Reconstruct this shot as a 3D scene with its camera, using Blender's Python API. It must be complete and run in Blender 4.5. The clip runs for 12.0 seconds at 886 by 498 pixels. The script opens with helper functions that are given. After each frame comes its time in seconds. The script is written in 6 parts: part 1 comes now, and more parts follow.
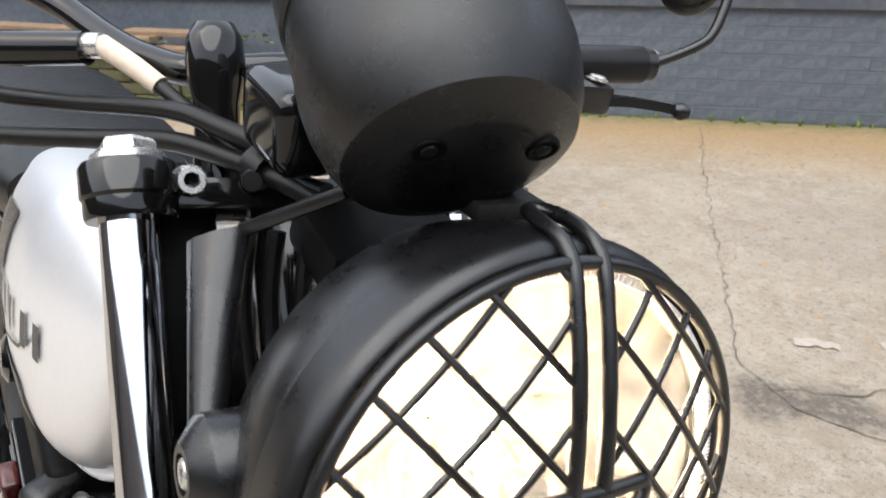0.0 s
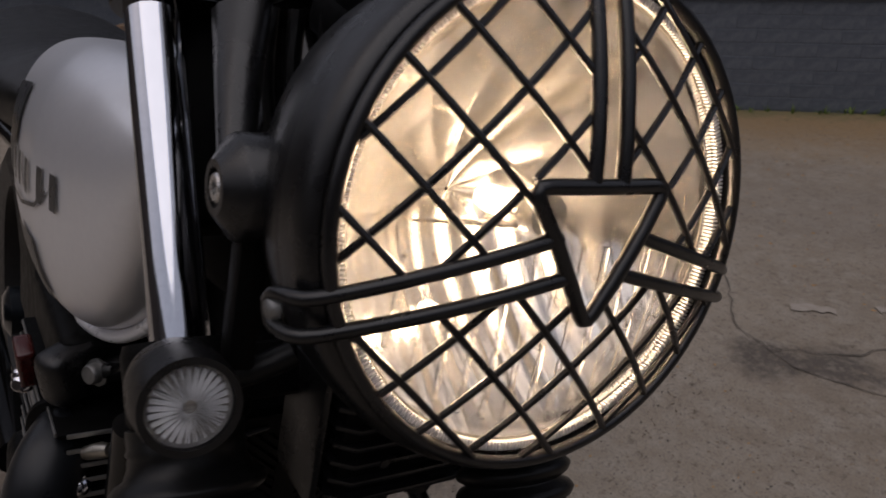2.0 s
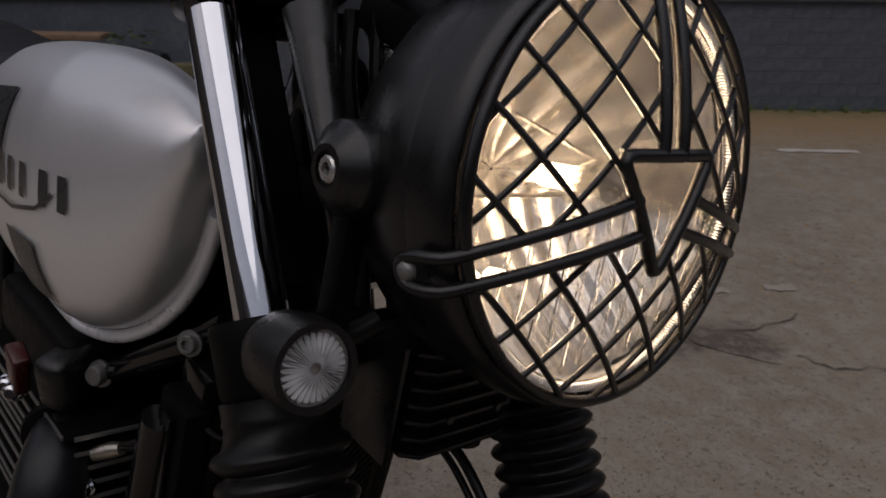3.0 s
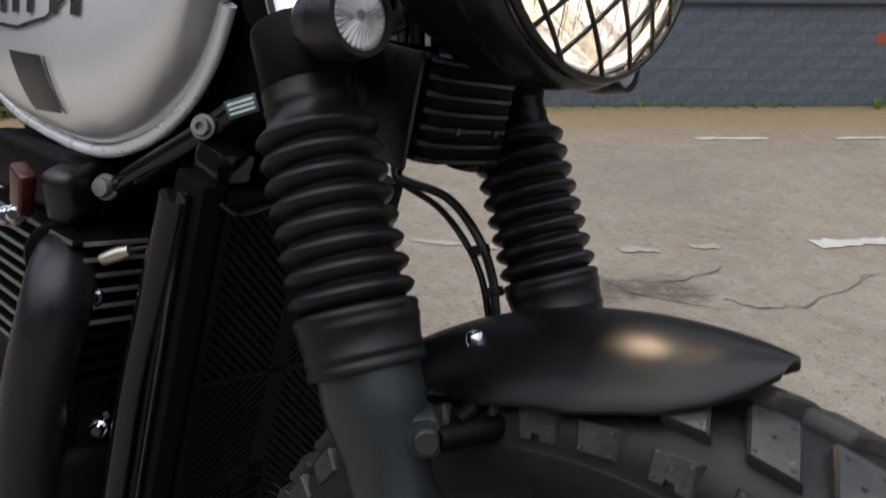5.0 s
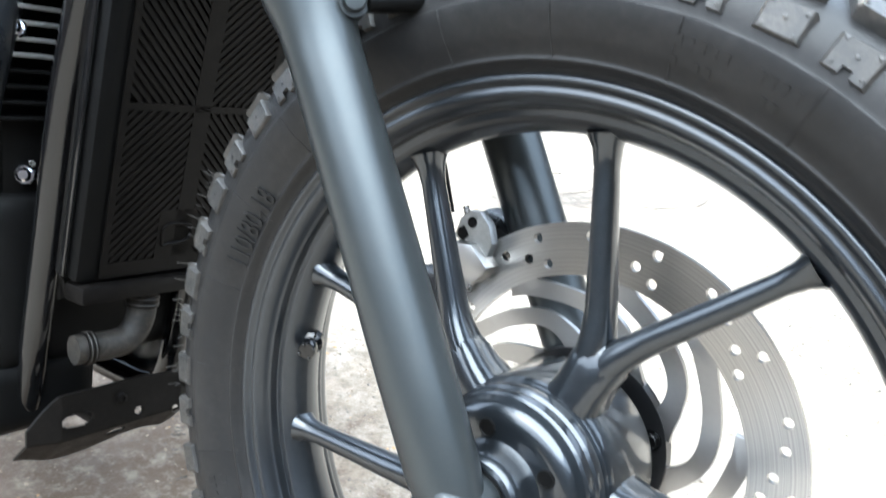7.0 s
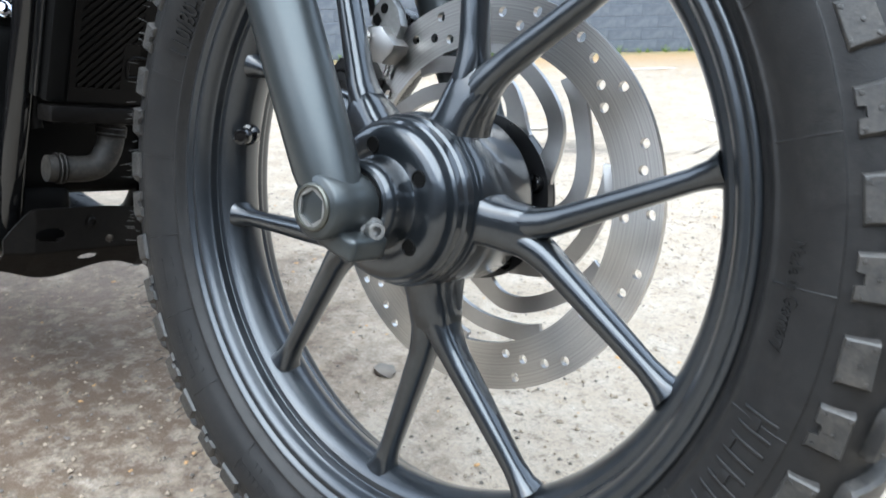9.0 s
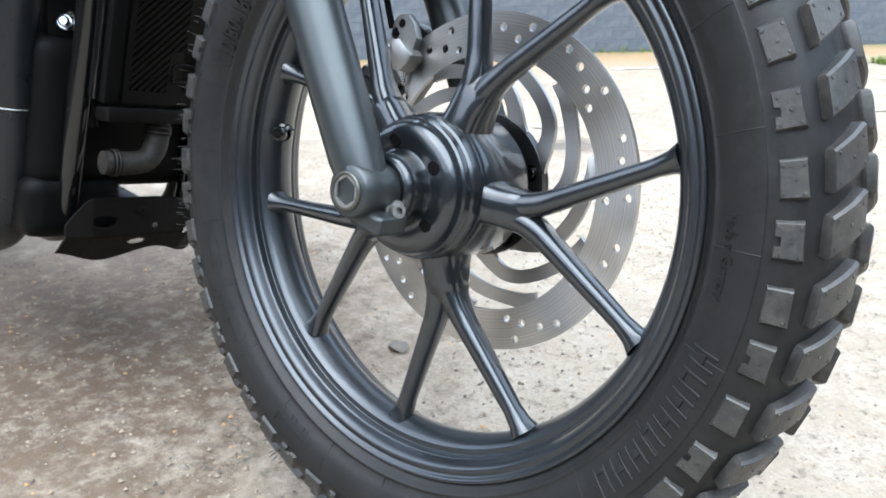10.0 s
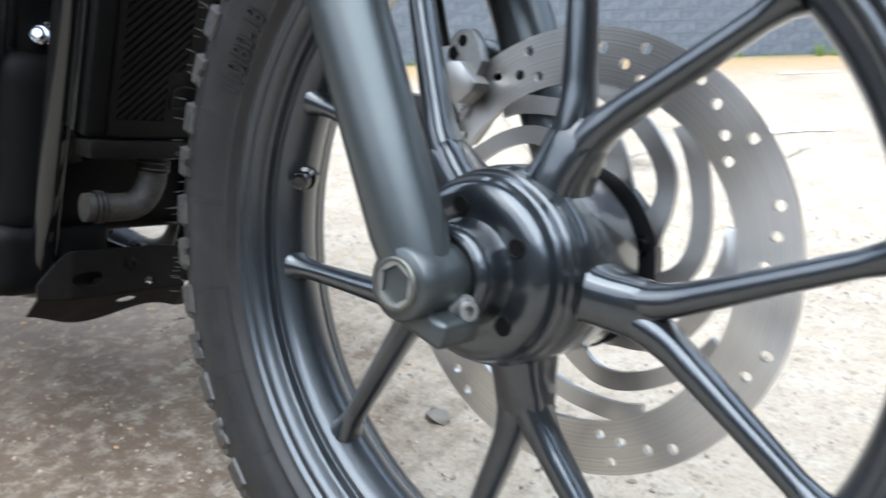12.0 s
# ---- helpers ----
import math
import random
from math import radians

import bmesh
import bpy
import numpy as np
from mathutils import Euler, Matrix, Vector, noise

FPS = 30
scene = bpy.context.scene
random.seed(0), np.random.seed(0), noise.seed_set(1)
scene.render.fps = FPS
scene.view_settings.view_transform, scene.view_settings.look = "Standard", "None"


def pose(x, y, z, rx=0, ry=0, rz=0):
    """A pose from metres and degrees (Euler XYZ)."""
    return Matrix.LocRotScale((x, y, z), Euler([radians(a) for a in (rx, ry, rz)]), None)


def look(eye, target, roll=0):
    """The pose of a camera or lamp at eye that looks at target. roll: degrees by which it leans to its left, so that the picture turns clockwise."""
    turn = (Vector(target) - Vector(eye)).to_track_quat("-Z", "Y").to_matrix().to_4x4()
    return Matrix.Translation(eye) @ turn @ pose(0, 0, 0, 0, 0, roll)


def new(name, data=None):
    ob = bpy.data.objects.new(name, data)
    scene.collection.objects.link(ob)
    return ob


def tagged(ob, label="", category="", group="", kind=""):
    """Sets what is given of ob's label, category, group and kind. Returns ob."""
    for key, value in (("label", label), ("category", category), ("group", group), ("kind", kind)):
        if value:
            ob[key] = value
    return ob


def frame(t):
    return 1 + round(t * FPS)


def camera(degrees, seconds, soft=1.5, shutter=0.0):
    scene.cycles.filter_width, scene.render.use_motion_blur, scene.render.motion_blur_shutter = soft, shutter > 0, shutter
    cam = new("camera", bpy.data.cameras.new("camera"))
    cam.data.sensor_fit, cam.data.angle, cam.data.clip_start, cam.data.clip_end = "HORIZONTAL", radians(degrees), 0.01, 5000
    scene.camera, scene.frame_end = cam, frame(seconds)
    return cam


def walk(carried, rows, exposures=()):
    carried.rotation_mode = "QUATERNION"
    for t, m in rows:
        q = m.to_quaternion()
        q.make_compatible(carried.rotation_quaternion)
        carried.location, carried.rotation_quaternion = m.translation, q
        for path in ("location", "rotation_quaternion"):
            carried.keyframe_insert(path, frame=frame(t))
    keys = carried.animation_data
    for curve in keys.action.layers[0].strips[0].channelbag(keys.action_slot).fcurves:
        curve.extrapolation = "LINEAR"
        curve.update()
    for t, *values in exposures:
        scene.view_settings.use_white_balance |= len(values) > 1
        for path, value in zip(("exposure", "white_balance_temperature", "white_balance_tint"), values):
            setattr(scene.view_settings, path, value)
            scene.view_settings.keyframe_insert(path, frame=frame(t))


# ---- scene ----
cam = camera(58.37, 12.0, shutter=0.4)
cam.data.dof.use_dof, cam.data.dof.focus_distance, cam.data.dof.aperture_fstop = True, 0.40, 30.0
# seconds, eye, yaw, pitch, roll
PATH = [
    (0, 0.0565, -0.0364, 1.0427, 58.722, -22.352, -0.091),
    (0.5, 0.0663, -0.0297, 1.0156, 58.899, -22.007, -0.052),
    (1, 0.0786, -0.0372, 0.9770, 59.196, -21.807, -0.272),
    (1.5, 0.0924, -0.0463, 0.9627, 59.244, -21.738, -0.375),
    (2, 0.0921, -0.0710, 0.9496, 58.294, -21.781, -0.474),
    (2.5, 0.0800, -0.1222, 0.9521, 55.923, -21.778, -0.398),
    (2.7, 0.0786, -0.1406, 0.9542, 53.096, -21.702, -0.234),
    (4.3, 0.0977, -0.2127, 0.8735, 44.544, -20.377, 0.189),
    (4.5, 0.1090, -0.2300, 0.8567, 44.179, -20.073, 0.321),
    (5, 0.1319, -0.2693, 0.8150, 43.999, -19.688, 0.287),
    (5.5, 0.1436, -0.2932, 0.7763, 43.824, -19.675, 0.327),
    (6, 0.1568, -0.3126, 0.7329, 42.513, -19.596, 0.168),
    (6.5, 0.1780, -0.3497, 0.6871, 39.022, -19.660, 0.249),
    (7, 0.2049, -0.3665, 0.6150, 36.994, -19.600, 0.017),
    (7.2, 0.2152, -0.3701, 0.5944, 36.812, -19.655, 0.109),
    (8.8, 0.3258, -0.3894, 0.4843, 39.598, -19.082, -0.938),
    (9, 0.3416, -0.3973, 0.4716, 39.579, -19.035, -0.837),
    (9.5, 0.3781, -0.4221, 0.4628, 39.788, -19.102, -0.985),
    (10, 0.4020, -0.4756, 0.4890, 40.068, -19.109, -1.078),
    (10.5, 0.4004, -0.4880, 0.5058, 37.585, -19.162, -0.972),
    (11, 0.3723, -0.4407, 0.5017, 36.726, -19.137, -0.957),
    (11.5, 0.3230, -0.3864, 0.4881, 36.796, -19.127, -0.951),
    (12, 0.2616, -0.3629, 0.4886, 41.443, -18.840, -0.991),
]
walk(
    cam,
    [(t, pose(x, y, z, 90 + pitch, 0, yaw) @ pose(0, 0, 0, 0, 0, roll)) for t, x, y, z, yaw, pitch, roll in PATH],
    [(0.0, 1.4, 6400, 8), (0.4, 1.25, 6450, 10), (0.8, 0.5, 6400, 13), (1.2, 0.0, 6450, 15), (1.6, -0.5, 6500, 17), (2.0, -0.95, 6500, 19), (2.5, -1.2, 6550, 18), (2.7, -1.2, 6600, 18),
     (4.3, -0.5, 6200, 12), (4.6, -0.25, 6150, 12), (5.0, 0.45, 6200, 10), (5.5, 0.95, 6100, 9), (6.0, 1.8, 5850, 4), (6.5, 2.55, 5650, 3), (7.0, 2.9, 5650, 2), (9.0, 2.22, 5680, 3), (12.0, 2.27, 5730, 4)],
)

# ---- light: an overcast yard, a bright grey sky ----
world = bpy.data.worlds.new("sky")
scene.world = world
world.use_nodes = True
wt = world.node_tree
sky = wt.nodes.new("ShaderNodeTexSky")
sky.sky_type = "NISHITA"
sky.sun_disc = False
sky.sun_elevation = radians(50)
sky.sun_rotation = radians(200)
sky.air_density, sky.dust_density, sky.ozone_density = 1.0, 4.0, 1.0
grey = wt.nodes.new("ShaderNodeMix")
grey.data_type = "RGBA"
grey.inputs[0].default_value = 0.72
grey.inputs[7].default_value = (6.9, 7.3, 8.1, 1)
wt.links.new(sky.outputs[0], grey.inputs[6])
wt.links.new(grey.outputs[2], wt.nodes["Background"].inputs[0])
wt.nodes["Background"].inputs[1].default_value = 0.105
sun_data = bpy.data.lights.new("sun", "SUN")
sun_data.energy, sun_data.angle, sun_data.color = 1.5, radians(70), (1.0, 0.97, 0.93)
sun = new("sun", sun_data)
sun.matrix_world = look((1.5, -1.2, 5.0), (0, 0, 0))

# ---- materials ----


def mix_rgb(nt, fac, a, b):
    n = nt.nodes.new("ShaderNodeMix")
    n.data_type = "RGBA"
    for slot, v in ((0, fac), (6, a), (7, b)):
        if isinstance(v, (int, float)):
            n.inputs[slot].default_value = v
        elif isinstance(v, tuple):
            n.inputs[slot].default_value = (*v, 1)
        else:
            nt.links.new(v, n.inputs[slot])
    return n.outputs[2]


def noise_tex(nt, scale, detail=4.0, rough=0.6, coords=None):
    n = nt.nodes.new("ShaderNodeTexNoise")
    n.inputs["Scale"].default_value, n.inputs["Detail"].default_value, n.inputs["Roughness"].default_value = scale, detail, rough
    if coords is not None:
        nt.links.new(coords, n.inputs["Vector"])
    return n.outputs[0]


def ramp(nt, value, lo, hi, a=0.0, b=1.0):
    n = nt.nodes.new("ShaderNodeMapRange")
    nt.links.new(value, n.inputs[0])
    for i, v in enumerate((lo, hi, a, b)):
        n.inputs[i + 1].default_value = v
    return n.outputs[0]


def math_node(nt, op, a, b=0.0):
    n = nt.nodes.new("ShaderNodeMath")
    n.operation = op
    for i, v in enumerate((a, b)):
        if isinstance(v, (int, float)):
            n.inputs[i].default_value = v
        else:
            nt.links.new(v, n.inputs[i])
    return n.outputs[0]


def surface(name, colour, rough, metal=0.0, second=None, spots=0.5, grain=60.0, bump=0.0, bump_scale=300.0, rough_var=0.08,
            dust=None, dust_amount=0.0, coat=0.0, random_piece=0.0, spec=0.5, coat_rough=0.06):
    """A worn surface: two colours mixed by noise at two scales, fine relief, uneven gloss, dust in patches."""
    m = bpy.data.materials.new(name)
    m.use_nodes = True
    nt = m.node_tree
    bsdf = nt.nodes["Principled BSDF"]
    co = nt.nodes.new("ShaderNodeTexCoord").outputs["Object"]
    wide, fine = noise_tex(nt, grain * 0.12, 3, 0.6, co), noise_tex(nt, grain, 5, 0.65, co)
    blend = math_node(nt, "MULTIPLY", math_node(nt, "ADD", wide, fine), 0.5)
    second = second or tuple(c * 0.7 for c in colour)
    col = mix_rgb(nt, ramp(nt, blend, 0.5 - spots * 0.3, 0.5 + spots * 0.3), colour, second)
    if dust:
        patch = ramp(nt, math_node(nt, "MULTIPLY", noise_tex(nt, grain * 0.3, 6, 0.7, co), noise_tex(nt, grain * 2.3, 4, 0.7, co)), 0.2, 0.42, 0, dust_amount)
        col = mix_rgb(nt, patch, col, dust)
    if random_piece:
        info = nt.nodes.new("ShaderNodeObjectInfo")
        col2 = mix_rgb(nt, ramp(nt, info.outputs["Random"], 0, 1, 0, random_piece), col, tuple(c * 0.55 for c in second))
        col = col2
    nt.links.new(col, bsdf.inputs["Base Color"])
    nt.links.new(ramp(nt, fine, 0.3, 0.7, max(0.02, rough - rough_var), min(1, rough + rough_var)), bsdf.inputs["Roughness"])
    bsdf.inputs["Metallic"].default_value = metal
    bsdf.inputs["Specular IOR Level"].default_value = spec
    bsdf.inputs["Coat Weight"].default_value = coat
    bsdf.inputs["Coat Roughness"].default_value = coat_rough
    if bump:
        b = nt.nodes.new("ShaderNodeBump")
        b.inputs["Strength"].default_value, b.inputs["Distance"].default_value = bump, 0.001
        nt.links.new(noise_tex(nt, bump_scale, 4, 0.7, co), b.inputs["Height"])
        nt.links.new(b.outputs[0], bsdf.inputs["Normal"])
    return m


MATT = surface("matt_black_paint", (0.0038, 0.0038, 0.0043), 0.30, second=(0.0065, 0.0065, 0.007), bump=0.1, bump_scale=900, spec=0.55)
TEXTURED = surface("textured_black_plastic", (0.0038, 0.0038, 0.0042), 0.30, second=(0.006, 0.006, 0.0064), bump=0.22, bump_scale=1500, spec=0.5)
GLOSS = surface("gloss_black_paint", (0.003, 0.003, 0.0034), 0.10, second=(0.005, 0.005, 0.005), rough_var=0.04, spec=0.5)
SATIN = surface("satin_black_paint", (0.004, 0.004, 0.0045), 0.30, second=(0.008, 0.008, 0.0085), rough_var=0.05, spec=0.55)
GRAPHITE = surface("graphite_paint", (0.043, 0.050, 0.053), 0.31, metal=0.6, second=(0.049, 0.054, 0.056), rough_var=0.02, grain=500, bump=0.05, bump_scale=2500)
RIM = surface("satin_gunmetal_rim", (0.023, 0.028, 0.034), 0.36, metal=0.8, second=(0.029, 0.034, 0.041), rough_var=0.03, grain=900, coat=0.8, coat_rough=0.24, bump=0.02, bump_scale=3000)
WHEEL = surface("gunmetal_wheel_paint", (0.020, 0.0245, 0.030), 0.33, metal=0.8, second=(0.027, 0.032, 0.038), rough_var=0.04, grain=900, coat=1.0, coat_rough=0.09, bump=0.02, bump_scale=3000)
RUBBER = surface("black_rubber", (0.004, 0.004, 0.004), 0.36, second=(0.008, 0.008, 0.008), bump=0.2, bump_scale=700, spec=0.28)
TYRE = surface("tyre_rubber", (0.0075, 0.0075, 0.0079), 0.40, second=(0.011, 0.011, 0.0112), grain=90, bump=0.25, bump_scale=900, dust=(0.06, 0.055, 0.05), dust_amount=0.14, spec=0.26)
TREAD = surface("scuffed_tread_rubber", (0.012, 0.012, 0.0118), 0.44, second=(0.024, 0.0235, 0.0225), grain=140, bump=0.3, bump_scale=700, dust=(0.14, 0.12, 0.1), dust_amount=0.28, spec=0.55)
FENDER_BLACK = surface("deep_black_paint", (0.0022, 0.0022, 0.0026), 0.33, second=(0.0035, 0.0035, 0.004), rough_var=0.04, spec=0.3)
CHROME = surface("chrome", (0.78, 0.795, 0.84), 0.07, metal=1.0, second=(0.7, 0.715, 0.76), rough_var=0.03, grain=200)
STEEL = surface("bright_steel", (0.68, 0.67, 0.65), 0.26, metal=0.8, second=(0.58, 0.57, 0.55), grain=300)
ZINC = surface("zinc_plate", (0.5, 0.46, 0.38), 0.34, metal=1.0, second=(0.6, 0.58, 0.52), grain=300)
ALLOY = surface("cast_alloy", (0.30, 0.30, 0.295), 0.4, metal=0.85, second=(0.23, 0.23, 0.225), grain=250, bump=0.3, bump_scale=1200)
TANK = surface("silver_tank_paint", (0.92, 0.925, 0.945), 0.33, metal=0.64, second=(0.88, 0.885, 0.91), grain=1200, rough_var=0.015, coat=0.35, coat_rough=0.2)
CHROME_SEAM = surface("polished_seam", (0.88, 0.88, 0.9), 0.28, metal=0.35, second=(0.86, 0.86, 0.88), grain=30, rough_var=0.02)
DECAL = surface("dark_decal", (0.03, 0.03, 0.032), 0.3, second=(0.04, 0.04, 0.04))
HEADER = surface("black_coated_header", (0.006, 0.0072, 0.009), 0.32, second=(0.011, 0.0122, 0.0142), grain=40, bump=0.15, bump_scale=1200, spec=0.36)
ENGINE = surface("black_engine_paint", (0.0025, 0.0025, 0.0025), 0.45, second=(0.004, 0.004, 0.004), bump=0.3, bump_scale=900, spec=0.07)
SLEEVE = surface("cream_heat_sleeve", (0.62, 0.52, 0.42), 0.6, second=(0.5, 0.4, 0.31), grain=200, bump=0.5, bump_scale=500)
AMBER = surface("dark_red_plug_cap", (0.07, 0.008, 0.007), 0.2, second=(0.025, 0.004, 0.004))
GREY_PLASTIC = surface("grey_hose", (0.013, 0.012, 0.011), 0.55, second=(0.009, 0.0085, 0.008), grain=120, bump=0.3, bump_scale=700, dust=(0.07, 0.06, 0.048), dust_amount=0.4, spec=0.25)
GUARD_DIRTY = surface("dusty_black_steel", (0.0022, 0.0021, 0.0020), 0.42, second=(0.0035, 0.003, 0.0028), grain=90, bump=0.2, bump_scale=900, dust=(0.02, 0.017, 0.014), dust_amount=0.2, spec=0.09)
LABEL_DARK = surface("dark_teal_label", (0.03, 0.05, 0.052), 0.35, second=(0.024, 0.04, 0.042))
DULL_STEEL = surface("dull_oily_steel", (0.10, 0.102, 0.09), 0.42, metal=0.75, second=(0.07, 0.07, 0.06), grain=200, bump=0.2, bump_scale=900)
LABEL_WHITE = surface("pale_label", (0.6, 0.68, 0.66), 0.4, second=(0.5, 0.6, 0.58))


def disc_material():
    """Brushed stainless steel with rings worn in by the pads."""
    m = surface("brushed_disc_steel", (0.37, 0.36, 0.342), 0.33, metal=1.0, second=(0.34, 0.33, 0.313), grain=120, rough_var=0.03)
    nt = m.node_tree
    bsdf = nt.nodes["Principled BSDF"]
    co = nt.nodes.new("ShaderNodeTexCoord").outputs["Object"]
    off = nt.nodes.new("ShaderNodeVectorMath")
    off.operation = "SUBTRACT"
    off.inputs[1].default_value = (0, 0, HUB[2])
    nt.links.new(co, off.inputs[0])
    flat = nt.nodes.new("ShaderNodeVectorMath")
    flat.operation = "MULTIPLY"
    flat.inputs[1].default_value = (1, 0, 1)
    nt.links.new(off.outputs[0], flat.inputs[0])
    cross = nt.nodes.new("ShaderNodeVectorMath")
    cross.operation = "CROSS_PRODUCT"
    cross.inputs[1].default_value = (0, 1, 0)
    nt.links.new(flat.outputs[0], cross.inputs[0])
    turn = nt.nodes.new("ShaderNodeVectorTransform")
    turn.vector_type, turn.convert_from, turn.convert_to = "VECTOR", "OBJECT", "WORLD"
    nt.links.new(cross.outputs[0], turn.inputs[0])
    nt.links.new(turn.outputs[0], bsdf.inputs["Tangent"])
    bsdf.inputs["Anisotropic"].default_value = 0.8
    length = nt.nodes.new("ShaderNodeVectorMath")
    length.operation = "LENGTH"
    nt.links.new(flat.outputs[0], length.inputs[0])
    rings = nt.nodes.new("ShaderNodeTexNoise")
    rings.noise_dimensions = "1D"
    rings.inputs["Scale"].default_value, rings.inputs["Detail"].default_value = 900, 5
    nt.links.new(length.outputs["Value"], rings.inputs["W"])
    nt.links.new(mix_rgb(nt, ramp(nt, rings.outputs[0], 0.35, 0.65), (0.5, 0.485, 0.46), (0.36, 0.35, 0.335)), bsdf.inputs["Base Color"])
    return m


def glass_material(name, rough=0.02, ior=1.4, tint=(1, 1, 1)):
    m = bpy.data.materials.new(name)
    m.use_nodes = True
    bsdf = m.node_tree.nodes["Principled BSDF"]
    bsdf.inputs["Base Color"].default_value = (*tint, 1)
    bsdf.inputs["Transmission Weight"].default_value = 1
    bsdf.inputs["Roughness"].default_value = rough
    bsdf.inputs["IOR"].default_value = ior
    return m


def glow_material(name, colour, strength):
    m = bpy.data.materials.new(name)
    m.use_nodes = True
    bsdf = m.node_tree.nodes["Principled BSDF"]
    bsdf.inputs["Base Color"].default_value = (0.8, 0.8, 0.8, 1)
    bsdf.inputs["Emission Color"].default_value = (*colour, 1)
    bsdf.inputs["Emission Strength"].default_value = strength
    return m


# wheel centre in the motorcycle's own axes: x ahead, y to its left, z up from the ground
HUB = Vector((0.0, 0.0, 0.332))
DISC = disc_material()
DISC_PLAIN = surface("satin_disc_steel", (0.40, 0.392, 0.38), 0.36, metal=1.0, second=(0.37, 0.362, 0.35), grain=200, rough_var=0.03)
GLASS = glass_material("clear_lens", 0.0, 1.45)
REFLECTOR = surface("headlamp_reflector", (0.9, 0.88, 0.84), 0.18, metal=1.0, second=(0.84, 0.82, 0.78), rough_var=0.04, grain=30)
BULB = glow_material("halogen_bulb", (1.0, 0.74, 0.47), 500.0)
SIGNAL_BOWL = surface("bright_signal_bowl", (0.85, 0.86, 0.88), 0.35, metal=0.3, second=(0.75, 0.76, 0.78), grain=200)
MIRROR = surface("mirror_glass", (0.9, 0.9, 0.9), 0.02, metal=1.0, second=(0.88, 0.88, 0.88), rough_var=0.0)

# ---- mesh helpers ----


def finish(bm, angle=40):
    bmesh.ops.remove_doubles(bm, verts=bm.verts, dist=1e-6)
    bmesh.ops.recalc_face_normals(bm, faces=bm.faces)
    me = bpy.data.meshes.new("mesh")
    bm.to_mesh(me)
    bm.free()
    me.polygons.foreach_set("use_smooth", [True] * len(me.polygons))
    me.set_sharp_from_angle(angle=radians(angle))
    return me


def part(name, bm, material, parent, label="", angle=40):
    """Links a bmesh as one mesh object under a thing or a part."""
    me = finish(bm, angle)
    me.materials.append(material)
    ob = new(name, me)
    ob.parent = parent
    return tagged(ob, label)


def shared(name, me, parent, m=Matrix(), label=""):
    ob = new(name, me)
    ob.parent = parent
    ob.matrix_local = m
    return tagged(ob, label)


def curve_points(points, n=6):
    """A smooth line through the points."""
    p = [Vector(q) for q in points]
    if len(p) == 2:
        return p
    out = []
    for i in range(len(p) - 1):
        a, b, c, d = p[max(i - 1, 0)], p[i], p[i + 1], p[min(i + 2, len(p) - 1)]
        for k in range(n):
            t = k / n
            out.append(0.5 * ((2 * b) + (c - a) * t + (2 * a - 5 * b + 4 * c - d) * t * t + (3 * b - a - 3 * c + d) * t ** 3))
    out.append(p[-1])
    return out


def tube(points, radius, seg=10, bm=None, smooth=6, closed=False, caps=True):
    """A round bar along a smooth line; radius may be one number or one per given point."""
    bm = bm or bmesh.new()
    pts = [Vector(q) for q in points] if smooth == 0 else curve_points(points, smooth)
    if closed and (pts[0] - pts[-1]).length < 1e-6:
        pts.pop()
    n = len(pts)
    rs = [radius] * n if isinstance(radius, (int, float)) else [float(v) for v in np.interp(np.linspace(0, 1, n), np.linspace(0, 1, len(radius)), radius)]
    rings, up = [], None
    for i in range(n):
        a = pts[(i - 1) % n] if closed or i else pts[0]
        b = pts[(i + 1) % n] if closed or i < n - 1 else pts[-1]
        d = (b - a).normalized()
        if up is None:
            up = d.orthogonal().normalized()
        up = (up - d * up.dot(d)).normalized()
        side = d.cross(up)
        rings.append([bm.verts.new(pts[i] + rs[i] * (math.cos(k * math.tau / seg) * up + math.sin(k * math.tau / seg) * side)) for k in range(seg)])
    for i in range(n if closed else n - 1):
        r, s = rings[i], rings[(i + 1) % n]
        shift = 0
        if closed and i == n - 1:
            shift = min(range(seg), key=lambda q: (r[0].co - s[q].co).length)
        for k in range(seg):
            bm.faces.new((r[k], r[(k + 1) % seg], s[(k + 1 + shift) % seg], s[(k + shift) % seg]))
    if caps and not closed:
        bm.faces.new(rings[0][::-1])
        bm.faces.new(rings[-1])
    return bm


def frame_of(origin, axis, up=(0, 0, 1)):
    """A turn that lays local z along axis, x as near to up as it can be."""
    z = Vector(axis).normalized()
    x = Vector(up) - z * z.dot(Vector(up))
    x = x.normalized() if x.length > 1e-5 else z.orthogonal().normalized()
    y = z.cross(x)
    return Matrix.Translation(origin) @ Matrix((x, y, z)).transposed().to_4x4()


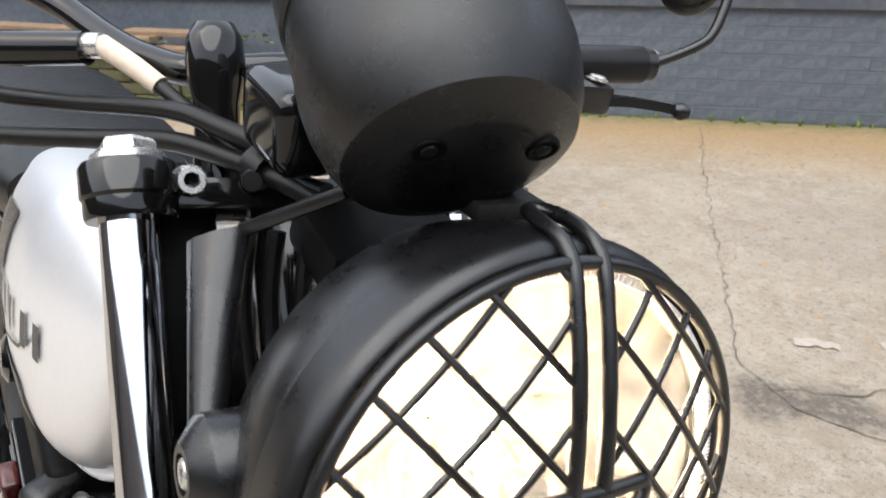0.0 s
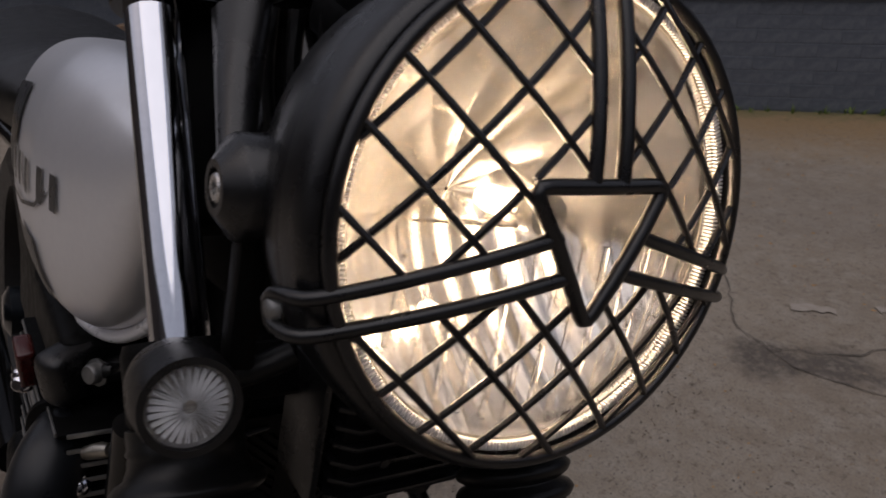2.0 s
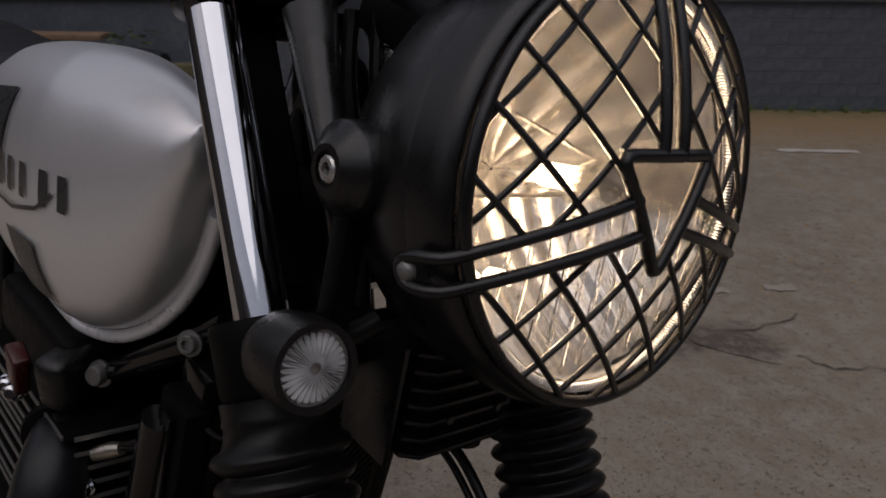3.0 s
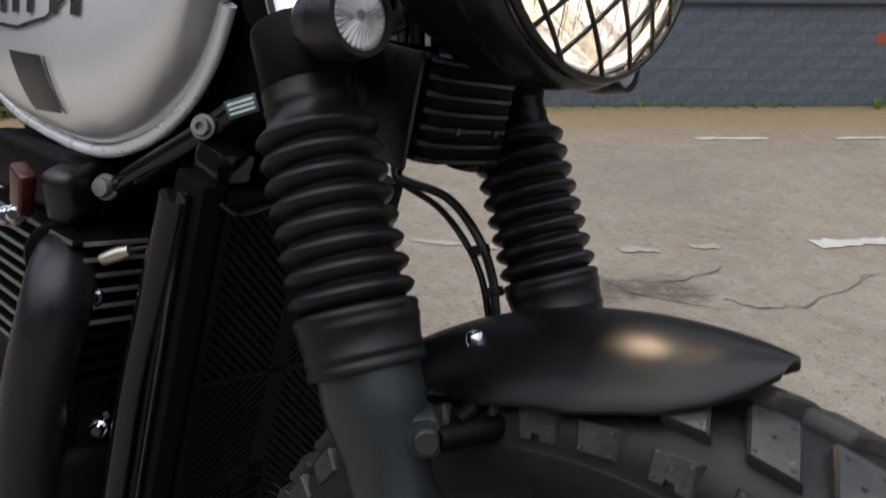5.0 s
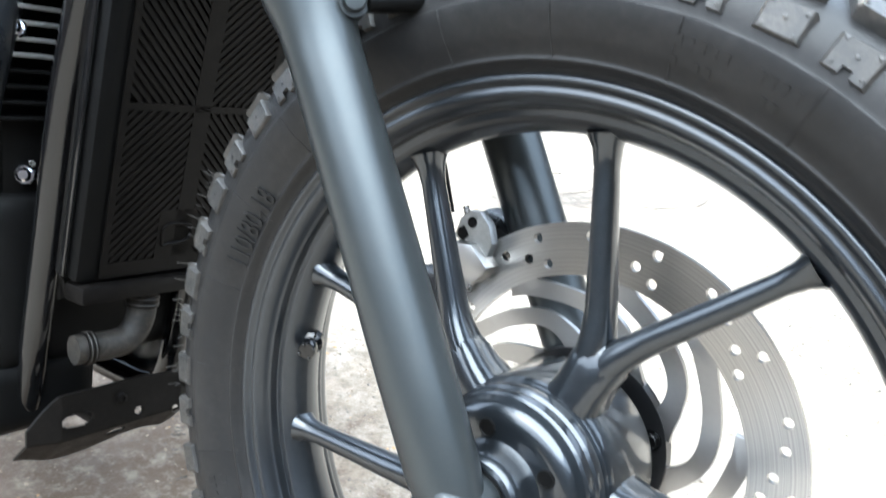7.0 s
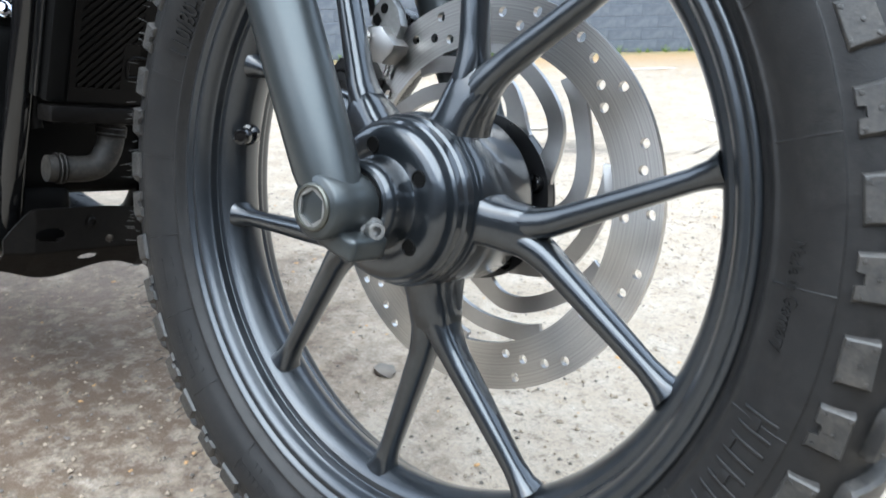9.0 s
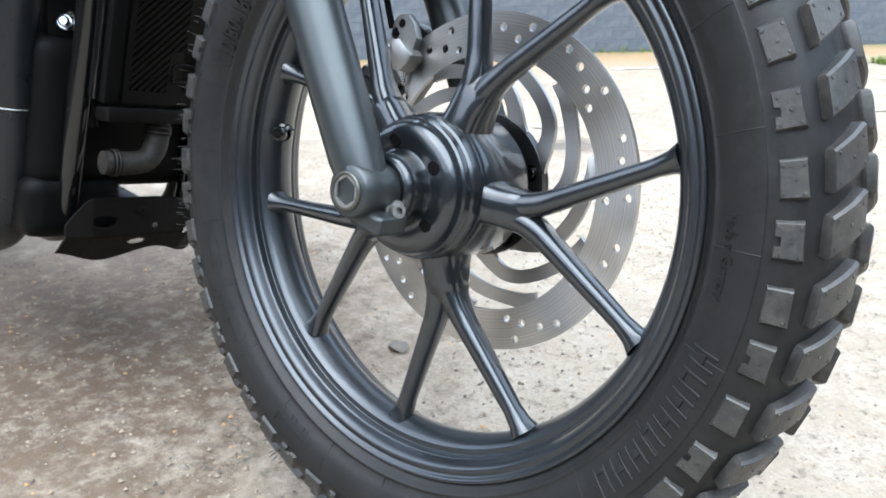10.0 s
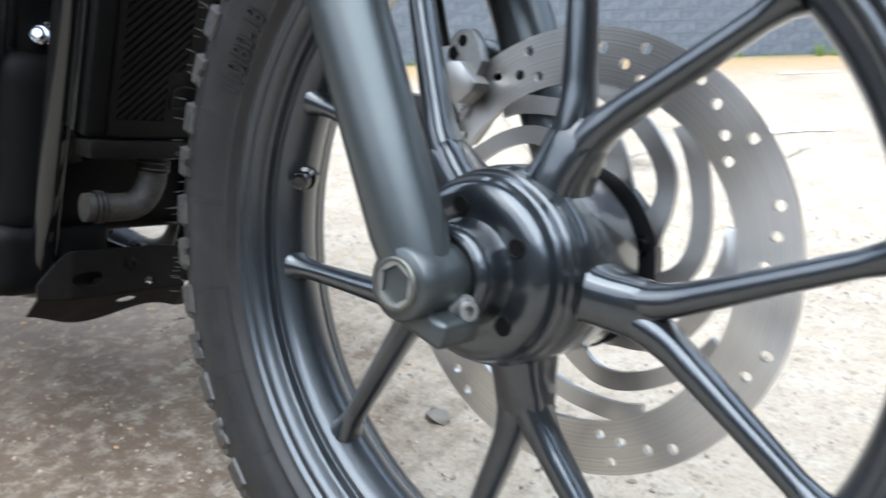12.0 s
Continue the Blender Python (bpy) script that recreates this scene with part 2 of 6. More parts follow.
def lathe(profile, m=Matrix(), seg=32, bm=None, caps=True, close=False):
    """Turns (radius, height) round the local z of m."""
    bm = bm or bmesh.new()
    rings = []
    for r, h in profile:
        if r < 1e-6:
            rings.append([bm.verts.new(m @ Vector((0, 0, h)))])
        else:
            rings.append([bm.verts.new(m @ Vector((r * math.cos(k * math.tau / seg), r * math.sin(k * math.tau / seg), h))) for k in range(seg)])
    pairs = list(zip(rings, rings[1:])) + ([(rings[-1], rings[0])] if close else [])
    for a, b in pairs:
        for k in range(seg):
            va, vb = [a[k % len(a)], a[(k + 1) % len(a)]], [b[(k + 1) % len(b)], b[k % len(b)]]
            face = list(dict.fromkeys(va + vb))
            if len(face) > 2:
                bm.faces.new(face)
    if caps and not close:
        for r in (rings[0], rings[-1]):
            if len(r) > 2:
                bm.faces.new(r)
    return bm


def block(size, m=Matrix(), bevel=0.0, bm=None, taper=1.0, segments=2):
    """A box with rounded edges; its top may taper."""
    tmp = bmesh.new()
    bmesh.ops.create_cube(tmp, size=1)
    for v in tmp.verts:
        k = taper if v.co.z > 0 else 1
        v.co = Vector((v.co.x * size[0] * k, v.co.y * size[1] * k, v.co.z * size[2]))
    if bevel:
        bmesh.ops.bevel(tmp, geom=tmp.edges[:], offset=bevel, segments=segments, affect="EDGES", profile=0.6)
    bmesh.ops.transform(tmp, matrix=m, verts=tmp.verts)
    return joined(bm, tmp)


def joined(bm, other):
    if bm is None:
        return other
    seen = {v: bm.verts.new(v.co) for v in other.verts}
    for f in other.faces:
        bm.faces.new([seen[v] for v in f.verts])
    other.free()
    return bm


def extrude_outline(outline, m, depth, bevel=0.0, bm=None):
    """A flat plate from an outline in local x, y, as thick as depth along local z."""
    tmp = bmesh.new()
    low = [tmp.verts.new((x, y, -depth / 2)) for x, y in outline]
    top = [tmp.verts.new((x, y, depth / 2)) for x, y in outline]
    tmp.faces.new(low[::-1])
    tmp.faces.new(top)
    n = len(outline)
    for i in range(n):
        tmp.faces.new((low[i], low[(i + 1) % n], top[(i + 1) % n], top[i]))
    if bevel:
        edges = [e for e in tmp.edges if abs(e.verts[0].co.z - e.verts[1].co.z) < 1e-9]
        bmesh.ops.bevel(tmp, geom=edges, offset=bevel, segments=2, affect="EDGES", profile=0.6)
    bmesh.ops.transform(tmp, matrix=m, verts=tmp.verts)
    return joined(bm, tmp)


def loft(sections, bm=None, caps=True):
    """Skins rings of equal count."""
    bm = bm or bmesh.new()
    rings = [[bm.verts.new(p) for p in s] for s in sections]
    for a, b in zip(rings, rings[1:]):
        n = len(a)
        for k in range(n):
            bm.faces.new((a[k], a[(k + 1) % n], b[(k + 1) % n], b[k]))
    if caps:
        bm.faces.new(rings[0][::-1])
        bm.faces.new(rings[-1])
    return bm


def bolt_mesh(m, r=0.005, h=0.004, socket=True, bm=None, washer=True):
    """A socket-head bolt whose head stands along local z of m."""
    prof = []
    if washer:
        prof += [(r * 1.35, 0), (r * 1.35, h * 0.25), (r, h * 0.25)]
    else:
        prof += [(r, 0)]
    prof += [(r, h * 0.8), (r * 0.85, h)]
    if socket:
        prof += [(r * 0.5, h), (r * 0.5, h * 0.45), (0, h * 0.45)]
    else:
        prof += [(0, h * 1.05)]
    return lathe(prof, m, 18, bm)


def bezel_text(body, size, m, depth, bm):
    """Raised letters in the built-in face, laid out by m."""
    cu = bpy.data.curves.new("letters", "FONT")
    cu.body, cu.size, cu.extrude = body, size, depth
    cu.align_x, cu.align_y = "CENTER", "CENTER"
    cu.resolution_u = 2
    ob = new("letters", cu)
    me = bpy.data.meshes.new_from_object(ob.evaluated_get(bpy.context.evaluated_depsgraph_get()))
    bpy.data.objects.remove(ob)
    bpy.data.curves.remove(cu)
    tmp = bmesh.new()
    tmp.from_mesh(me)
    bpy.data.meshes.remove(me)
    for v in tmp.verts:
        v.co = m(v.co)
    return joined(bm, tmp)

# ---- the yard: ground, wall ----
WALL_N = Vector((-0.7212, 0.6927, 0))
WALL_U = Vector((0.6927, 0.7212, 0))
WALL_D = 4.783
WALL_FOOT = -0.037


def wall_place(u, z, out=0.0):
    """A point on the wall's face, u along it, out towards the yard."""
    return WALL_U * u + WALL_N * (WALL_D - out) + Vector((0, 0, z))


def ground_z(x, y):
    s = min(1, max(0, (WALL_N.x * x + WALL_N.y * y - 1.6) / 3.0))
    return WALL_FOOT * s * s * (3 - 2 * s)


def ground_material():
    m = bpy.data.materials.new("worn_concrete")
    m.use_nodes = True
    nt = m.node_tree
    bsdf = nt.nodes["Principled BSDF"]
    co = nt.nodes.new("ShaderNodeTexCoord").outputs["Object"]
    wide, mid, fine = noise_tex(nt, 1.7, 6, 0.62, co), noise_tex(nt, 13, 7, 0.74, co), noise_tex(nt, 150, 6, 0.8, co)
    col = mix_rgb(nt, ramp(nt, wide, 0.35, 0.66), (0.325, 0.272, 0.208), (0.225, 0.180, 0.132))
    col = mix_rgb(nt, ramp(nt, mid, 0.44, 0.66, 0, 0.8), col, (0.365, 0.322, 0.266))
    col = mix_rgb(nt, ramp(nt, fine, 0.47, 0.68, 0, 0.75), col, (0.15, 0.13, 0.108))
    # pale aggregate
    vor = nt.nodes.new("ShaderNodeTexVoronoi")
    vor.inputs["Scale"].default_value = 130
    nt.links.new(co, vor.inputs["Vector"])
    chips = math_node(nt, "MULTIPLY", ramp(nt, vor.outputs["Distance"], 0.28, 0.12), ramp(nt, noise_tex(nt, 31, 3, 0.6, co), 0.5, 0.62))
    col = mix_rgb(nt, math_node(nt, "MULTIPLY", chips, 0.5), col, (0.47, 0.42, 0.35))
    sep = nt.nodes.new("ShaderNodeSeparateXYZ")
    nt.links.new(co, sep.inputs[0])
    # a strip of ochre silt and moss along the wall's foot
    away = math_node(nt, "SUBTRACT", WALL_D, math_node(nt, "ADD", math_node(nt, "MULTIPLY", sep.outputs[0], WALL_N.x), math_node(nt, "MULTIPLY", sep.outputs[1], WALL_N.y)))
    ragged = math_node(nt, "ADD", away, math_node(nt, "MULTIPLY", math_node(nt, "SUBTRACT", mid, 0.5), 0.9))
    col = mix_rgb(nt, ramp(nt, ragged, 1.25, 0.35, 0, 0.9), col, (0.29, 0.19, 0.09))
    col = mix_rgb(nt, math_node(nt, "MULTIPLY", ramp(nt, ragged, 0.25, 0.02), 0.6), col, (0.1, 0.12, 0.04))
    # oil and damp in the yard; under the engine mixed with painted bike shade
    grime_and_shade = ramp(nt, noise_tex(nt, 34, 6, 0.75, co), 0.38, 0.53, 0.45, 1.0)
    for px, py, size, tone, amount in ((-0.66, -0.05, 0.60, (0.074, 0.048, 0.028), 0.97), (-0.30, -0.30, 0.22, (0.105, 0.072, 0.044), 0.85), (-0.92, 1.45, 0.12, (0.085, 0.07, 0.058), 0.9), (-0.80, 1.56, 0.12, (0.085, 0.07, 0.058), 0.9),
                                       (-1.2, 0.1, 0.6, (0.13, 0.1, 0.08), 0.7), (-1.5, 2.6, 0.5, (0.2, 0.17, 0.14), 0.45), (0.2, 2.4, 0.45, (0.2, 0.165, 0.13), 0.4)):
        d = nt.nodes.new("ShaderNodeVectorMath")
        d.operation = "DISTANCE"
        d.inputs[1].default_value = (px, py, 0)
        nt.links.new(co, d.inputs[0])
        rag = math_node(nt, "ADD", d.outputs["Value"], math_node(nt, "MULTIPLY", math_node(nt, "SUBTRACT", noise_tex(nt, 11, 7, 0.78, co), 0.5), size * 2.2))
        col = mix_rgb(nt, math_node(nt, "MULTIPLY", ramp(nt, rag, size, size * 0.45, 0, amount), grime_and_shade), col, tone)
    # scattered dark specks and small blots
    col = mix_rgb(nt, ramp(nt, noise_tex(nt, 48, 6, 0.78, co), 0.54, 0.66, 0, 0.75), col, (0.085, 0.066, 0.048))
    nt.links.new(col, bsdf.inputs["Base Color"])
    nt.links.new(ramp(nt, mid, 0.3, 0.7, 0.72, 0.92), bsdf.inputs["Roughness"])
    b = nt.nodes.new("ShaderNodeBump")
    b.inputs["Strength"].default_value, b.inputs["Distance"].default_value = 0.65, 0.004
    nt.links.new(math_node(nt, "ADD", fine, math_node(nt, "MULTIPLY", chips, 0.6)), b.inputs["Height"])
    nt.links.new(b.outputs[0], bsdf.inputs["Normal"])
    return m


def spaced(limit, near, step):
    """Coordinates dense near 0 and wide apart out to the limit."""
    v, out = 0.0, [0.0]
    while v < limit:
        v += step if v < near else max(step, v * 0.35)
        out.append(min(v, limit))
    return [-a for a in out[:0:-1]] + out


def build_ground():
    bm = bmesh.new()
    xs, ys = spaced(400, 5.5, 0.11), spaced(400, 5.5, 0.11)
    grid = [[bm.verts.new((x, y, ground_z(x, y) + (0.0035 * noise.noise((x * 2.3, y * 2.3, 0)) + 0.0015 * noise.noise((x * 9, y * 9, 3)) if abs(x) < 6 and abs(y) < 6 else 0)))
             for y in ys] for x in xs]
    for i in range(len(xs) - 1):
        for j in range(len(ys) - 1):
            bm.faces.new((grid[i][j], grid[i + 1][j], grid[i + 1][j + 1], grid[i][j + 1]))
    me = finish(bm)
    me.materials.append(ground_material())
    return tagged(new("ground", me), "worn pale concrete yard with grit, oil stains and painted shade under the bike", "ground", kind="structure")


ground = build_ground()
WALL_PAINT = surface("blue_grey_masonry_paint", (0.07, 0.083, 0.104), 0.6, second=(0.1, 0.115, 0.14), grain=14, bump=0.5, bump_scale=120,
                     dust=(0.24, 0.25, 0.26), dust_amount=0.35, random_piece=0.15)
WALL_BAND = surface("slate_render", (0.06, 0.07, 0.09), 0.5, second=(0.085, 0.097, 0.12), grain=9, bump=0.3, bump_scale=80, dust=(0.24, 0.25, 0.26), dust_amount=0.3)
BARE_BRICK = surface("bare_red_brick", (0.35, 0.082, 0.038), 0.8, second=(0.26, 0.065, 0.035), grain=60, bump=0.5, bump_scale=200)
MOSSY = surface("mossy_old_brick", (0.17, 0.12, 0.085), 0.85, second=(0.1, 0.1, 0.05), grain=22, bump=0.8, bump_scale=120, dust=(0.12, 0.15, 0.04), dust_amount=0.6, random_piece=0.5)
TIMBER = surface("weathered_timber", (0.27, 0.17, 0.1), 0.75, second=(0.17, 0.12, 0.08), grain=18, bump=0.5, bump_scale=90)
LEAF = surface("weed_green", (0.15, 0.21, 0.035), 0.6, second=(0.08, 0.13, 0.02), grain=40)
ROAD_PAINT = surface("worn_white_road_paint", (0.62, 0.6, 0.55), 0.7, second=(0.4, 0.37, 0.33), grain=40, spots=0.9, bump=0.3, bump_scale=150)
FADED_PAINT = surface("faded_road_paint", (0.40, 0.36, 0.31), 0.75, second=(0.27, 0.225, 0.18), grain=60, spots=0.9, bump=0.3, bump_scale=150)
CRACK = surface("crack_dirt", (0.13, 0.11, 0.09), 0.9, second=(0.08, 0.07, 0.055), grain=80)
GRIT = surface("grit", (0.33, 0.265, 0.19), 0.85, second=(0.17, 0.14, 0.11), grain=60, bump=0.4, bump_scale=300)


def wall_turn(u, z, out=0.0):
    """Local x along the wall, y into it, z up."""
    return Matrix.Translation(wall_place(u, z, out)) @ Matrix((WALL_U, WALL_N, Vector((0, 0, 1)))).transposed().to_4x4()


def build_wall():
    bm = block((26, 0.3, 0.70), wall_turn(0, 0.27, -0.158), 0)
    wall = part("wall_back", bm, WALL_PAINT, None, "blue-grey painted brick yard wall with worn paint")
    tagged(wall, category="wall", kind="structure")
    bm = block((26, 0.34, 2.6), wall_turn(0, 0.602 + 1.3, -0.142), 0.01)
    band = part("trim", bm, WALL_BAND, None, "slate-grey smooth render above the brick plinth")
    tagged(band, category="wall", kind="structure")
    return wall


wall = build_wall()

# ---- the motorcycle ----
BIKE = pose(0.0012, -0.0555, 0, -9.93, 0, 0)
bike = tagged(new("motorcycle"), "black and silver scrambler motorcycle leaning on its side stand", "motorcycle")
bike.matrix_world = BIKE
Y_AXIS = (0, 1, 0)


def axle_turn(y=0.0, angle=0.0):
    """Local z along the axle to the bike's left; local x ahead."""
    return Matrix.Translation(HUB + Vector((0, y, 0))) @ Matrix(((1, 0, 0), (0, 0, 1), (0, -1, 0))).to_4x4() @ Matrix.Rotation(angle, 4, "Z")


def around(r, a, y):
    """A point at radius r and angle a (from straight ahead, upwards) of the wheel."""
    return HUB + Vector((r * math.cos(a), y, r * math.sin(a)))


SPOKE_PHASE, SPOKE_HALF, SPOKE_R = radians(-4.86), radians(18.27), 0.2
TYRE_Y = -0.001


def build_wheel():
    # flange crest, a fine valley, a second crest, an undercut groove, then the well that carries the spokes
    lip = [(0.2322, -0.0345), (0.2322, -0.0362), (0.2306, -0.0376), (0.2286, -0.0372), (0.2270, -0.0352), (0.2258, -0.0342), (0.2244, -0.0344), (0.2226, -0.0348), (0.2202, -0.0336),
           (0.2180, -0.0304), (0.2164, -0.0264), (0.2157, -0.0252), (0.2150, -0.0240), (0.2146, -0.0190), (0.2136, -0.0181), (0.2104, -0.0176), (0.2094, -0.0170), (0.2070, -0.0146), (0.2042, -0.0098), (0.2022, -0.0045), (0.2016, 0.0)]
    lip = [(p.x, p.y) for p in curve_points([(r, y, 0) for r, y in lip], 3)]
    inner = lip + [(r, -1.14 * y) for r, y in lip[-2::-1]]
    outer = [(0.2318, 0.0375), (0.2270, 0.0300), (0.2190, 0.0200), (0.2180, -0.0200), (0.2270, -0.0300), (0.2318, -0.0335)]
    bm = lathe(inner + outer, axle_turn(TYRE_Y), 128, close=True)
    wheel = part("front_wheel", bm, RIM, bike, "gunmetal cast front wheel with five forked spokes", angle=50)
    # hub
    prof = [(0.012, -0.0700), (0.0205, -0.0700), (0.0212, -0.0712), (0.0228, -0.0716), (0.0250, -0.0706), (0.0268, -0.0682), (0.0276, -0.0640), (0.0280, -0.0580), (0.0290, -0.0535), (0.0302, -0.0512), (0.0318, -0.0508),
            (0.0345, -0.0512), (0.0400, -0.0514), (0.0440, -0.0510), (0.0472, -0.0498), (0.0496, -0.0478), (0.0512, -0.0448), (0.0520, -0.0410), (0.0528, -0.0398), (0.0538, -0.0388), (0.0544, -0.0368), (0.0546, -0.0336),
            (0.0553, -0.0327), (0.0562, -0.0318), (0.0566, -0.0302), (0.0568, -0.0262), (0.0562, -0.0252), (0.0569, -0.0240), (0.0574, -0.0222), (0.0568, -0.0213), (0.0575, -0.0202), (0.0586, -0.0168), (0.0594, 0.034),
            (0.0567, 0.040), (0.0501, 0.044), (0.0436, 0.047), (0.0436, 0.050), (0.012, 0.050)]
    hub = part("hub", lathe(prof, axle_turn(), 72), WHEEL, wheel, "gunmetal hub with machined grooves", angle=28)
    for k in range(5):
        a = radians(32 + 72 * k)
        rim = lathe([(0.0056, -0.001), (0.0054, 0.0007), (0.0048, 0.0010), (0.0043, 0.0004), (0.0, 0.0003)], frame_of(around(0.0368, a, -0.0513), (0, -1, 0)), 20, caps=False)
        part("drain_hole", rim, ENGINE, hub)
    # forked spokes
    for k in range(5):
        a = SPOKE_PHASE + k * math.tau / 5
        bm = bmesh.new()
        mid = around(0.083, a, -0.006)

        def oval(c, along, w, t, n=14, square=2.6):
            along = along.normalized()
            side = along.cross(Vector((0, 1, 0))).normalized()
            out = []
            for i in range(n):
                q = i * math.tau / n
                cx, sx = math.cos(q), math.sin(q)
                out.append(c + side * w * math.copysign(abs(cx) ** (2 / square), cx) + Vector((0, 1, 0)) * t * math.copysign(abs(sx) ** (2 / square), sx))
            return out

        d = Vector((math.cos(a), 0, math.sin(a)))
        loft([oval(around(r, a, y), d, w, t, n=22, square=3.2) for r, y, w, t in ((0.044, -0.001, 0.0225, 0.0250), (0.052, -0.002, 0.0185, 0.0226), (0.058, -0.003, 0.0164, 0.0210), (0.066, -0.0035, 0.0157, 0.0190), (0.076, -0.004, 0.0160, 0.0168), (0.086, -0.005, 0.0160, 0.0140), (0.092, -0.005, 0.0125, 0.0112), (0.096, -0.005, 0.0070, 0.0085))], bm)
        # two arms that run side by side at the hub and part further out
        for s in (-1, 1):
            stops = ((0.044, 3.4, -0.001), (0.060, 3.0, -0.003), (0.075, 3.3, -0.004), (0.090, 4.5, -0.005), (0.108, 7.7, -0.005), (0.15, 14.0, -0.0042), (SPOKE_R + 0.005, 18.27, -0.0035))
            line = curve_points([around(r, a + s * radians(q), y) for r, q, y in stops], 5)
            radii = [((p - HUB).x ** 2 + (p - HUB).z ** 2) ** 0.5 for p in line]
            rings = []
            for i, p in enumerate(line):
                dd = (line[min(i + 1, len(line) - 1)] - line[max(i - 1, 0)])
                w = float(np.interp(radii[i], (0.044, 0.052, 0.06, 0.075, 0.09, 0.108, 0.15, 0.188, 0.198, 0.206), (0.0185, 0.0138, 0.0115, 0.0108, 0.0100, 0.0086, 0.0073, 0.0067, 0.0082, 0.012)))
                t = float(np.interp(radii[i], (0.044, 0.06, 0.075, 0.09, 0.108, 0.188, 0.198, 0.206), (0.023, 0.0185, 0.016, 0.0135, 0.0108, 0.0083, 0.0095, 0.013)))
                rings.append(oval(p, dd, w, t, n=18, square=2.5))
            loft(rings, bm)
        part("spoke", bm, WHEEL, wheel, angle=50)
    # valve
    base = around(0.201, radians(173.7), 0.0)
    m = frame_of(base, (HUB - base).normalized() * 0.55 + Vector((0, -0.83, 0)))
    stem = part("valve_stem", lathe([(0.0085, -0.004), (0.0085, 0.004), (0.0058, 0.006), (0.0055, 0.011), (0.0, 0.011)], m, 16), GLOSS, wheel, "black valve stem with a cap")
    cap = bmesh.new()
    lathe([(0.0064, 0.009), (0.0068, 0.010), (0.0068, 0.0185), (0.0058, 0.0202), (0.0030, 0.0205), (0.0, 0.0200)], m, 20, cap)
    for k in range(4):
        block((0.0022, 0.0022, 0.0035), m @ Matrix.Rotation(k * math.tau / 4 + 0.4, 4, "Z") @ Matrix.Translation((0.0056, 0, 0.0200)), 0.0005, cap, segments=1)
    part("valve_cap", cap, GLOSS, stem)
    return wheel


wheel = build_wheel()

TYRE_PROFILE = [(0.2310, 0.0345), (0.2345, 0.0368), (0.2372, 0.0400), (0.2392, 0.0420), (0.2412, 0.0418), (0.2445, 0.0432), (0.252, 0.0472), (0.262, 0.0504), (0.2700, 0.0514), (0.2716, 0.0506), (0.281, 0.0492), (0.289, 0.0455), (0.296, 0.039), (0.3015, 0.029), (0.3045, 0.016), (0.3055, 0.0)]
TYRE_PROFILE = [(p.x, p.y) for p in curve_points([(r, y, 0) for r, y in TYRE_PROFILE], 4)]


def tyre_point(a, s, lift=0.0):
    """A point on the tyre's outside at angle a; s from -1 (right bead) by 0 (crown) to 1; lift above it."""
    n = len(TYRE_PROFILE)
    f = float(np.interp(1 - abs(s), (0.0, 2 / 12, 0.25, 1.0), (0.0, 5 / 15, 6 / 15, 1.0))) * (n - 1)
    i = min(int(f), n - 2)
    (r0, y0), (r1, y1) = TYRE_PROFILE[i], TYRE_PROFILE[i + 1]
    r, y = r0 + (r1 - r0) * (f - i), y0 + (y1 - y0) * (f - i)
    nr, ny = (y0 - y1), (r1 - r0)
    ln = math.hypot(nr, ny)
    r, y = r + lift * nr / ln, y + lift * ny / ln
    return around(r, a, TYRE_Y + math.copysign(y, s))


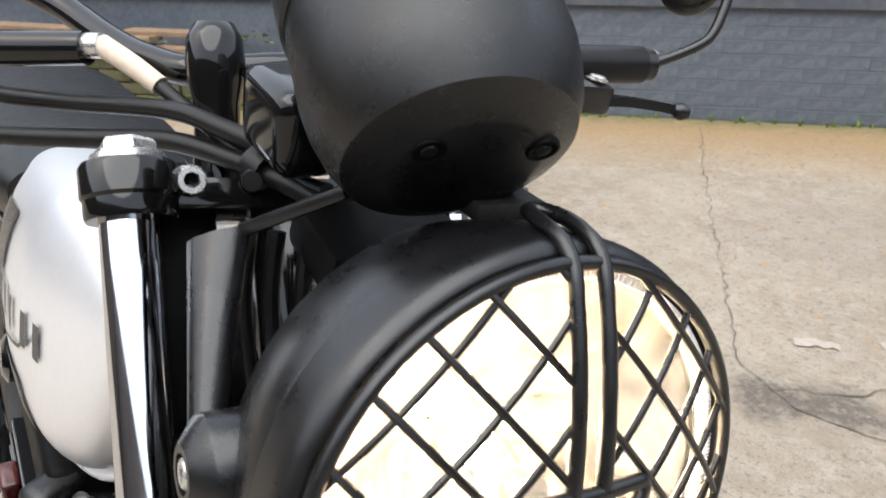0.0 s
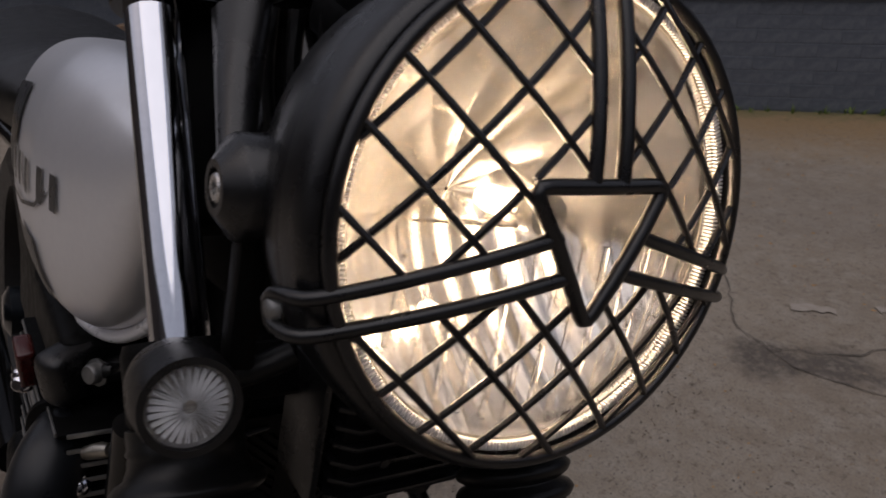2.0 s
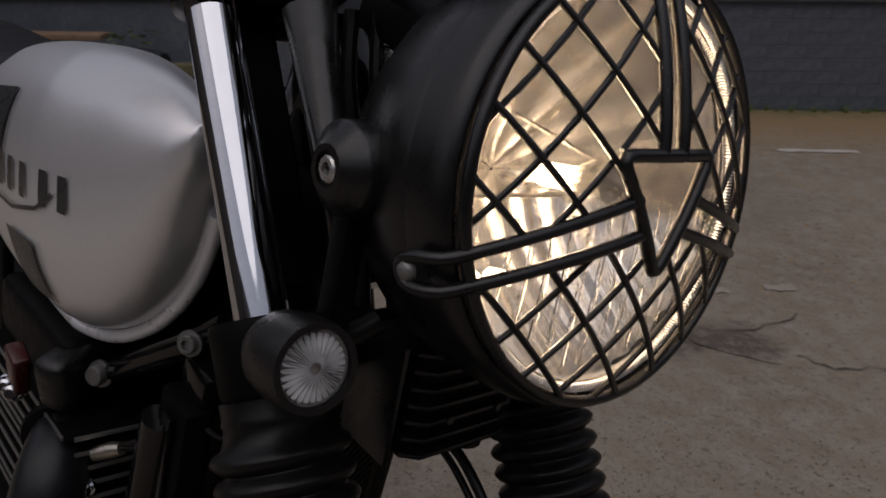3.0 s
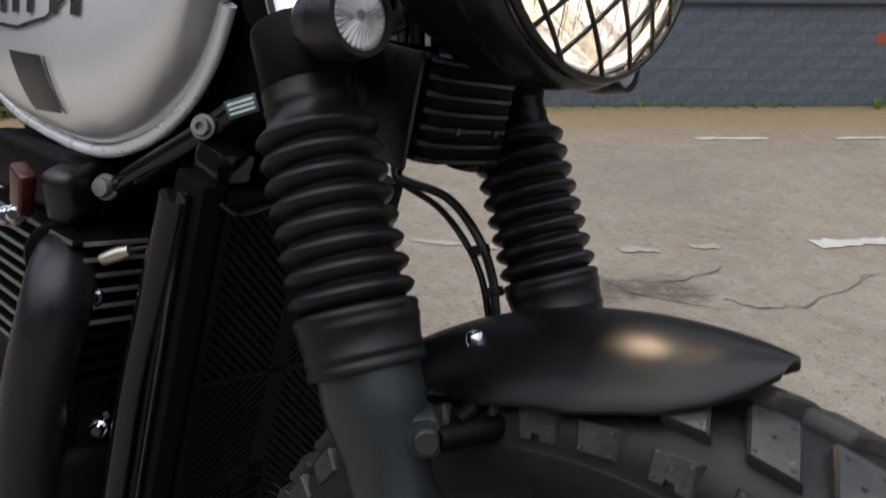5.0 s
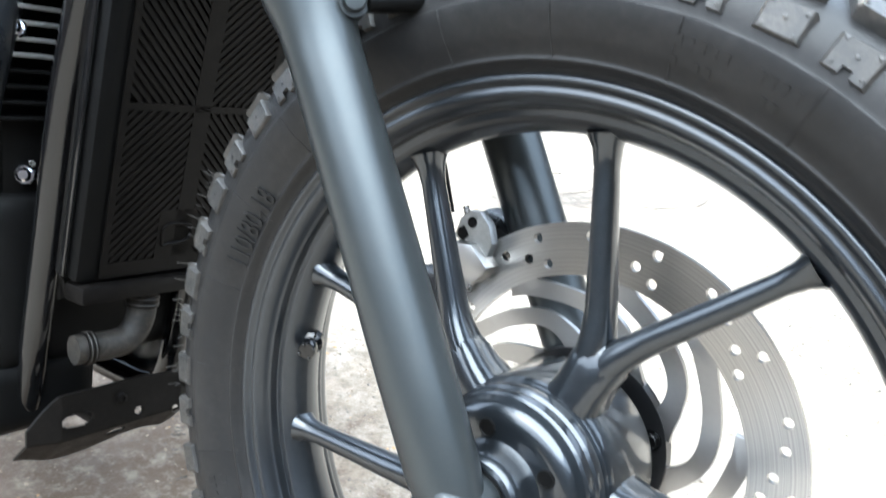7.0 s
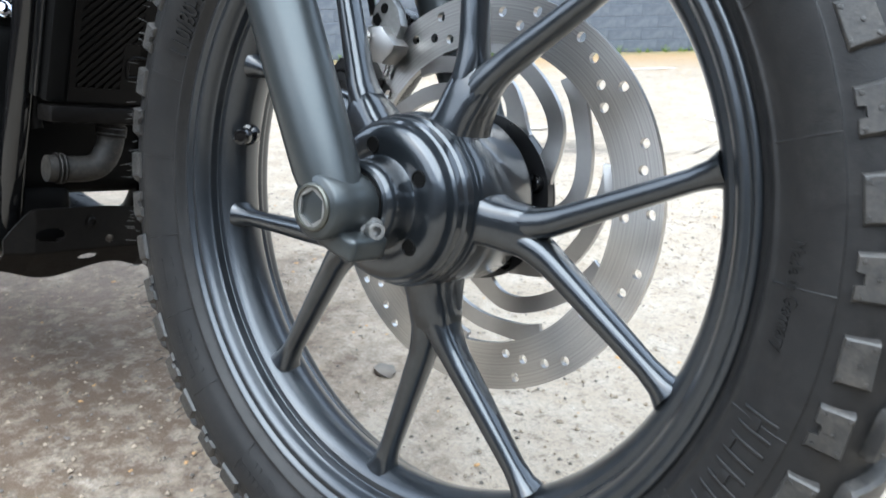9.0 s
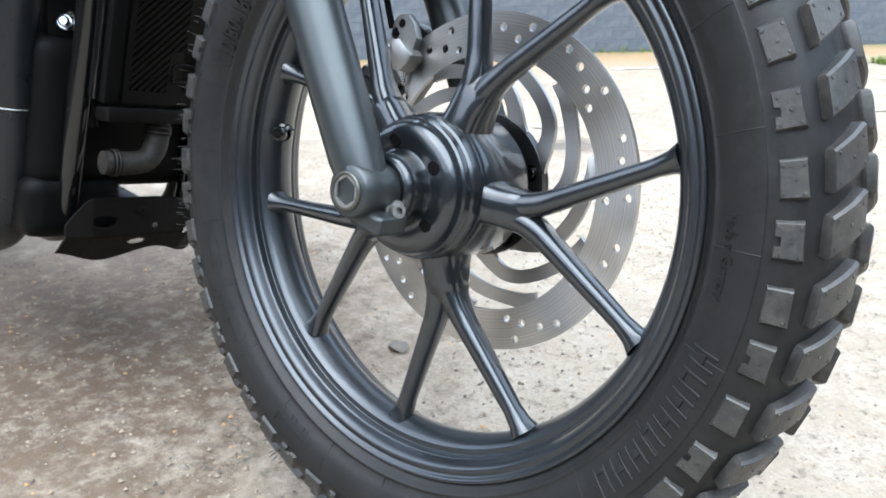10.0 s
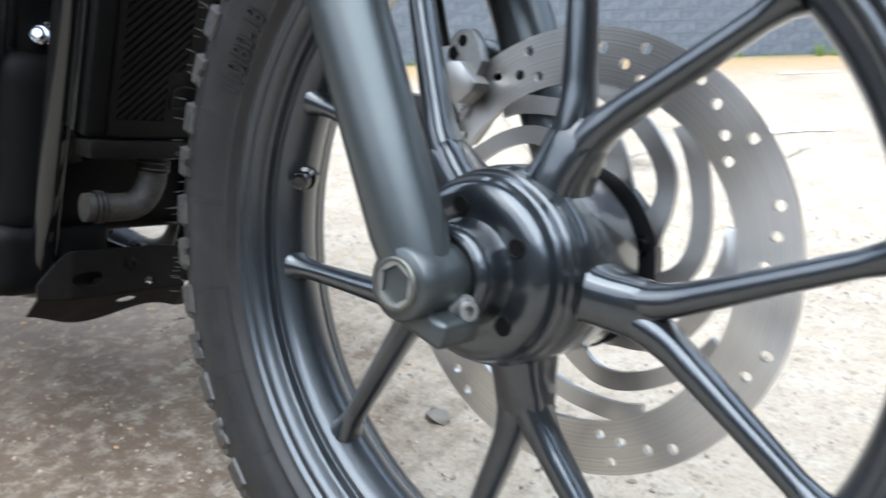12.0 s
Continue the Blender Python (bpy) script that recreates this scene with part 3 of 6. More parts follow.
def build_tyre():
    ring = [(r, -y) for r, y in TYRE_PROFILE] + [(r, y) for r, y in TYRE_PROFILE[-2::-1]]
    bm = lathe(ring + [(0.229, 0.03), (0.229, -0.03)], axle_turn(TYRE_Y), 160, close=True)
    tyre = part("tyre", bm, TYRE, wheel, "dusty black off-road tyre", angle=65)
    # thin moulding ribs across the sidewall
    for k in range(24):
        a = k * math.tau / 24 + 0.011
        for side in (-1,):
            line = [tyre_point(a, side * s, 0.0001) for s in (0.93, 0.82, 0.7, 0.62, 0.54)]
            part("moulding_rib", tube(line, 0.00045, 5, smooth=2), TYRE, tyre)
    # raised moulding: plain bars where a maker's name stands, the size and origin in letters
    def sidewall(centre, middle, up=1):
        def place(co):
            a = centre - up * co.x / 0.262
            return tyre_point(a, -(middle - up * co.y * 12.5), 0.0002 + max(0, co.z))
        return place
    for k in range(8):
        a = radians(-14.5 - 3.6 * k)
        for da, w, s0, s1 in ((-0.017, 0.008, 0.80, 0.64), (0.017, 0.008, 0.80, 0.64), (0, 0.030, 0.74, 0.705)):
            if k % 3 == 1 and w > 0.01:
                s0, s1 = 0.80, 0.765
            steps = np.linspace(s0, s1, 9 if w < 0.01 else 3)
            rings = []
            for s in steps:
                a1, a2 = a + da - w / 2, a + da + w / 2
                rings.append([tyre_point(a1, -s, -0.0006), tyre_point(a1, -s, 0.0006), tyre_point(a1 + w * 0.2, -s, 0.0009), tyre_point(a2 - w * 0.2, -s, 0.0009), tyre_point(a2, -s, 0.0006), tyre_point(a2, -s, -0.0006)])
            part("sidewall_bar", loft(rings), TYRE, tyre)
    for k, (a0, length) in enumerate(((75, 0.03), (66, 0.024), (205, 0.03), (222, 0.05), (250, 0.05))):
        n = int(length / 0.006)
        for i in range(n):
            a = radians(a0) - i * 0.006 / 0.262
            for s0, s1 in ((0.78, 0.74), (0.70, 0.66)):
                if (i + k) % 3 == 1 and s0 > 0.75:
                    continue
                part("sidewall_bar", loft([[tyre_point(a, -s0, -0.0004), tyre_point(a + 0.012, -s0, -0.0004), tyre_point(a + 0.012, -s1, -0.0004), tyre_point(a, -s1, -0.0004)],
                                           [tyre_point(a, -s0, 0.0005), tyre_point(a + 0.012, -s0, 0.0005), tyre_point(a + 0.012, -s1, 0.0005), tyre_point(a, -s1, 0.0005)]]), TYRE, tyre)
    part("size_marking", bezel_text("110/80-18", 0.017, sidewall(radians(154), 0.80), 0.0016, bmesh.new()), TYRE, tyre, "raised tyre size letters", angle=20)
    part("origin_marking", bezel_text("Made in Germany", 0.0075, sidewall(radians(-0.5), 0.76), 0.0006, bmesh.new()), TYRE, tyre, "raised small letters", angle=20)
    # tread blocks
    def knob(a0, outline, lift):
        """A block on the casing from an outline of (along, across s); the foot is wider than the top."""
        cu = sum(u for u, _ in outline) / len(outline)
        cs = sum(s for _, s in outline) / len(outline)
        foot = [tyre_point(a0 + cu + (u - cu) * 1.13, max(-0.995, min(0.995, cs + (s - cs) * 1.13)), -0.001) for u, s in outline]
        up = lambda s: lift * float(np.interp(abs(s), (0.32, 0.46), (1.0, 0.42)))
        top = [tyre_point(a0 + cu + (u - cu) * 0.9, cs + (s - cs) * 0.9, up(s)) for u, s in outline]
        rim = [tyre_point(a0 + cu + (u - cu) * 1.0, cs + (s - cs) * 1.0, up(s) * 0.78) for u, s in outline]
        bm = bmesh.new()
        loft([foot, rim, top], bm)
        return bm
    n = 50
    step = math.tau / n
    blocks = []
    for side in (-1, 1):
        for k in range(n):
            a0 = radians(9.8) + k * step + (0 if side < 0 else step / 2)
            jig = 0.02 * ((k * 7) % 5 - 2) * step
            h = 0.037
            if k % 2:
                out = [(-h, .455), (-h * .34, .455), (-h * .28, .428), (h * .22, .428), (h * .28, .455), (h, .455), (h * 1.04, .335), (-h * .95, .325)]
            else:
                out = [(-h * 1.02, .445), (h * 1.0, .45), (h * 1.05, .335), (-h * .95, .325)]
            blocks.append(knob(a0 + jig, [(u, side * s) for u, s in out], 0.0054))
            # a leaning block whose outer edge stands beside the shoulder block and whose inner edge runs ahead of it
            rows = []
            for i, sv in enumerate((.242, .234, .19, .145, .10, .058, .048)):
                lean = 0.052 * (.242 - sv) / .194
                low = (0.35, 1, 1, 1, 1, 1, 0.35)[i]
                half = 0.0385 - 0.004 * (i in (0, 6))
                at = lambda u, up: tyre_point(a0 + 0.010 + jig + lean + u, side * sv, up)
                rows.append([at(-half * 1.06, -0.001), at(-half, 0.0055 * low), at(-half * 0.86, 0.0074 * low), at(half * 0.86, 0.0074 * low), at(half, 0.0055 * low), at(half * 1.06, -0.001)])
            blocks.append(loft(rows, bmesh.new()))
    for bm in blocks:
        part("tread_block", bm, TREAD, wheel, angle=30)
    # small pips on the shoulder blocks and rubber hairs
    bm = bmesh.new()
    random.seed(4)
    for k in range(n):
        a0 = radians(9.8) + k * step + 0.02 * ((k * 7) % 5 - 2) * step
        for u, s in ((-0.027, .435), (0.027, .435), (-0.026, .35), (0.028, .35), (0, .385)):
            lathe([(0.0011, 0), (0.0009, 0.0005), (0, 0.0006)], frame_of(tyre_point(a0 + u, -s, 0.0054 * float(np.interp(s, (0.32, 0.46), (1.0, 0.42))) - 0.0001), tyre_point(a0 + u, -s, 0.02) - tyre_point(a0 + u, -s, 0)), 6, bm)
        for u, s in ((-0.018, .215), (0.034, .215), (0.026, .15), (0.016, .085), (0.062, .085)):
            p = tyre_point(a0 + 0.010 + u, -s, 0.0073)
            lathe([(0.0012, 0), (0.0010, 0.0006), (0, 0.0007)], frame_of(p, tyre_point(a0 + 0.010 + u, -s, 0.02) - p), 6, bm)
    for k in range(90):
        a, s = random.uniform(radians(150), radians(290)), -random.uniform(0.2, 0.42)
        p = tyre_point(a, s, 0.006)
        q = tyre_point(a, s, 0.006 + random.uniform(0.003, 0.008))
        tube([p, q + Vector((0, -0.001, random.uniform(-0.002, 0.002)))], 0.00035, 4, bm, smooth=0)
    part("rubber_pip", bm, TREAD, wheel)


build_tyre()

# ---- brake disc, caliper ----
DISC_Y, DISC_R = 0.057, 0.1445


def build_disc():
    m = axle_turn(DISC_Y)
    bm = bmesh.new()
    r0, r1, th = 0.1095, DISC_R, 0.0023
    holes = []
    for k in range(10):
        for da, r in ((0.0, 0.1179), (6.5, 0.1240), (14.0, 0.1314), (21.1, 0.1356), (1.8, 0.1360)):
            holes.append((r, -radians(289.9 + 36 * k + da) % math.tau))
    # the ring as a fine grid with the drilled cells left open, their edges drawn onto the circle
    nr, na, hole = 20, 600, 0.0034

    def pt(i, j, y):
        r, a = r0 + (r1 - r0) * i / nr, j * math.tau / na
        p = Vector((r * math.cos(a), r * math.sin(a), y))
        for hr, ha in holes:
            d = (a - ha + math.pi) % math.tau - math.pi
            if abs(d) < 0.05 and abs(r - hr) < 0.006:
                c = Vector((hr * math.cos(ha), hr * math.sin(ha), y))
                if abs((p - c).length - hole) < 0.0011:
                    p = c + (p - c).normalized() * hole
        return m @ p

    def open_cell(i, j):
        r, a = r0 + (r1 - r0) * (i + 0.5) / nr, (j + 0.5) * math.tau / na
        for hr, ha in holes:
            d = (a - ha + math.pi) % math.tau - math.pi
            if (r - hr) ** 2 + (d * r) ** 2 < hole ** 2:
                return True
        return False
    cell = [[open_cell(i, j) for j in range(na)] for i in range(nr)]
    vt = {}
    def vert(i, j, y):
        key = (i, j % na, y)
        if key not in vt:
            vt[key] = bm.verts.new(pt(i, j % na, y))
        return vt[key]
    for i in range(nr):
        for j in range(na):
            if cell[i][j]:
                continue
            for y in (-th, th):
                bm.faces.new((vert(i, j, y), vert(i + 1, j, y), vert(i + 1, j + 1, y), vert(i, j + 1, y)))
            if i == 0 or cell[i - 1][j]:
                bm.faces.new((vert(i, j, -th), vert(i, j + 1, -th), vert(i, j + 1, th), vert(i, j, th)))
            if i == nr - 1 or cell[i + 1][j]:
                bm.faces.new((vert(i + 1, j, -th), vert(i + 1, j + 1, -th), vert(i + 1, j + 1, th), vert(i + 1, j, th)))
            for jj, side in ((j - 1, j), (j + 1, j + 1)):
                if cell[i][jj % na]:
                    bm.faces.new((vert(i, side, -th), vert(i + 1, side, -th), vert(i + 1, side, th), vert(i, side, th)))
    disc = part("brake_disc", bm, DISC, bike, "drilled steel front brake disc with swirled arms", angle=30)
    # swirled arms
    for k in range(10):
        a = 278.5 + 36 * k
        line = [(r, -radians(a + q)) for r, q in ((0.055, -2), (0.062, 2.5), (0.070, 8), (0.079, 15), (0.0860, 24), (0.0925, 36), (0.0985, 47), (0.1060, 57), (0.1120, 64))]
        pts = curve_points([Vector((r * math.cos(q), r * math.sin(q), 0)) for r, q in line], 5)
        w = np.interp(np.linspace(0, 1, len(pts)), (0, 0.12, 0.3, 0.7, 0.88, 1), (0.0115, 0.0080, 0.0062, 0.0056, 0.0064, 0.0085))
        left, right = [], []
        for i, p in enumerate(pts):
            d = (pts[min(i + 1, len(pts) - 1)] - pts[max(i - 1, 0)]).normalized()
            s = Vector((-d.y, d.x, 0)) * float(w[i])
            left.append((p + s)[:2])
            right.append((p - s)[:2])
        part("disc_arm", extrude_outline(left + right[::-1], m, 0.0042, 0.0005), DISC_PLAIN, disc)
    prof = [(0.046, -0.0035), (0.061, -0.0035), (0.061, 0.0035), (0.046, 0.0035)]
    part("disc_carrier", lathe(prof, m, 64, close=True), SATIN, disc, "black disc carrier")
    bm = bmesh.new()
    slots = 48
    for k in range(slots):
        a = math.tau * k / slots
        block((0.0075, 0.0028, 0.0016), axle_turn(DISC_Y + 0.007) @ Matrix.Rotation(a, 4, "Z") @ Matrix.Translation((0.0545, 0, 0)), 0, bm)
    lathe([(0.0505, -0.0008), (0.0515, -0.0008), (0.0515, 0.0008), (0.0505, 0.0008)], axle_turn(DISC_Y + 0.007), 64, bm, close=True)
    lathe([(0.0575, -0.0008), (0.0600, -0.0008), (0.0600, 0.0008), (0.0575, 0.0008)], axle_turn(DISC_Y + 0.007), 64, bm, close=True)
    part("sensor_ring", bm, SATIN, disc, "slotted black sensor ring")
    for k in range(5):
        a = SPOKE_PHASE + k * math.tau / 5 + 0.4
        part("disc_bolt", bolt_mesh(frame_of(around(0.052, a, DISC_Y - 0.0045), (0, -1, 0)), 0.005, 0.004), GLOSS, disc)


build_disc()


def build_caliper():
    """A cast slider: a light bracket with an eye, a machined block and a dark body with its piston cup."""
    def plate(outline, y):
        return Matrix.Translation((0, y, 0)) @ Matrix(((1, 0, 0), (0, 0, -1), (0, 1, 0))).to_4x4(), outline
    m, out = plate([(-0.0985, 0.4700), (-0.0890, 0.4705), (-0.0805, 0.4620), (-0.0765, 0.4500), (-0.0800, 0.4400), (-0.0930, 0.4380), (-0.1085, 0.4510), (-0.1050, 0.4640)], 0.0440)
    cal = part("brake_caliper", extrude_outline(out, m, 0.009, 0.0016), ALLOY, bike, "grey cast alloy sliding brake caliper", angle=35)
    part("bracket_eye", lathe([(0.0040, 0), (0.0036, 0.0004), (0, 0.0004)], frame_of((-0.0945, 0.0394, 0.4622), (0, -1, 0)), 18), ENGINE, cal)
    part("bracket_pocket", extrude_outline([(-0.1055, 0.4560), (-0.1010, 0.4590), (-0.0965, 0.4530), (-0.1000, 0.4480), (-0.1050, 0.4510)], Matrix.Translation((0, -0.0046, 0)) @ m, 0.0012), ENGINE, cal)
    m, out = plate([(-0.1080, 0.4480), (-0.0930, 0.4485), (-0.0780, 0.4350), (-0.0795, 0.4300), (-0.0900, 0.4205), (-0.1000, 0.4215), (-0.1085, 0.4330)], 0.0400)
    part("caliper_block", extrude_outline([(x + 0.004, z) for x, z in out], m, 0.018, 0.0022), DISC_PLAIN, cal, "pale machined caliper block", angle=35)
    part("caliper_bolt", bolt_mesh(frame_of((-0.1035, 0.0300, 0.4395), (0, -1, 0)), 0.0042, 0.004), STEEL, cal)
    m, out = plate([(-0.1500, 0.4050), (-0.1320, 0.4240), (-0.1120, 0.4220), (-0.1020, 0.4090), (-0.1090, 0.3900), (-0.1290, 0.3800), (-0.1470, 0.3880)], 0.0460)
    body = part("caliper_body", extrude_outline(out, m, 0.030, 0.005), MATT, cal, "dark cast caliper body", angle=35)
    part("piston_cup", lathe([(0.0135, 0), (0.0128, 0.0010), (0.0115, 0.0010), (0.0110, -0.006), (0, -0.006)], frame_of((-0.1285, 0.0306, 0.4010), (0, -1, 0)), 28, caps=False), ENGINE, body)
    part("caliper_rear", block((0.075, 0.040, 0.030), frame_of((-0.112, DISC_Y + 0.026, 0.428), Y_AXIS) @ Matrix.Rotation(radians(35), 4, "Z"), 0.008), MATT, cal)
    part("bleed_nipple", lathe([(0.004, 0), (0.004, 0.008), (0.0025, 0.009), (0.0025, 0.015), (0, 0.0155)], frame_of((-0.121, DISC_Y + 0.020, 0.452), (-0.4, 0, 1)), 12), STEEL, cal)
    part("pad_pin", tube([(-0.0935, 0.050, 0.4290), (-0.0975, 0.050, 0.4110)], 0.0022, 8, smooth=0), STEEL, cal)


build_caliper()

# ---- front fork ----
RAKE = -0.522
FORK_UP = Vector((RAKE, 0, 1)).normalized()


def fork_at(z, y):
    """The fork leg's axis at a height."""
    return Vector((0.0 + RAKE * (z - 0.332), y, z))


def fork_turn(z, y):
    return frame_of(fork_at(z, y), FORK_UP, (1, 0, 0))


def along(z0, z):
    """Length along the fork between two heights."""
    return (z - z0) / FORK_UP.z


def build_fork_leg(y, side, foot_y, girth):
    z0 = 0.34
    L = lambda z: along(z0, z)
    prof = [(0.018, L(0.335)), (0.0205, L(0.355)), (0.0212, L(0.40)), (0.0212, L(0.56)), (0.0222, L(0.577)), (0.0258, L(0.592)), (0.0268, L(0.60)), (0.0268, L(0.625)), (0.016, L(0.627)), (0.0, L(0.627))]
    bm = lathe([(0, L(0.33))] + prof, fork_turn(z0, y), 40)
    leg = part("fork_leg", bm, GRAPHITE, bike, "graphite-painted fork slider with a ribbed rubber gaiter", angle=60)
    # axle clamp at the foot
    bm = lathe([(0.0, -0.021), (0.0175, -0.021), (0.0195, -0.019), (0.0200, 0.012), (0.0185, 0.016), (0, 0.016)], frame_of((0, foot_y, 0.332), Y_AXIS), 36)
    foot = part("axle_clamp", bm, GRAPHITE, leg, angle=50)
    bm = block((0.032, 0.030, 0.015), frame_of((0.0105, foot_y + 0.002, 0.3125), (0.25, 0, 1)), 0.004, segments=3)
    part("pinch_lug", bm, GRAPHITE, leg)
    if side < 0:
        m = frame_of((0, foot_y - 0.0195, 0.332), (0, -1, 0))
        part("axle_end", lathe([(0.0142, 0), (0.0142, 0.003), (0.0132, 0.004), (0.0118, 0.004), (0.0116, 0.0028)], m, 36, caps=False), DULL_STEEL, leg, "dull hollow hexagonal axle end")
        part("axle_face", lathe([(0.0134, 0.0030), (0.0104, 0.0030), (0.0104, -0.0050)], m, 6, caps=False), ALLOY, leg, angle=20)
        part("axle_recess", lathe([(0.0104, -0.0050), (0.0, -0.0120)], m, 6, caps=False), ENGINE, leg)
        part("pinch_bolt", bolt_mesh(frame_of((0.0185, foot_y + 0.010, 0.3195), (0.9, -0.45, 0.1)), 0.0058, 0.009), ALLOY, leg, "grey pinch bolt")
        # fender lug
        b = Vector((-0.1056, -0.0842, 0.5923))
        part("fender_lug", lathe([(0.0105, -0.02), (0.0105, 0.004), (0.009, 0.006), (0, 0.006)], frame_of(b + Vector((-0.006, 0.004, 0)), (0.75, -0.62, 0.1)), 20), GRAPHITE, leg, "lug with a bolt that holds the mudguard")
        part("lug_bolt", bolt_mesh(frame_of(b, (0.75, -0.62, 0.1)), 0.0068, 0.006, False), GRAPHITE, leg)
        part("lug_pin", tube([b + Vector((0.004, 0.005, 0)), b + Vector((0.02, 0.045, 0.006))], 0.0065, 14, smooth=0), ENGINE, leg)
    # gaiter: a collar, nine ribs and a neck
    zc = 0.606
    G = lambda z: along(zc, z)
    prof = [(0.0262, G(0.6135)), (0.0285, G(0.6140)), (0.0291, G(0.6160)), (0.0286, G(0.6178)), (0.0280, G(0.6190)), (0.0288, G(0.6202)), (0.0290, G(0.6225)), (0.0283, G(0.6240)), (0.0296, G(0.6330)), (0.0303, G(0.6345)), (0.0298, G(0.6362)), (0.0300, G(0.6385)), (0.0306, G(0.6400)), (0.0296, G(0.6420)), (0.0250, G(0.6435))]
    ribs, pitch, top = 8, 0.0109, 0.6465
    for k in range(ribs):
        z = top + k * pitch
        grow = 0.0006 * (ribs - k) / ribs
        prof += [(0.0247, G(z - 0.003)), (0.0286 + grow, G(z - 0.0005)), (0.0302 + grow, G(z + 0.0020)), (0.0300 + grow, G(z + 0.0032)), (0.0283 + grow, G(z + 0.0052)), (0.0250, G(z + 0.0068))]
    prof += [(0.0232, G(0.7335)), (0.0226, G(0.738)), (0.0234, G(0.7395)), (0.0226, G(0.7415)), (0.0228, G(0.748)), (0.016, G(0.749))]
    prof = [(r * girth, h) for r, h in prof]
    part("gaiter", lathe(prof, fork_turn(zc, y), 48, caps=False), RUBBER, leg, "ribbed black rubber fork gaiter", angle=60)
    # bright inner tube
    part("stanchion", lathe([(0.0131, 0), (0.0131, along(0.77, 0.945)), (0, along(0.77, 0.945))], fork_turn(0.77, y + 0.001 * (y < 0)), 48), CHROME, leg, "polished chrome fork tube")
    return leg


build_fork_leg(-0.0880, -1, -0.0855, 1.085)
build_fork_leg(0.083, 1, 0.083, 1.06)
# axle spacer between fork and hub
part("axle_spacer", lathe([(0.0155, -0.0790), (0.0155, -0.0690)], axle_turn(), 28), STEEL, wheel, "bright axle spacer")
part("dust_seal", lathe([(0.0160, -0.0715), (0.0200, -0.0712), (0.0205, -0.0690), (0.0160, -0.0690)], axle_turn(), 32, close=True), RUBBER, wheel)
part("axle_spacer", lathe([(0.0125, 0.052), (0.0125, 0.07)], axle_turn(), 28), STEEL, wheel)


def build_clamps():
    # lower clamp
    bm = bmesh.new()
    for y in (-0.0855, 0.083):
        lathe([(0.0, along(0.77, 0.748)), (0.0245, along(0.77, 0.748)), (0.0262, along(0.77, 0.751)), (0.0268, along(0.77, 0.776)), (0.0255, along(0.77, 0.780)), (0.0, along(0.77, 0.780))], fork_turn(0.77, y), 36, bm)
    block((0.05, 0.13, 0.026), fork_turn(0.765, -0.0025) @ Matrix.Translation((-0.012, 0, 0)), 0.006, bm)
    part("lower_fork_clamp", bm, ENGINE, bike, "matt black lower fork clamp")
    # upper clamp
    bm = bmesh.new()
    for y in (-0.0855, 0.083):
        lathe([(0.0, along(0.93, 0.917)), (0.0198, along(0.93, 0.917)), (0.0206, along(0.93, 0.919)), (0.0206, along(0.93, 0.925)), (0.0218, along(0.93, 0.9265)), (0.0218, along(0.93, 0.938)), (0.0205, along(0.93, 0.940)), (0, along(0.93, 0.940))], fork_turn(0.93, y), 36, bm)
    block((0.046, 0.14, 0.017), fork_turn(0.928, -0.0025) @ Matrix.Translation((-0.018, 0, 0)), 0.005, bm)
    clamp = part("upper_fork_clamp", bm, GLOSS, bike, "gloss black upper fork clamp", angle=30)
    for y in (-0.0855, 0.083):
        m = fork_turn(0.940, y)
        part("fork_cap", lathe([(0.0165, 0), (0.0165, 0.004), (0.0140, 0.0050)], m, 36), STEEL, clamp, "bright fork cap nut")
        part("fork_cap_hex", lathe([(0.0130, 0.003), (0.0130, 0.0095), (0.0115, 0.0115), (0, 0.0118)], m, 6), STEEL, clamp, angle=20)
        b = Vector((-0.3113, -0.0569, 0.9333)) if y < 0 else Vector((-0.3084, 0.045, 0.9393))
        part("clamp_bolt", bolt_mesh(frame_of(b + Vector((-0.006, -0.002, 0.0)), (0.93, -0.12 if y < 0 else 0.12, 0.25)), 0.0074, 0.016, washer=False), STEEL, clamp, "chrome clamp bolt")
        part("bolt_socket", lathe([(0.0042, 0), (0, 0)], frame_of(b + Vector((-0.006, -0.002, 0.0)), (0.93, -0.12 if y < 0 else 0.12, 0.25)) @ Matrix.Translation((0, 0, 0.0080)), 6, caps=False), ENGINE, clamp)
        block_m = frame_of(b + Vector((-0.02, -0.006, -0.004)), (1, -0.3, 0))
        part("clamp_lug", block((0.016, 0.022, 0.018), block_m, 0.004), GLOSS, clamp)


build_clamps()

# ---- headlight, guard ----
LAMP = Vector((-0.1175, 0.0163, 0.8648))
LAMP_N = Vector((0.9967, -0.0181, 0.0799)).normalized()
LAMP_P = Vector((0.0182, 0.9998, 0.0)).normalized()
LAMP_Q = LAMP_N.cross(LAMP_P)


def lamp_at(p, q, h=0.0):
    """Across p (to the bike's left), up q and ahead h of the guard ring's plane."""
    return LAMP + LAMP_P * p + LAMP_Q * q + LAMP_N * h


LAMP_M = frame_of(LAMP, LAMP_N)


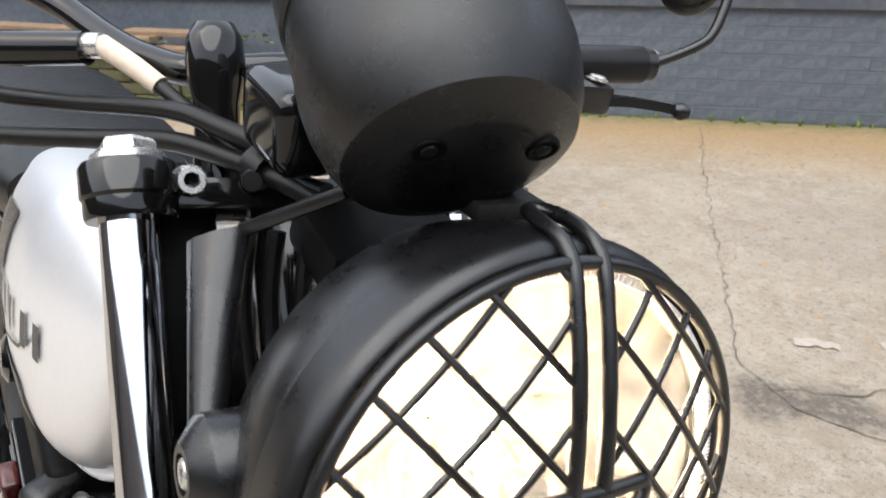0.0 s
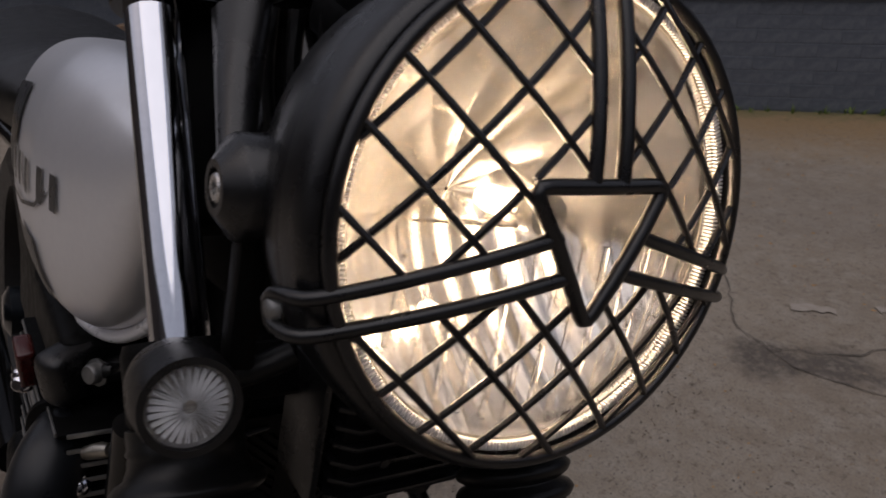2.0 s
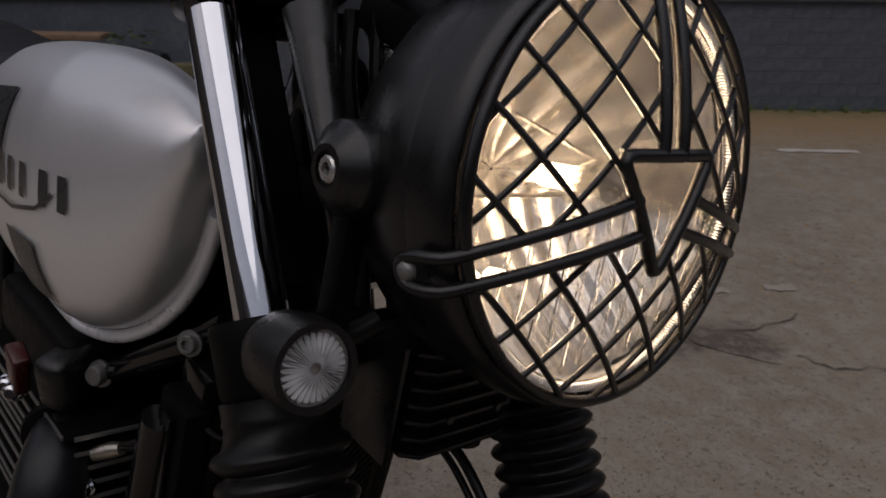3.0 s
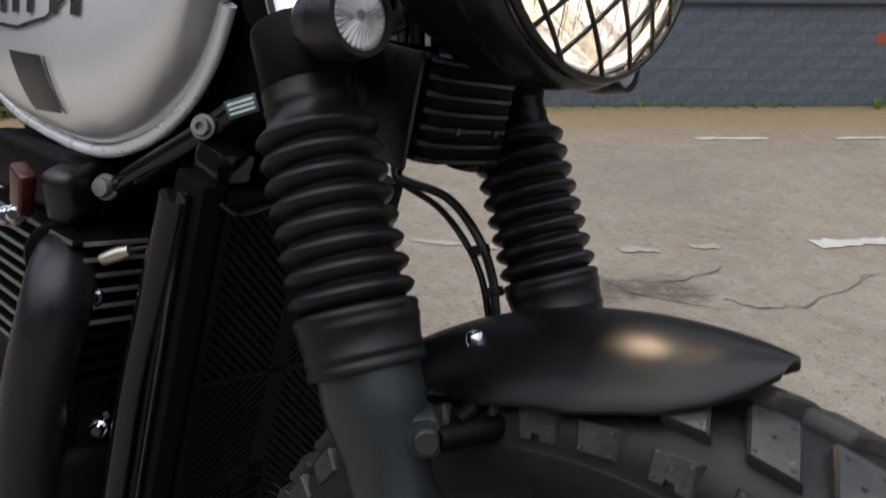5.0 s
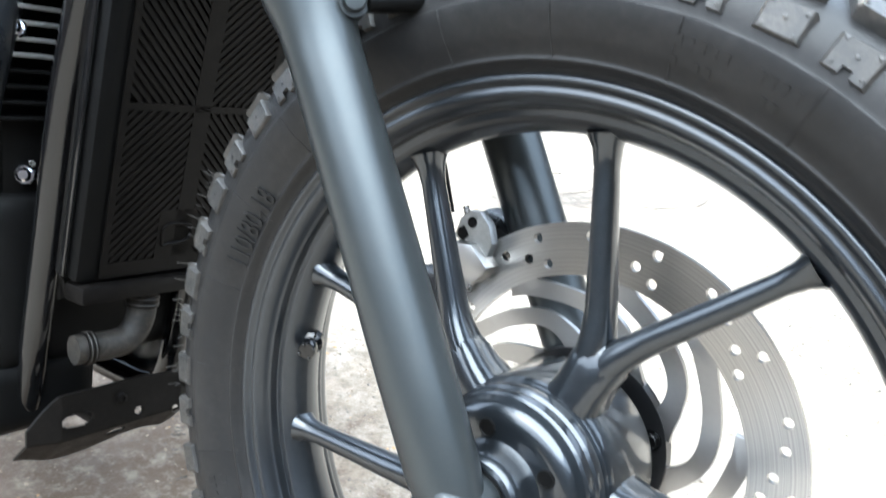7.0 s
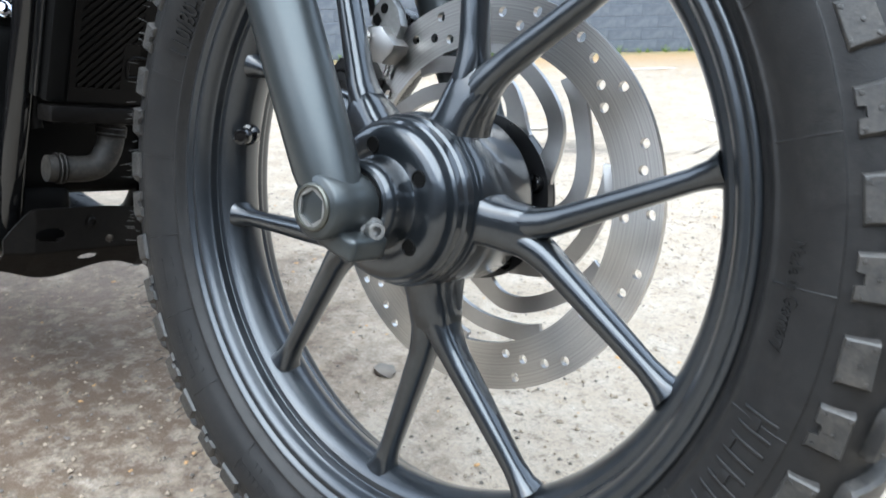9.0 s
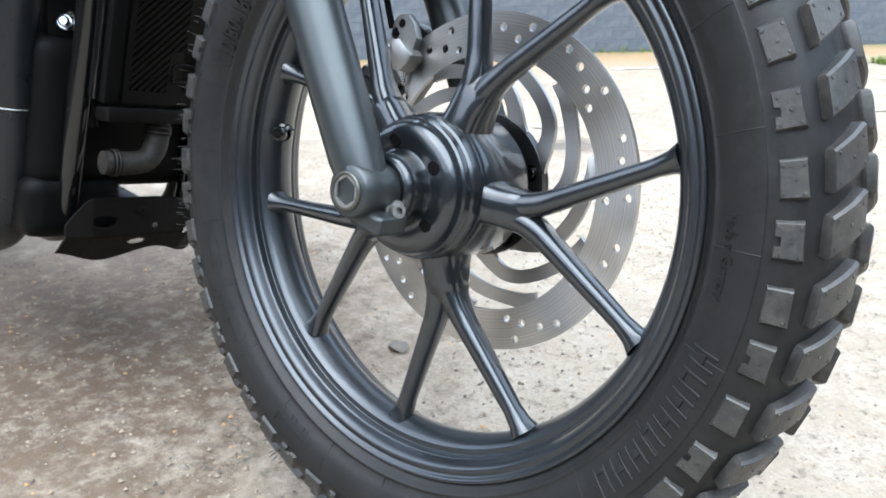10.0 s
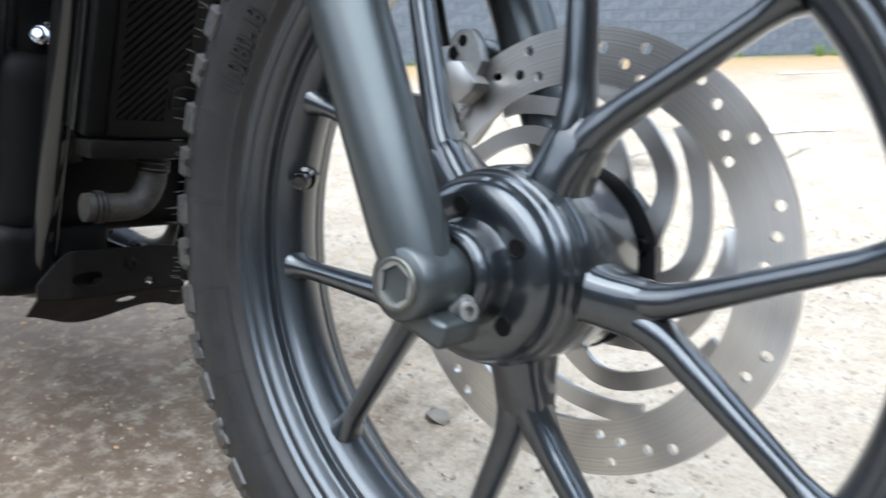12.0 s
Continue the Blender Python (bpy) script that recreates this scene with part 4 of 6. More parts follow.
def build_headlight():
    prof = [(0.0, -0.128), (0.025, -0.126), (0.055, -0.115), (0.078, -0.095), (0.0915, -0.070), (0.0972, -0.045), (0.0985, -0.0305), (0.0978, -0.028), (0.0993, -0.0265), (0.0992, -0.0145), (0.0986, -0.0100), (0.0972, -0.0066), (0.0950, -0.0048), (0.0936, -0.0045),
            (0.0912, -0.0052), (0.0905, -0.012), (0.0890, -0.030), (0.080, -0.07), (0.05, -0.10), (0.0, -0.11)]
    shell = part("headlight", lathe(prof, LAMP_M, 96), MATT, bike, "round matt black headlight, switched on", angle=30)
    # lens rim: fine upright teeth, lamp glow painted pale, on a brass-coloured seat
    part("lens_seat", lathe([(0.0842, -0.0085), (0.0845, -0.0062), (0.0900, -0.0062), (0.0903, -0.0085)], LAMP_M, 128, caps=False), ZINC, shell, "brass-coloured seat of the lens")
    bm = bmesh.new()
    n = 340
    for k in range(n):
        m = LAMP_M @ Matrix.Rotation(k * math.tau / n, 4, "Z") @ Matrix.Translation((0.0878, 0, -0.0048))
        block((0.0038, 0.00098, 0.0030), m, 0.0003, bm, segments=1)
    part("lens_rim", bm, SIGNAL_BOWL, shell, "finely serrated lens rim, coloured pale for lamp glow in its glass")
    lens = [(0.0, 0.0095), (0.02, 0.0090), (0.04, 0.0075), (0.06, 0.0046), (0.075, 0.0004), (0.0835, -0.0040), (0.0875, -0.0085), (0.0875, -0.0115), (0.0830, -0.0070), (0.0745, -0.0022), (0.06, 0.0020), (0.04, 0.0049), (0.02, 0.0064), (0.0, 0.0069)]
    glass = part("headlight_lens", lathe(lens, LAMP_M, 96), GLASS, shell, "clear curved glass lens", angle=60)
    glass.visible_shadow = False
    # reflector bowl: upright flutes in the lower half, fan-shaped panels above
    bm = bmesh.new()
    na, nr = 168, 34
    rings = []
    for i in range(nr + 1):
        r = 0.0008 + (0.088 - 0.0008) * i / nr
        ring = []
        for k in range(na):
            a = k * math.tau / na
            p, q = r * math.sin(a), r * math.cos(a)
            h = -0.082 + 0.068 * (r / 0.088) ** 1.9
            low = min(1.0, max(0.0, (-0.004 - q) / 0.010))
            fan = (a / math.tau * 11) % 1.0 - 0.5
            band = (r / 0.088 * 4.2) % 1.0 - 0.5
            h += low * 0.0011 * math.cos(p * math.tau / 0.0155 + 14 * q) + (1 - low) * min(1, r / 0.03) * (0.0055 * fan * fan + 0.002 * band * band)
            ring.append(bm.verts.new(lamp_at(p, q, h)))
        rings.append(ring)
    for a, b in zip(rings, rings[1:]):
        for k in range(na):
            bm.faces.new((a[k], a[(k + 1) % na], b[(k + 1) % na], b[k]))
    part("reflector", bm, REFLECTOR, shell, "bright fluted reflector bowl", angle=25)
    # flutes at the back of the lower half of the lens
    bm = bmesh.new()
    for k in range(13):
        p = -0.066 + 0.011 * k
        q0 = -math.sqrt(max(0, 0.078 ** 2 - p * p))
        if q0 < -0.012:
            tube([lamp_at(p, q0, -0.0085), lamp_at(p, (q0 - 0.008) / 2, -0.0035), lamp_at(p, -0.008, 0.0000)], 0.0012, 6, bm, smooth=3)
    fl = part("lens_flute", bm, GLASS, shell)
    fl.visible_shadow = False
    # bulb, its shield and the small side light
    part("bulb", lathe([(0.0, 0.030), (0.0042, 0.029), (0.0058, 0.024), (0.0058, -0.004), (0.004, -0.010), (0, -0.01)], frame_of(lamp_at(0, 0.002, -0.044), LAMP_N), 20), BULB, shell, "lit halogen bulb")
    part("bulb_shield", lathe([(0.0088, -0.008), (0.0098, -0.004), (0.0098, 0.004), (0.0085, 0.0065), (0.0, 0.0068)], frame_of(lamp_at(0, 0.002, -0.016), LAMP_N), 28, caps=False), REFLECTOR, shell, "chrome bulb shield")
    for q in (radians(210), radians(330), radians(90)):
        part("shield_strut", tube([lamp_at(0.0095 * math.cos(q), 0.002 + 0.0095 * math.sin(q), -0.018), lamp_at(0.026 * math.cos(q), 0.002 + 0.026 * math.sin(q), -0.070)], 0.0014, 6, smooth=0), REFLECTOR, shell)
    part("side_light", lathe([(0.0, 0.012), (0.003, 0.011), (0.0038, 0.006), (0.0038, 0), (0, 0)], frame_of(lamp_at(-0.022, -0.046, -0.055), LAMP_N), 14), BULB, shell, "lit side light bulb")
    return shell


headlight = build_headlight()
RING_R = 0.0925


def dome(p, q):
    return max(0.0, 0.019 * (1 - (p * p + q * q) / RING_R ** 2))


def build_guard():
    bm = tube([lamp_at(RING_R * math.cos(k * math.tau / 72), RING_R * math.sin(k * math.tau / 72), 0) for k in range(72)], 0.0027, 10, smooth=0, closed=True)
    guard = part("headlight_guard", bm, SATIN, bike, "black wire mesh headlight guard with a triangle badge frame")
    bar = 0.0029
    # triangle
    tri = [(-0.0305, 0.0178), (0.0298, 0.0185), (-0.0008, -0.0325)]
    pts = []
    for i in range(3):
        a, b, c = Vector(tri[i - 1]), Vector(tri[i]), Vector(tri[(i + 1) % 3])
        e, f = b + (a - b).normalized() * 0.006, b + (c - b).normalized() * 0.006
        for t in (0, 0.33, 0.67, 1):
            pts.append(e * (1 - t) ** 2 + b * 2 * t * (1 - t) + f * t * t)
        for t in (0.25, 0.5, 0.75):
            g = c + (b - c).normalized() * 0.006
            pts.append(f + (g - f) * t)
    part("triangle_frame", tube([lamp_at(p.x, p.y, dome(p.x, p.y) + 0.0012) for p in pts], 0.0030, 10, smooth=0, closed=True), SATIN, guard)

    def dome_line(p0, q0, p1, q1, n=9, lift=0.0):
        return [lamp_at(p0 + (p1 - p0) * t, q0 + (q1 - q0) * t, dome(p0 + (p1 - p0) * t, q0 + (q1 - q0) * t) + lift) for t in np.linspace(0, 1, n)]
    # pairs of bars: up, to the right and to the left, each ending in a hook behind the rim
    for s in (-1, 1):
        line = dome_line(0.0008 + 0.0066 * s, 0.0195, 0.0028 + 0.0066 * s, RING_R - 0.002, lift=0.001)
        line += [lamp_at(0.003 + 0.0066 * s, 0.0985, -0.006), lamp_at(0.003 + 0.0066 * s, 0.1025, -0.020), lamp_at(0.003 + 0.004 * s, 0.1035, -0.030), lamp_at(0.003, 0.1035, -0.0325)]
        part("guard_bar", tube(line, bar, 10, smooth=2), SATIN, guard)
        for i, (p0, q0, p1, q1) in enumerate(((0.0175, 0.0008, 0.0895, -0.0195), (0.0108, -0.0130, 0.0868, -0.0318))):
            line = dome_line(s * p0, q0, s * p1, q1, lift=0.001)
            qe = q1 - 0.0025
            line += [lamp_at(s * 0.0975, qe, -0.004), lamp_at(s * 0.1015, qe - 0.0005, -0.012), lamp_at(s * 0.1025, (qe - 0.0005) * 0.75 - 0.0075, -0.0195), lamp_at(s * 0.1025, -0.0275, -0.0225)]
            part("guard_bar", tube(line, bar * 0.92, 10, smooth=2), SATIN, guard)
        m = frame_of(lamp_at(s * 0.101, -0.029, -0.0195), LAMP_P * s)
        part("guard_bolt", lathe([(0.0052, 0), (0.0050, 0.002), (0.0036, 0.0036), (0, 0.0042)], m, 20), ALLOY, guard, "bright domed guard bolt")

    def blocked(p, q):
        if abs(p - 0.0015 - 0.02 * (q - 0.02)) < 0.0062 and q > 0.018:
            return True
        if abs(p) > 0.015:
            x = abs(p)
            up = -0.0020 + (x - 0.0275) * (-0.0175 / 0.062)
            lo = -0.0148 + (x - 0.0180) * (-0.0170 / 0.0688)
            if lo < q < up:
                return True
        (ax, ay), (bx, by), (cx, cy) = tri
        if q < 0.0182 and q > -0.0325:
            f = (0.0182 - q) / (0.0182 + 0.0325)
            if ax + (cx - ax) * f < p < bx + (cx - bx) * f:
                return True
        return False
    step = 0.0165
    for fam in (-1, 1):
        for k in range(-7, 8, 2):
            c = k * step + (0.0013 if fam < 0 else -0.0004)
            run = []
            half = 2 * RING_R ** 2 - c * c
            if half <= 0.0004:
                continue
            half = math.sqrt(half)
            for t in np.linspace(-half, half, 70):
                p = (c + t) / 2
                q = (c - t) / 2 * 1.0
                if fam < 0:
                    q = -(c - t) / 2
                if blocked(p, q):
                    if len(run) > 3:
                        part("guard_wire", tube(run, 0.0015, 7, smooth=0), SATIN, guard)
                    run = []
                else:
                    run.append(lamp_at(p, q, dome(p, q) + (0.0005 * fam)))
            if len(run) > 3:
                part("guard_wire", tube(run, 0.0015, 7, smooth=0), SATIN, guard)
    return guard


build_guard()


def build_ears():
    for s in (-1, 1):
        c = Vector((-0.1856, 0.0163 + s * 0.108, 0.8618))
        ey = c.y
        cap = lathe([(0.0205, -0.014), (0.0205, 0.002), (0.0195, 0.004), (0.0105, 0.0105), (0.0075, 0.0105), (0.0075, 0.0085), (0, 0.0085)], frame_of(c - Vector((0, s * 0.0105, 0)), (0, s, 0)), 28)
        ear = part("headlight_ear", cap, MATT, bike, "matt black headlight bracket with a conical cap", angle=30)
        # blade that rises to the upper clamp
        low_l, low_r, top_l, top_r = Vector((-0.213, -0.083, 0.872)), Vector((-0.205, -0.071, 0.8745)), Vector((-0.262, -0.073, 0.921)), Vector((-0.251, -0.051, 0.931))
        low_l, low_r = low_l + (low_l - top_l) * 0.35, low_r + (low_r - top_r) * 0.35
        nrm = (top_l - low_l).cross(low_r - low_l).normalized()
        if nrm.y > 0:
            nrm = -nrm
        secs = []
        for f in np.linspace(0, 1, 8):
            a, b = low_l + (top_l - low_l) * f, low_r + (top_r - low_r) * f
            bulge = nrm * (0.004 + 0.003 * math.sin(f * math.pi))
            ring = [a, a + (b - a) * 0.15 + bulge * 0.7, a + (b - a) * 0.5 + bulge, a + (b - a) * 0.85 + bulge * 0.7, b, b - nrm * 0.004, a - nrm * 0.004]
            if s > 0:
                ring = [Vector((p.x, 0.0326 - p.y, p.z)) for p in ring[::-1]]
            secs.append(ring)
        part("bracket_blade", loft(secs), MATT, ear, angle=75)
        ends = [Vector((-0.2495, -0.049, 0.9317)), Vector((-0.218, -0.0275, 0.954))]
        if s > 0:
            ends = [Vector((p.x, 0.0326 - p.y, p.z)) for p in ends]
        bar_d = ends[1] - ends[0]
        part("yoke_bar", block((0.006, 0.010, bar_d.length * 1.25), frame_of((ends[0] + ends[1]) / 2, bar_d), 0.002), SATIN, ear)
        part("ear_bolt", bolt_mesh(frame_of(c - Vector((0, s * 0.004, 0)), (0, s, 0)), 0.0058, 0.004, washer=False), STEEL, ear)
        part("bracket_foot", block((0.012, 0.012, 0.09), frame_of((-0.19, ey - s * 0.016, 0.815), (0.12, 0, 1)), 0.003), ENGINE, ear)


build_ears()


def build_signal(y, s):
    c = Vector((-0.1646, y, 0.7866))
    d = Vector((0.965, s * 0.05, 0.15)).normalized()
    m = frame_of(c, d)
    body = lathe([(0.0, -0.040), (0.008, -0.0395), (0.0145, -0.035), (0.0185, -0.026), (0.0200, -0.014), (0.0195, -0.002), (0.0188, 0.0030), (0.0160, 0.0030), (0.0155, -0.002), (0.0, -0.002)], m, 40)
    sig = part("turn_signal", body, TEXTURED, bike, "small round black turn signal with a clear lens", angle=35)
    n = 28
    bm = bmesh.new()
    centre = bm.verts.new(m @ Vector((0, 0, 0.0048)))
    inner, outer, edge = [], [], []
    for k in range(n * 2):
        a = k * math.tau / (2 * n)
        ridge = 0.0007 if k % 2 else 0.0
        inner.append(bm.verts.new(m @ Vector((0.003 * math.cos(a), 0.003 * math.sin(a), 0.0046))))
        outer.append(bm.verts.new(m @ Vector((0.0142 * math.cos(a), 0.0142 * math.sin(a), 0.0018 + ridge))))
        edge.append(bm.verts.new(m @ Vector((0.0158 * math.cos(a), 0.0158 * math.sin(a), 0.0005))))
    for k in range(2 * n):
        j = (k + 1) % (2 * n)
        bm.faces.new((centre, inner[k], inner[j]))
        bm.faces.new((inner[k], outer[k], outer[j], inner[j]))
        bm.faces.new((outer[k], edge[k], edge[j], outer[j]))
    lens = part("signal_lens", bm, GLASS, sig, "clear fluted lens", angle=5)
    lens.visible_shadow = False
    bm = bmesh.new()
    for k in range(n):
        a = k * math.tau / n
        q = m @ Matrix.Rotation(a, 4, "Z")
        loft([[q @ Vector((0.0025, -0.00025, -0.0005)), q @ Vector((0.0025, 0.00025, -0.0005)), q @ Vector((0.0025, 0, 0.0018))],
              [q @ Vector((0.0138, -0.0011, -0.0008)), q @ Vector((0.0138, 0.0011, -0.0008)), q @ Vector((0.0138, 0, 0.0012))]], bm)
    part("signal_reflector", lathe([(0.0, -0.0018), (0.0150, -0.0018), (0.0156, 0.0000)], m, 40, caps=False), DISC, sig)
    part("lens_ray", bm, SIGNAL_BOWL, sig, angle=10)
    part("signal_stalk", tube([c - d * 0.022, c - d * 0.028 + Vector((0, -s * 0.03, 0)), Vector((-0.19, y - s * 0.05, 0.79))], 0.0058, 12, smooth=3), RUBBER, sig)


build_signal(-0.1025, -1)
build_signal(0.135, 1)

# ---- front mudguard ----


def build_fender():
    """A short mudguard that follows the wheel: wide and curled in the middle, pointed at its front end."""
    na, ns = 26, 13
    bm = bmesh.new()
    a0, a1 = radians(128), radians(85.5)
    grid = []
    for i in range(na + 1):
        f = i / na
        a = a0 + (a1 - a0) * f
        w = float(np.interp(f, (0, 0.2, 0.45, 0.7, 0.85, 0.93, 0.975, 1), (0.034, 0.051, 0.063, 0.060, 0.049, 0.036, 0.024, 0.012)))
        row = []
        for j in range(ns):
            s = -1 + 2 * j / (ns - 1)
            drop = 0.036 * abs(s) ** 2.2 * (w / 0.06)
            r = 0.3315 - drop + 0.003 * f
            row.append(around(r, a, 0.002 + w * s))
        grid.append(row)
    top = [[bm.verts.new(p) for p in row] for row in grid]
    low = [[bm.verts.new(p - (p - HUB - Vector((0, p.y, 0))).normalized() * 0.0022) for p in row] for row in grid]
    for i in range(na):
        for j in range(ns - 1):
            bm.faces.new((top[i][j], top[i][j + 1], top[i + 1][j + 1], top[i + 1][j]))
            bm.faces.new((low[i][j], low[i + 1][j], low[i + 1][j + 1], low[i][j + 1]))
    for j in range(ns - 1):
        for i in (0, na):
            bm.faces.new((top[i][j], low[i][j], low[i][j + 1], top[i][j + 1]))
    for i in range(na):
        for j in (0, ns - 1):
            bm.faces.new((top[i][j], top[i + 1][j], low[i + 1][j], low[i][j]))
    fender = part("mudguard", bm, FENDER_BLACK, bike, "short satin black front mudguard", angle=50)
    for y in (-0.03, 0.034):
        b = Vector((-0.127, y, 0.6278))
        nrm = (b - HUB)
        part("mudguard_bolt", lathe([(0.0060, -0.002), (0.0060, 0.001), (0.005, 0.0035), (0.002, 0.005), (0, 0.005)], frame_of(b, (nrm.x, y * 2, nrm.z)), 18), CHROME, fender, "chrome domed bolt")
    for y, s in ((-0.088, -1), (0.083, 1)):
        part("mudguard_stay", tube([(-0.10, y - s * 0.02, 0.60), (-0.10, y - s * 0.045, 0.612), (-0.115, y - s * 0.055, 0.621)], 0.0040, 10, smooth=3), ENGINE, fender)


build_fender()


def build_regulator():
    """Finned black box under the headlight."""
    m = frame_of((-0.199, 0.006, 0.745), (0.10, 0, 1), (1, 0, 0))
    reg = part("regulator", block((0.034, 0.070, 0.056), m, 0.004), ENGINE, bike, "black finned voltage regulator under the headlight")
    for k in range(7):
        out = [(-0.020, -0.038), (0.014, -0.038), (0.021, -0.029), (0.021, 0.029), (0.014, 0.038), (-0.020, 0.038)]
        part("cooling_fin", extrude_outline(out, m @ Matrix.Translation((0, 0, 0.029 - 0.0094 * k)), 0.0028, 0.0009), MATT, reg)
    part("mounting_plate", block((0.040, 0.0035, 0.066), m @ Matrix.Translation((-0.008, -0.043, -0.001)), 0.001), MATT, reg)
    for y in (-0.014, 0.020):
        part("regulator_screw", lathe([(0.0024, 0), (0.0024, 0.0012), (0, 0.0014)], m @ Matrix.Translation((0.0205, y, -0.009)) @ Matrix.Rotation(radians(90), 4, "Y"), 10), MATT, reg)
    part("drain_spout", lathe([(0.010, 0), (0.011, -0.005), (0.0, -0.006)], m @ Matrix.Translation((0.008, 0.012, -0.029)), 16), RUBBER, reg)


build_regulator()

HOSES = (
    ("brake_hose", [(-0.262, 0.03, 0.70), (-0.2591, 0.0289, 0.6917), (-0.2269, 0.0421, 0.6849), (-0.1985, 0.045, 0.665), (-0.182, 0.047, 0.640), (-0.172, 0.047, 0.61), (-0.15, 0.062, 0.52), (-0.135, 0.070, 0.46)], 0.0032),
    ("sensor_cable", [(-0.272, 0.033, 0.70), (-0.2659, 0.0338, 0.6891), (-0.2347, 0.044, 0.6761), (-0.206, 0.046, 0.656), (-0.190, 0.048, 0.634), (-0.180, 0.050, 0.605), (-0.16, 0.064, 0.52)], 0.0024),
)
for name, line, r in HOSES:
    hose = part(name, tube(line, r, 9), RUBBER, bike, "thin glossy black brake line")
    if name == "brake_hose":
        for c in ((-0.1958, 0.0465, 0.655), (-0.1805, 0.0480, 0.630)):
            part("cable_clip", block((0.014, 0.009, 0.007), frame_of(c, (-0.45, 0.05, 0.9)), 0.002), RUBBER, hose)


# ---- instrument, handlebar, levers, cables ----
def build_instrument():
    d = Vector((0.7296, -0.051, -0.682)).normalized()
    m = frame_of((-0.2047, 0.001, 1.0053), d)
    prof = [(0.0, -0.046), (0.050, -0.046), (0.0520, -0.043), (0.0535, -0.020), (0.0535, 0.006), (0.0522, 0.016), (0.0490, 0.0275), (0.0440, 0.0370), (0.0300, 0.0435), (0.0280, 0.0440), (0.0, 0.0445)]
    ins = part("instrument_housing", lathe(prof, m, 96), TEXTURED, bike, "round textured black instrument housing over the headlight", angle=20)
    part("bezel", lathe([(0.0535, -0.026), (0.0550, -0.0275), (0.0555, -0.042), (0.0530, -0.0475), (0.047, -0.0475)], m, 96, caps=False), SATIN, ins)
    for a, r in ((60, 0.023), (303, 0.0285)):
        q = m @ Matrix.Rotation(radians(a), 4, "Z") @ Matrix.Translation((r, 0, 0.0437))
        part("bolt_recess", lathe([(0.0066, -0.001), (0.0062, 0.0010), (0.0054, 0.0012), (0.0050, 0.0009), (0.0, 0.0006)], q, 20, caps=False), ENGINE, ins)
        part("recess_screw", lathe([(0.0036, 0.0), (0.0030, 0.0011), (0, 0.0014)], q, 14), SATIN, ins)
    # warning-lamp box behind it
    box = block((0.055, 0.052, 0.040), frame_of((-0.286, -0.012, 0.972), (0.15, -0.1, 1), (1, 0, 0)), 0.010, segments=3)
    part("switch_box", box, GLOSS, ins, "gloss black box behind the instrument")
    part("instrument_bracket", block((0.03, 0.035, 0.008), frame_of((-0.195, 0.03, 0.9585), (0.1, 0, 1), (1, 0, 0)), 0.002), GREY_PLASTIC, ins, "grey bracket")


build_instrument()


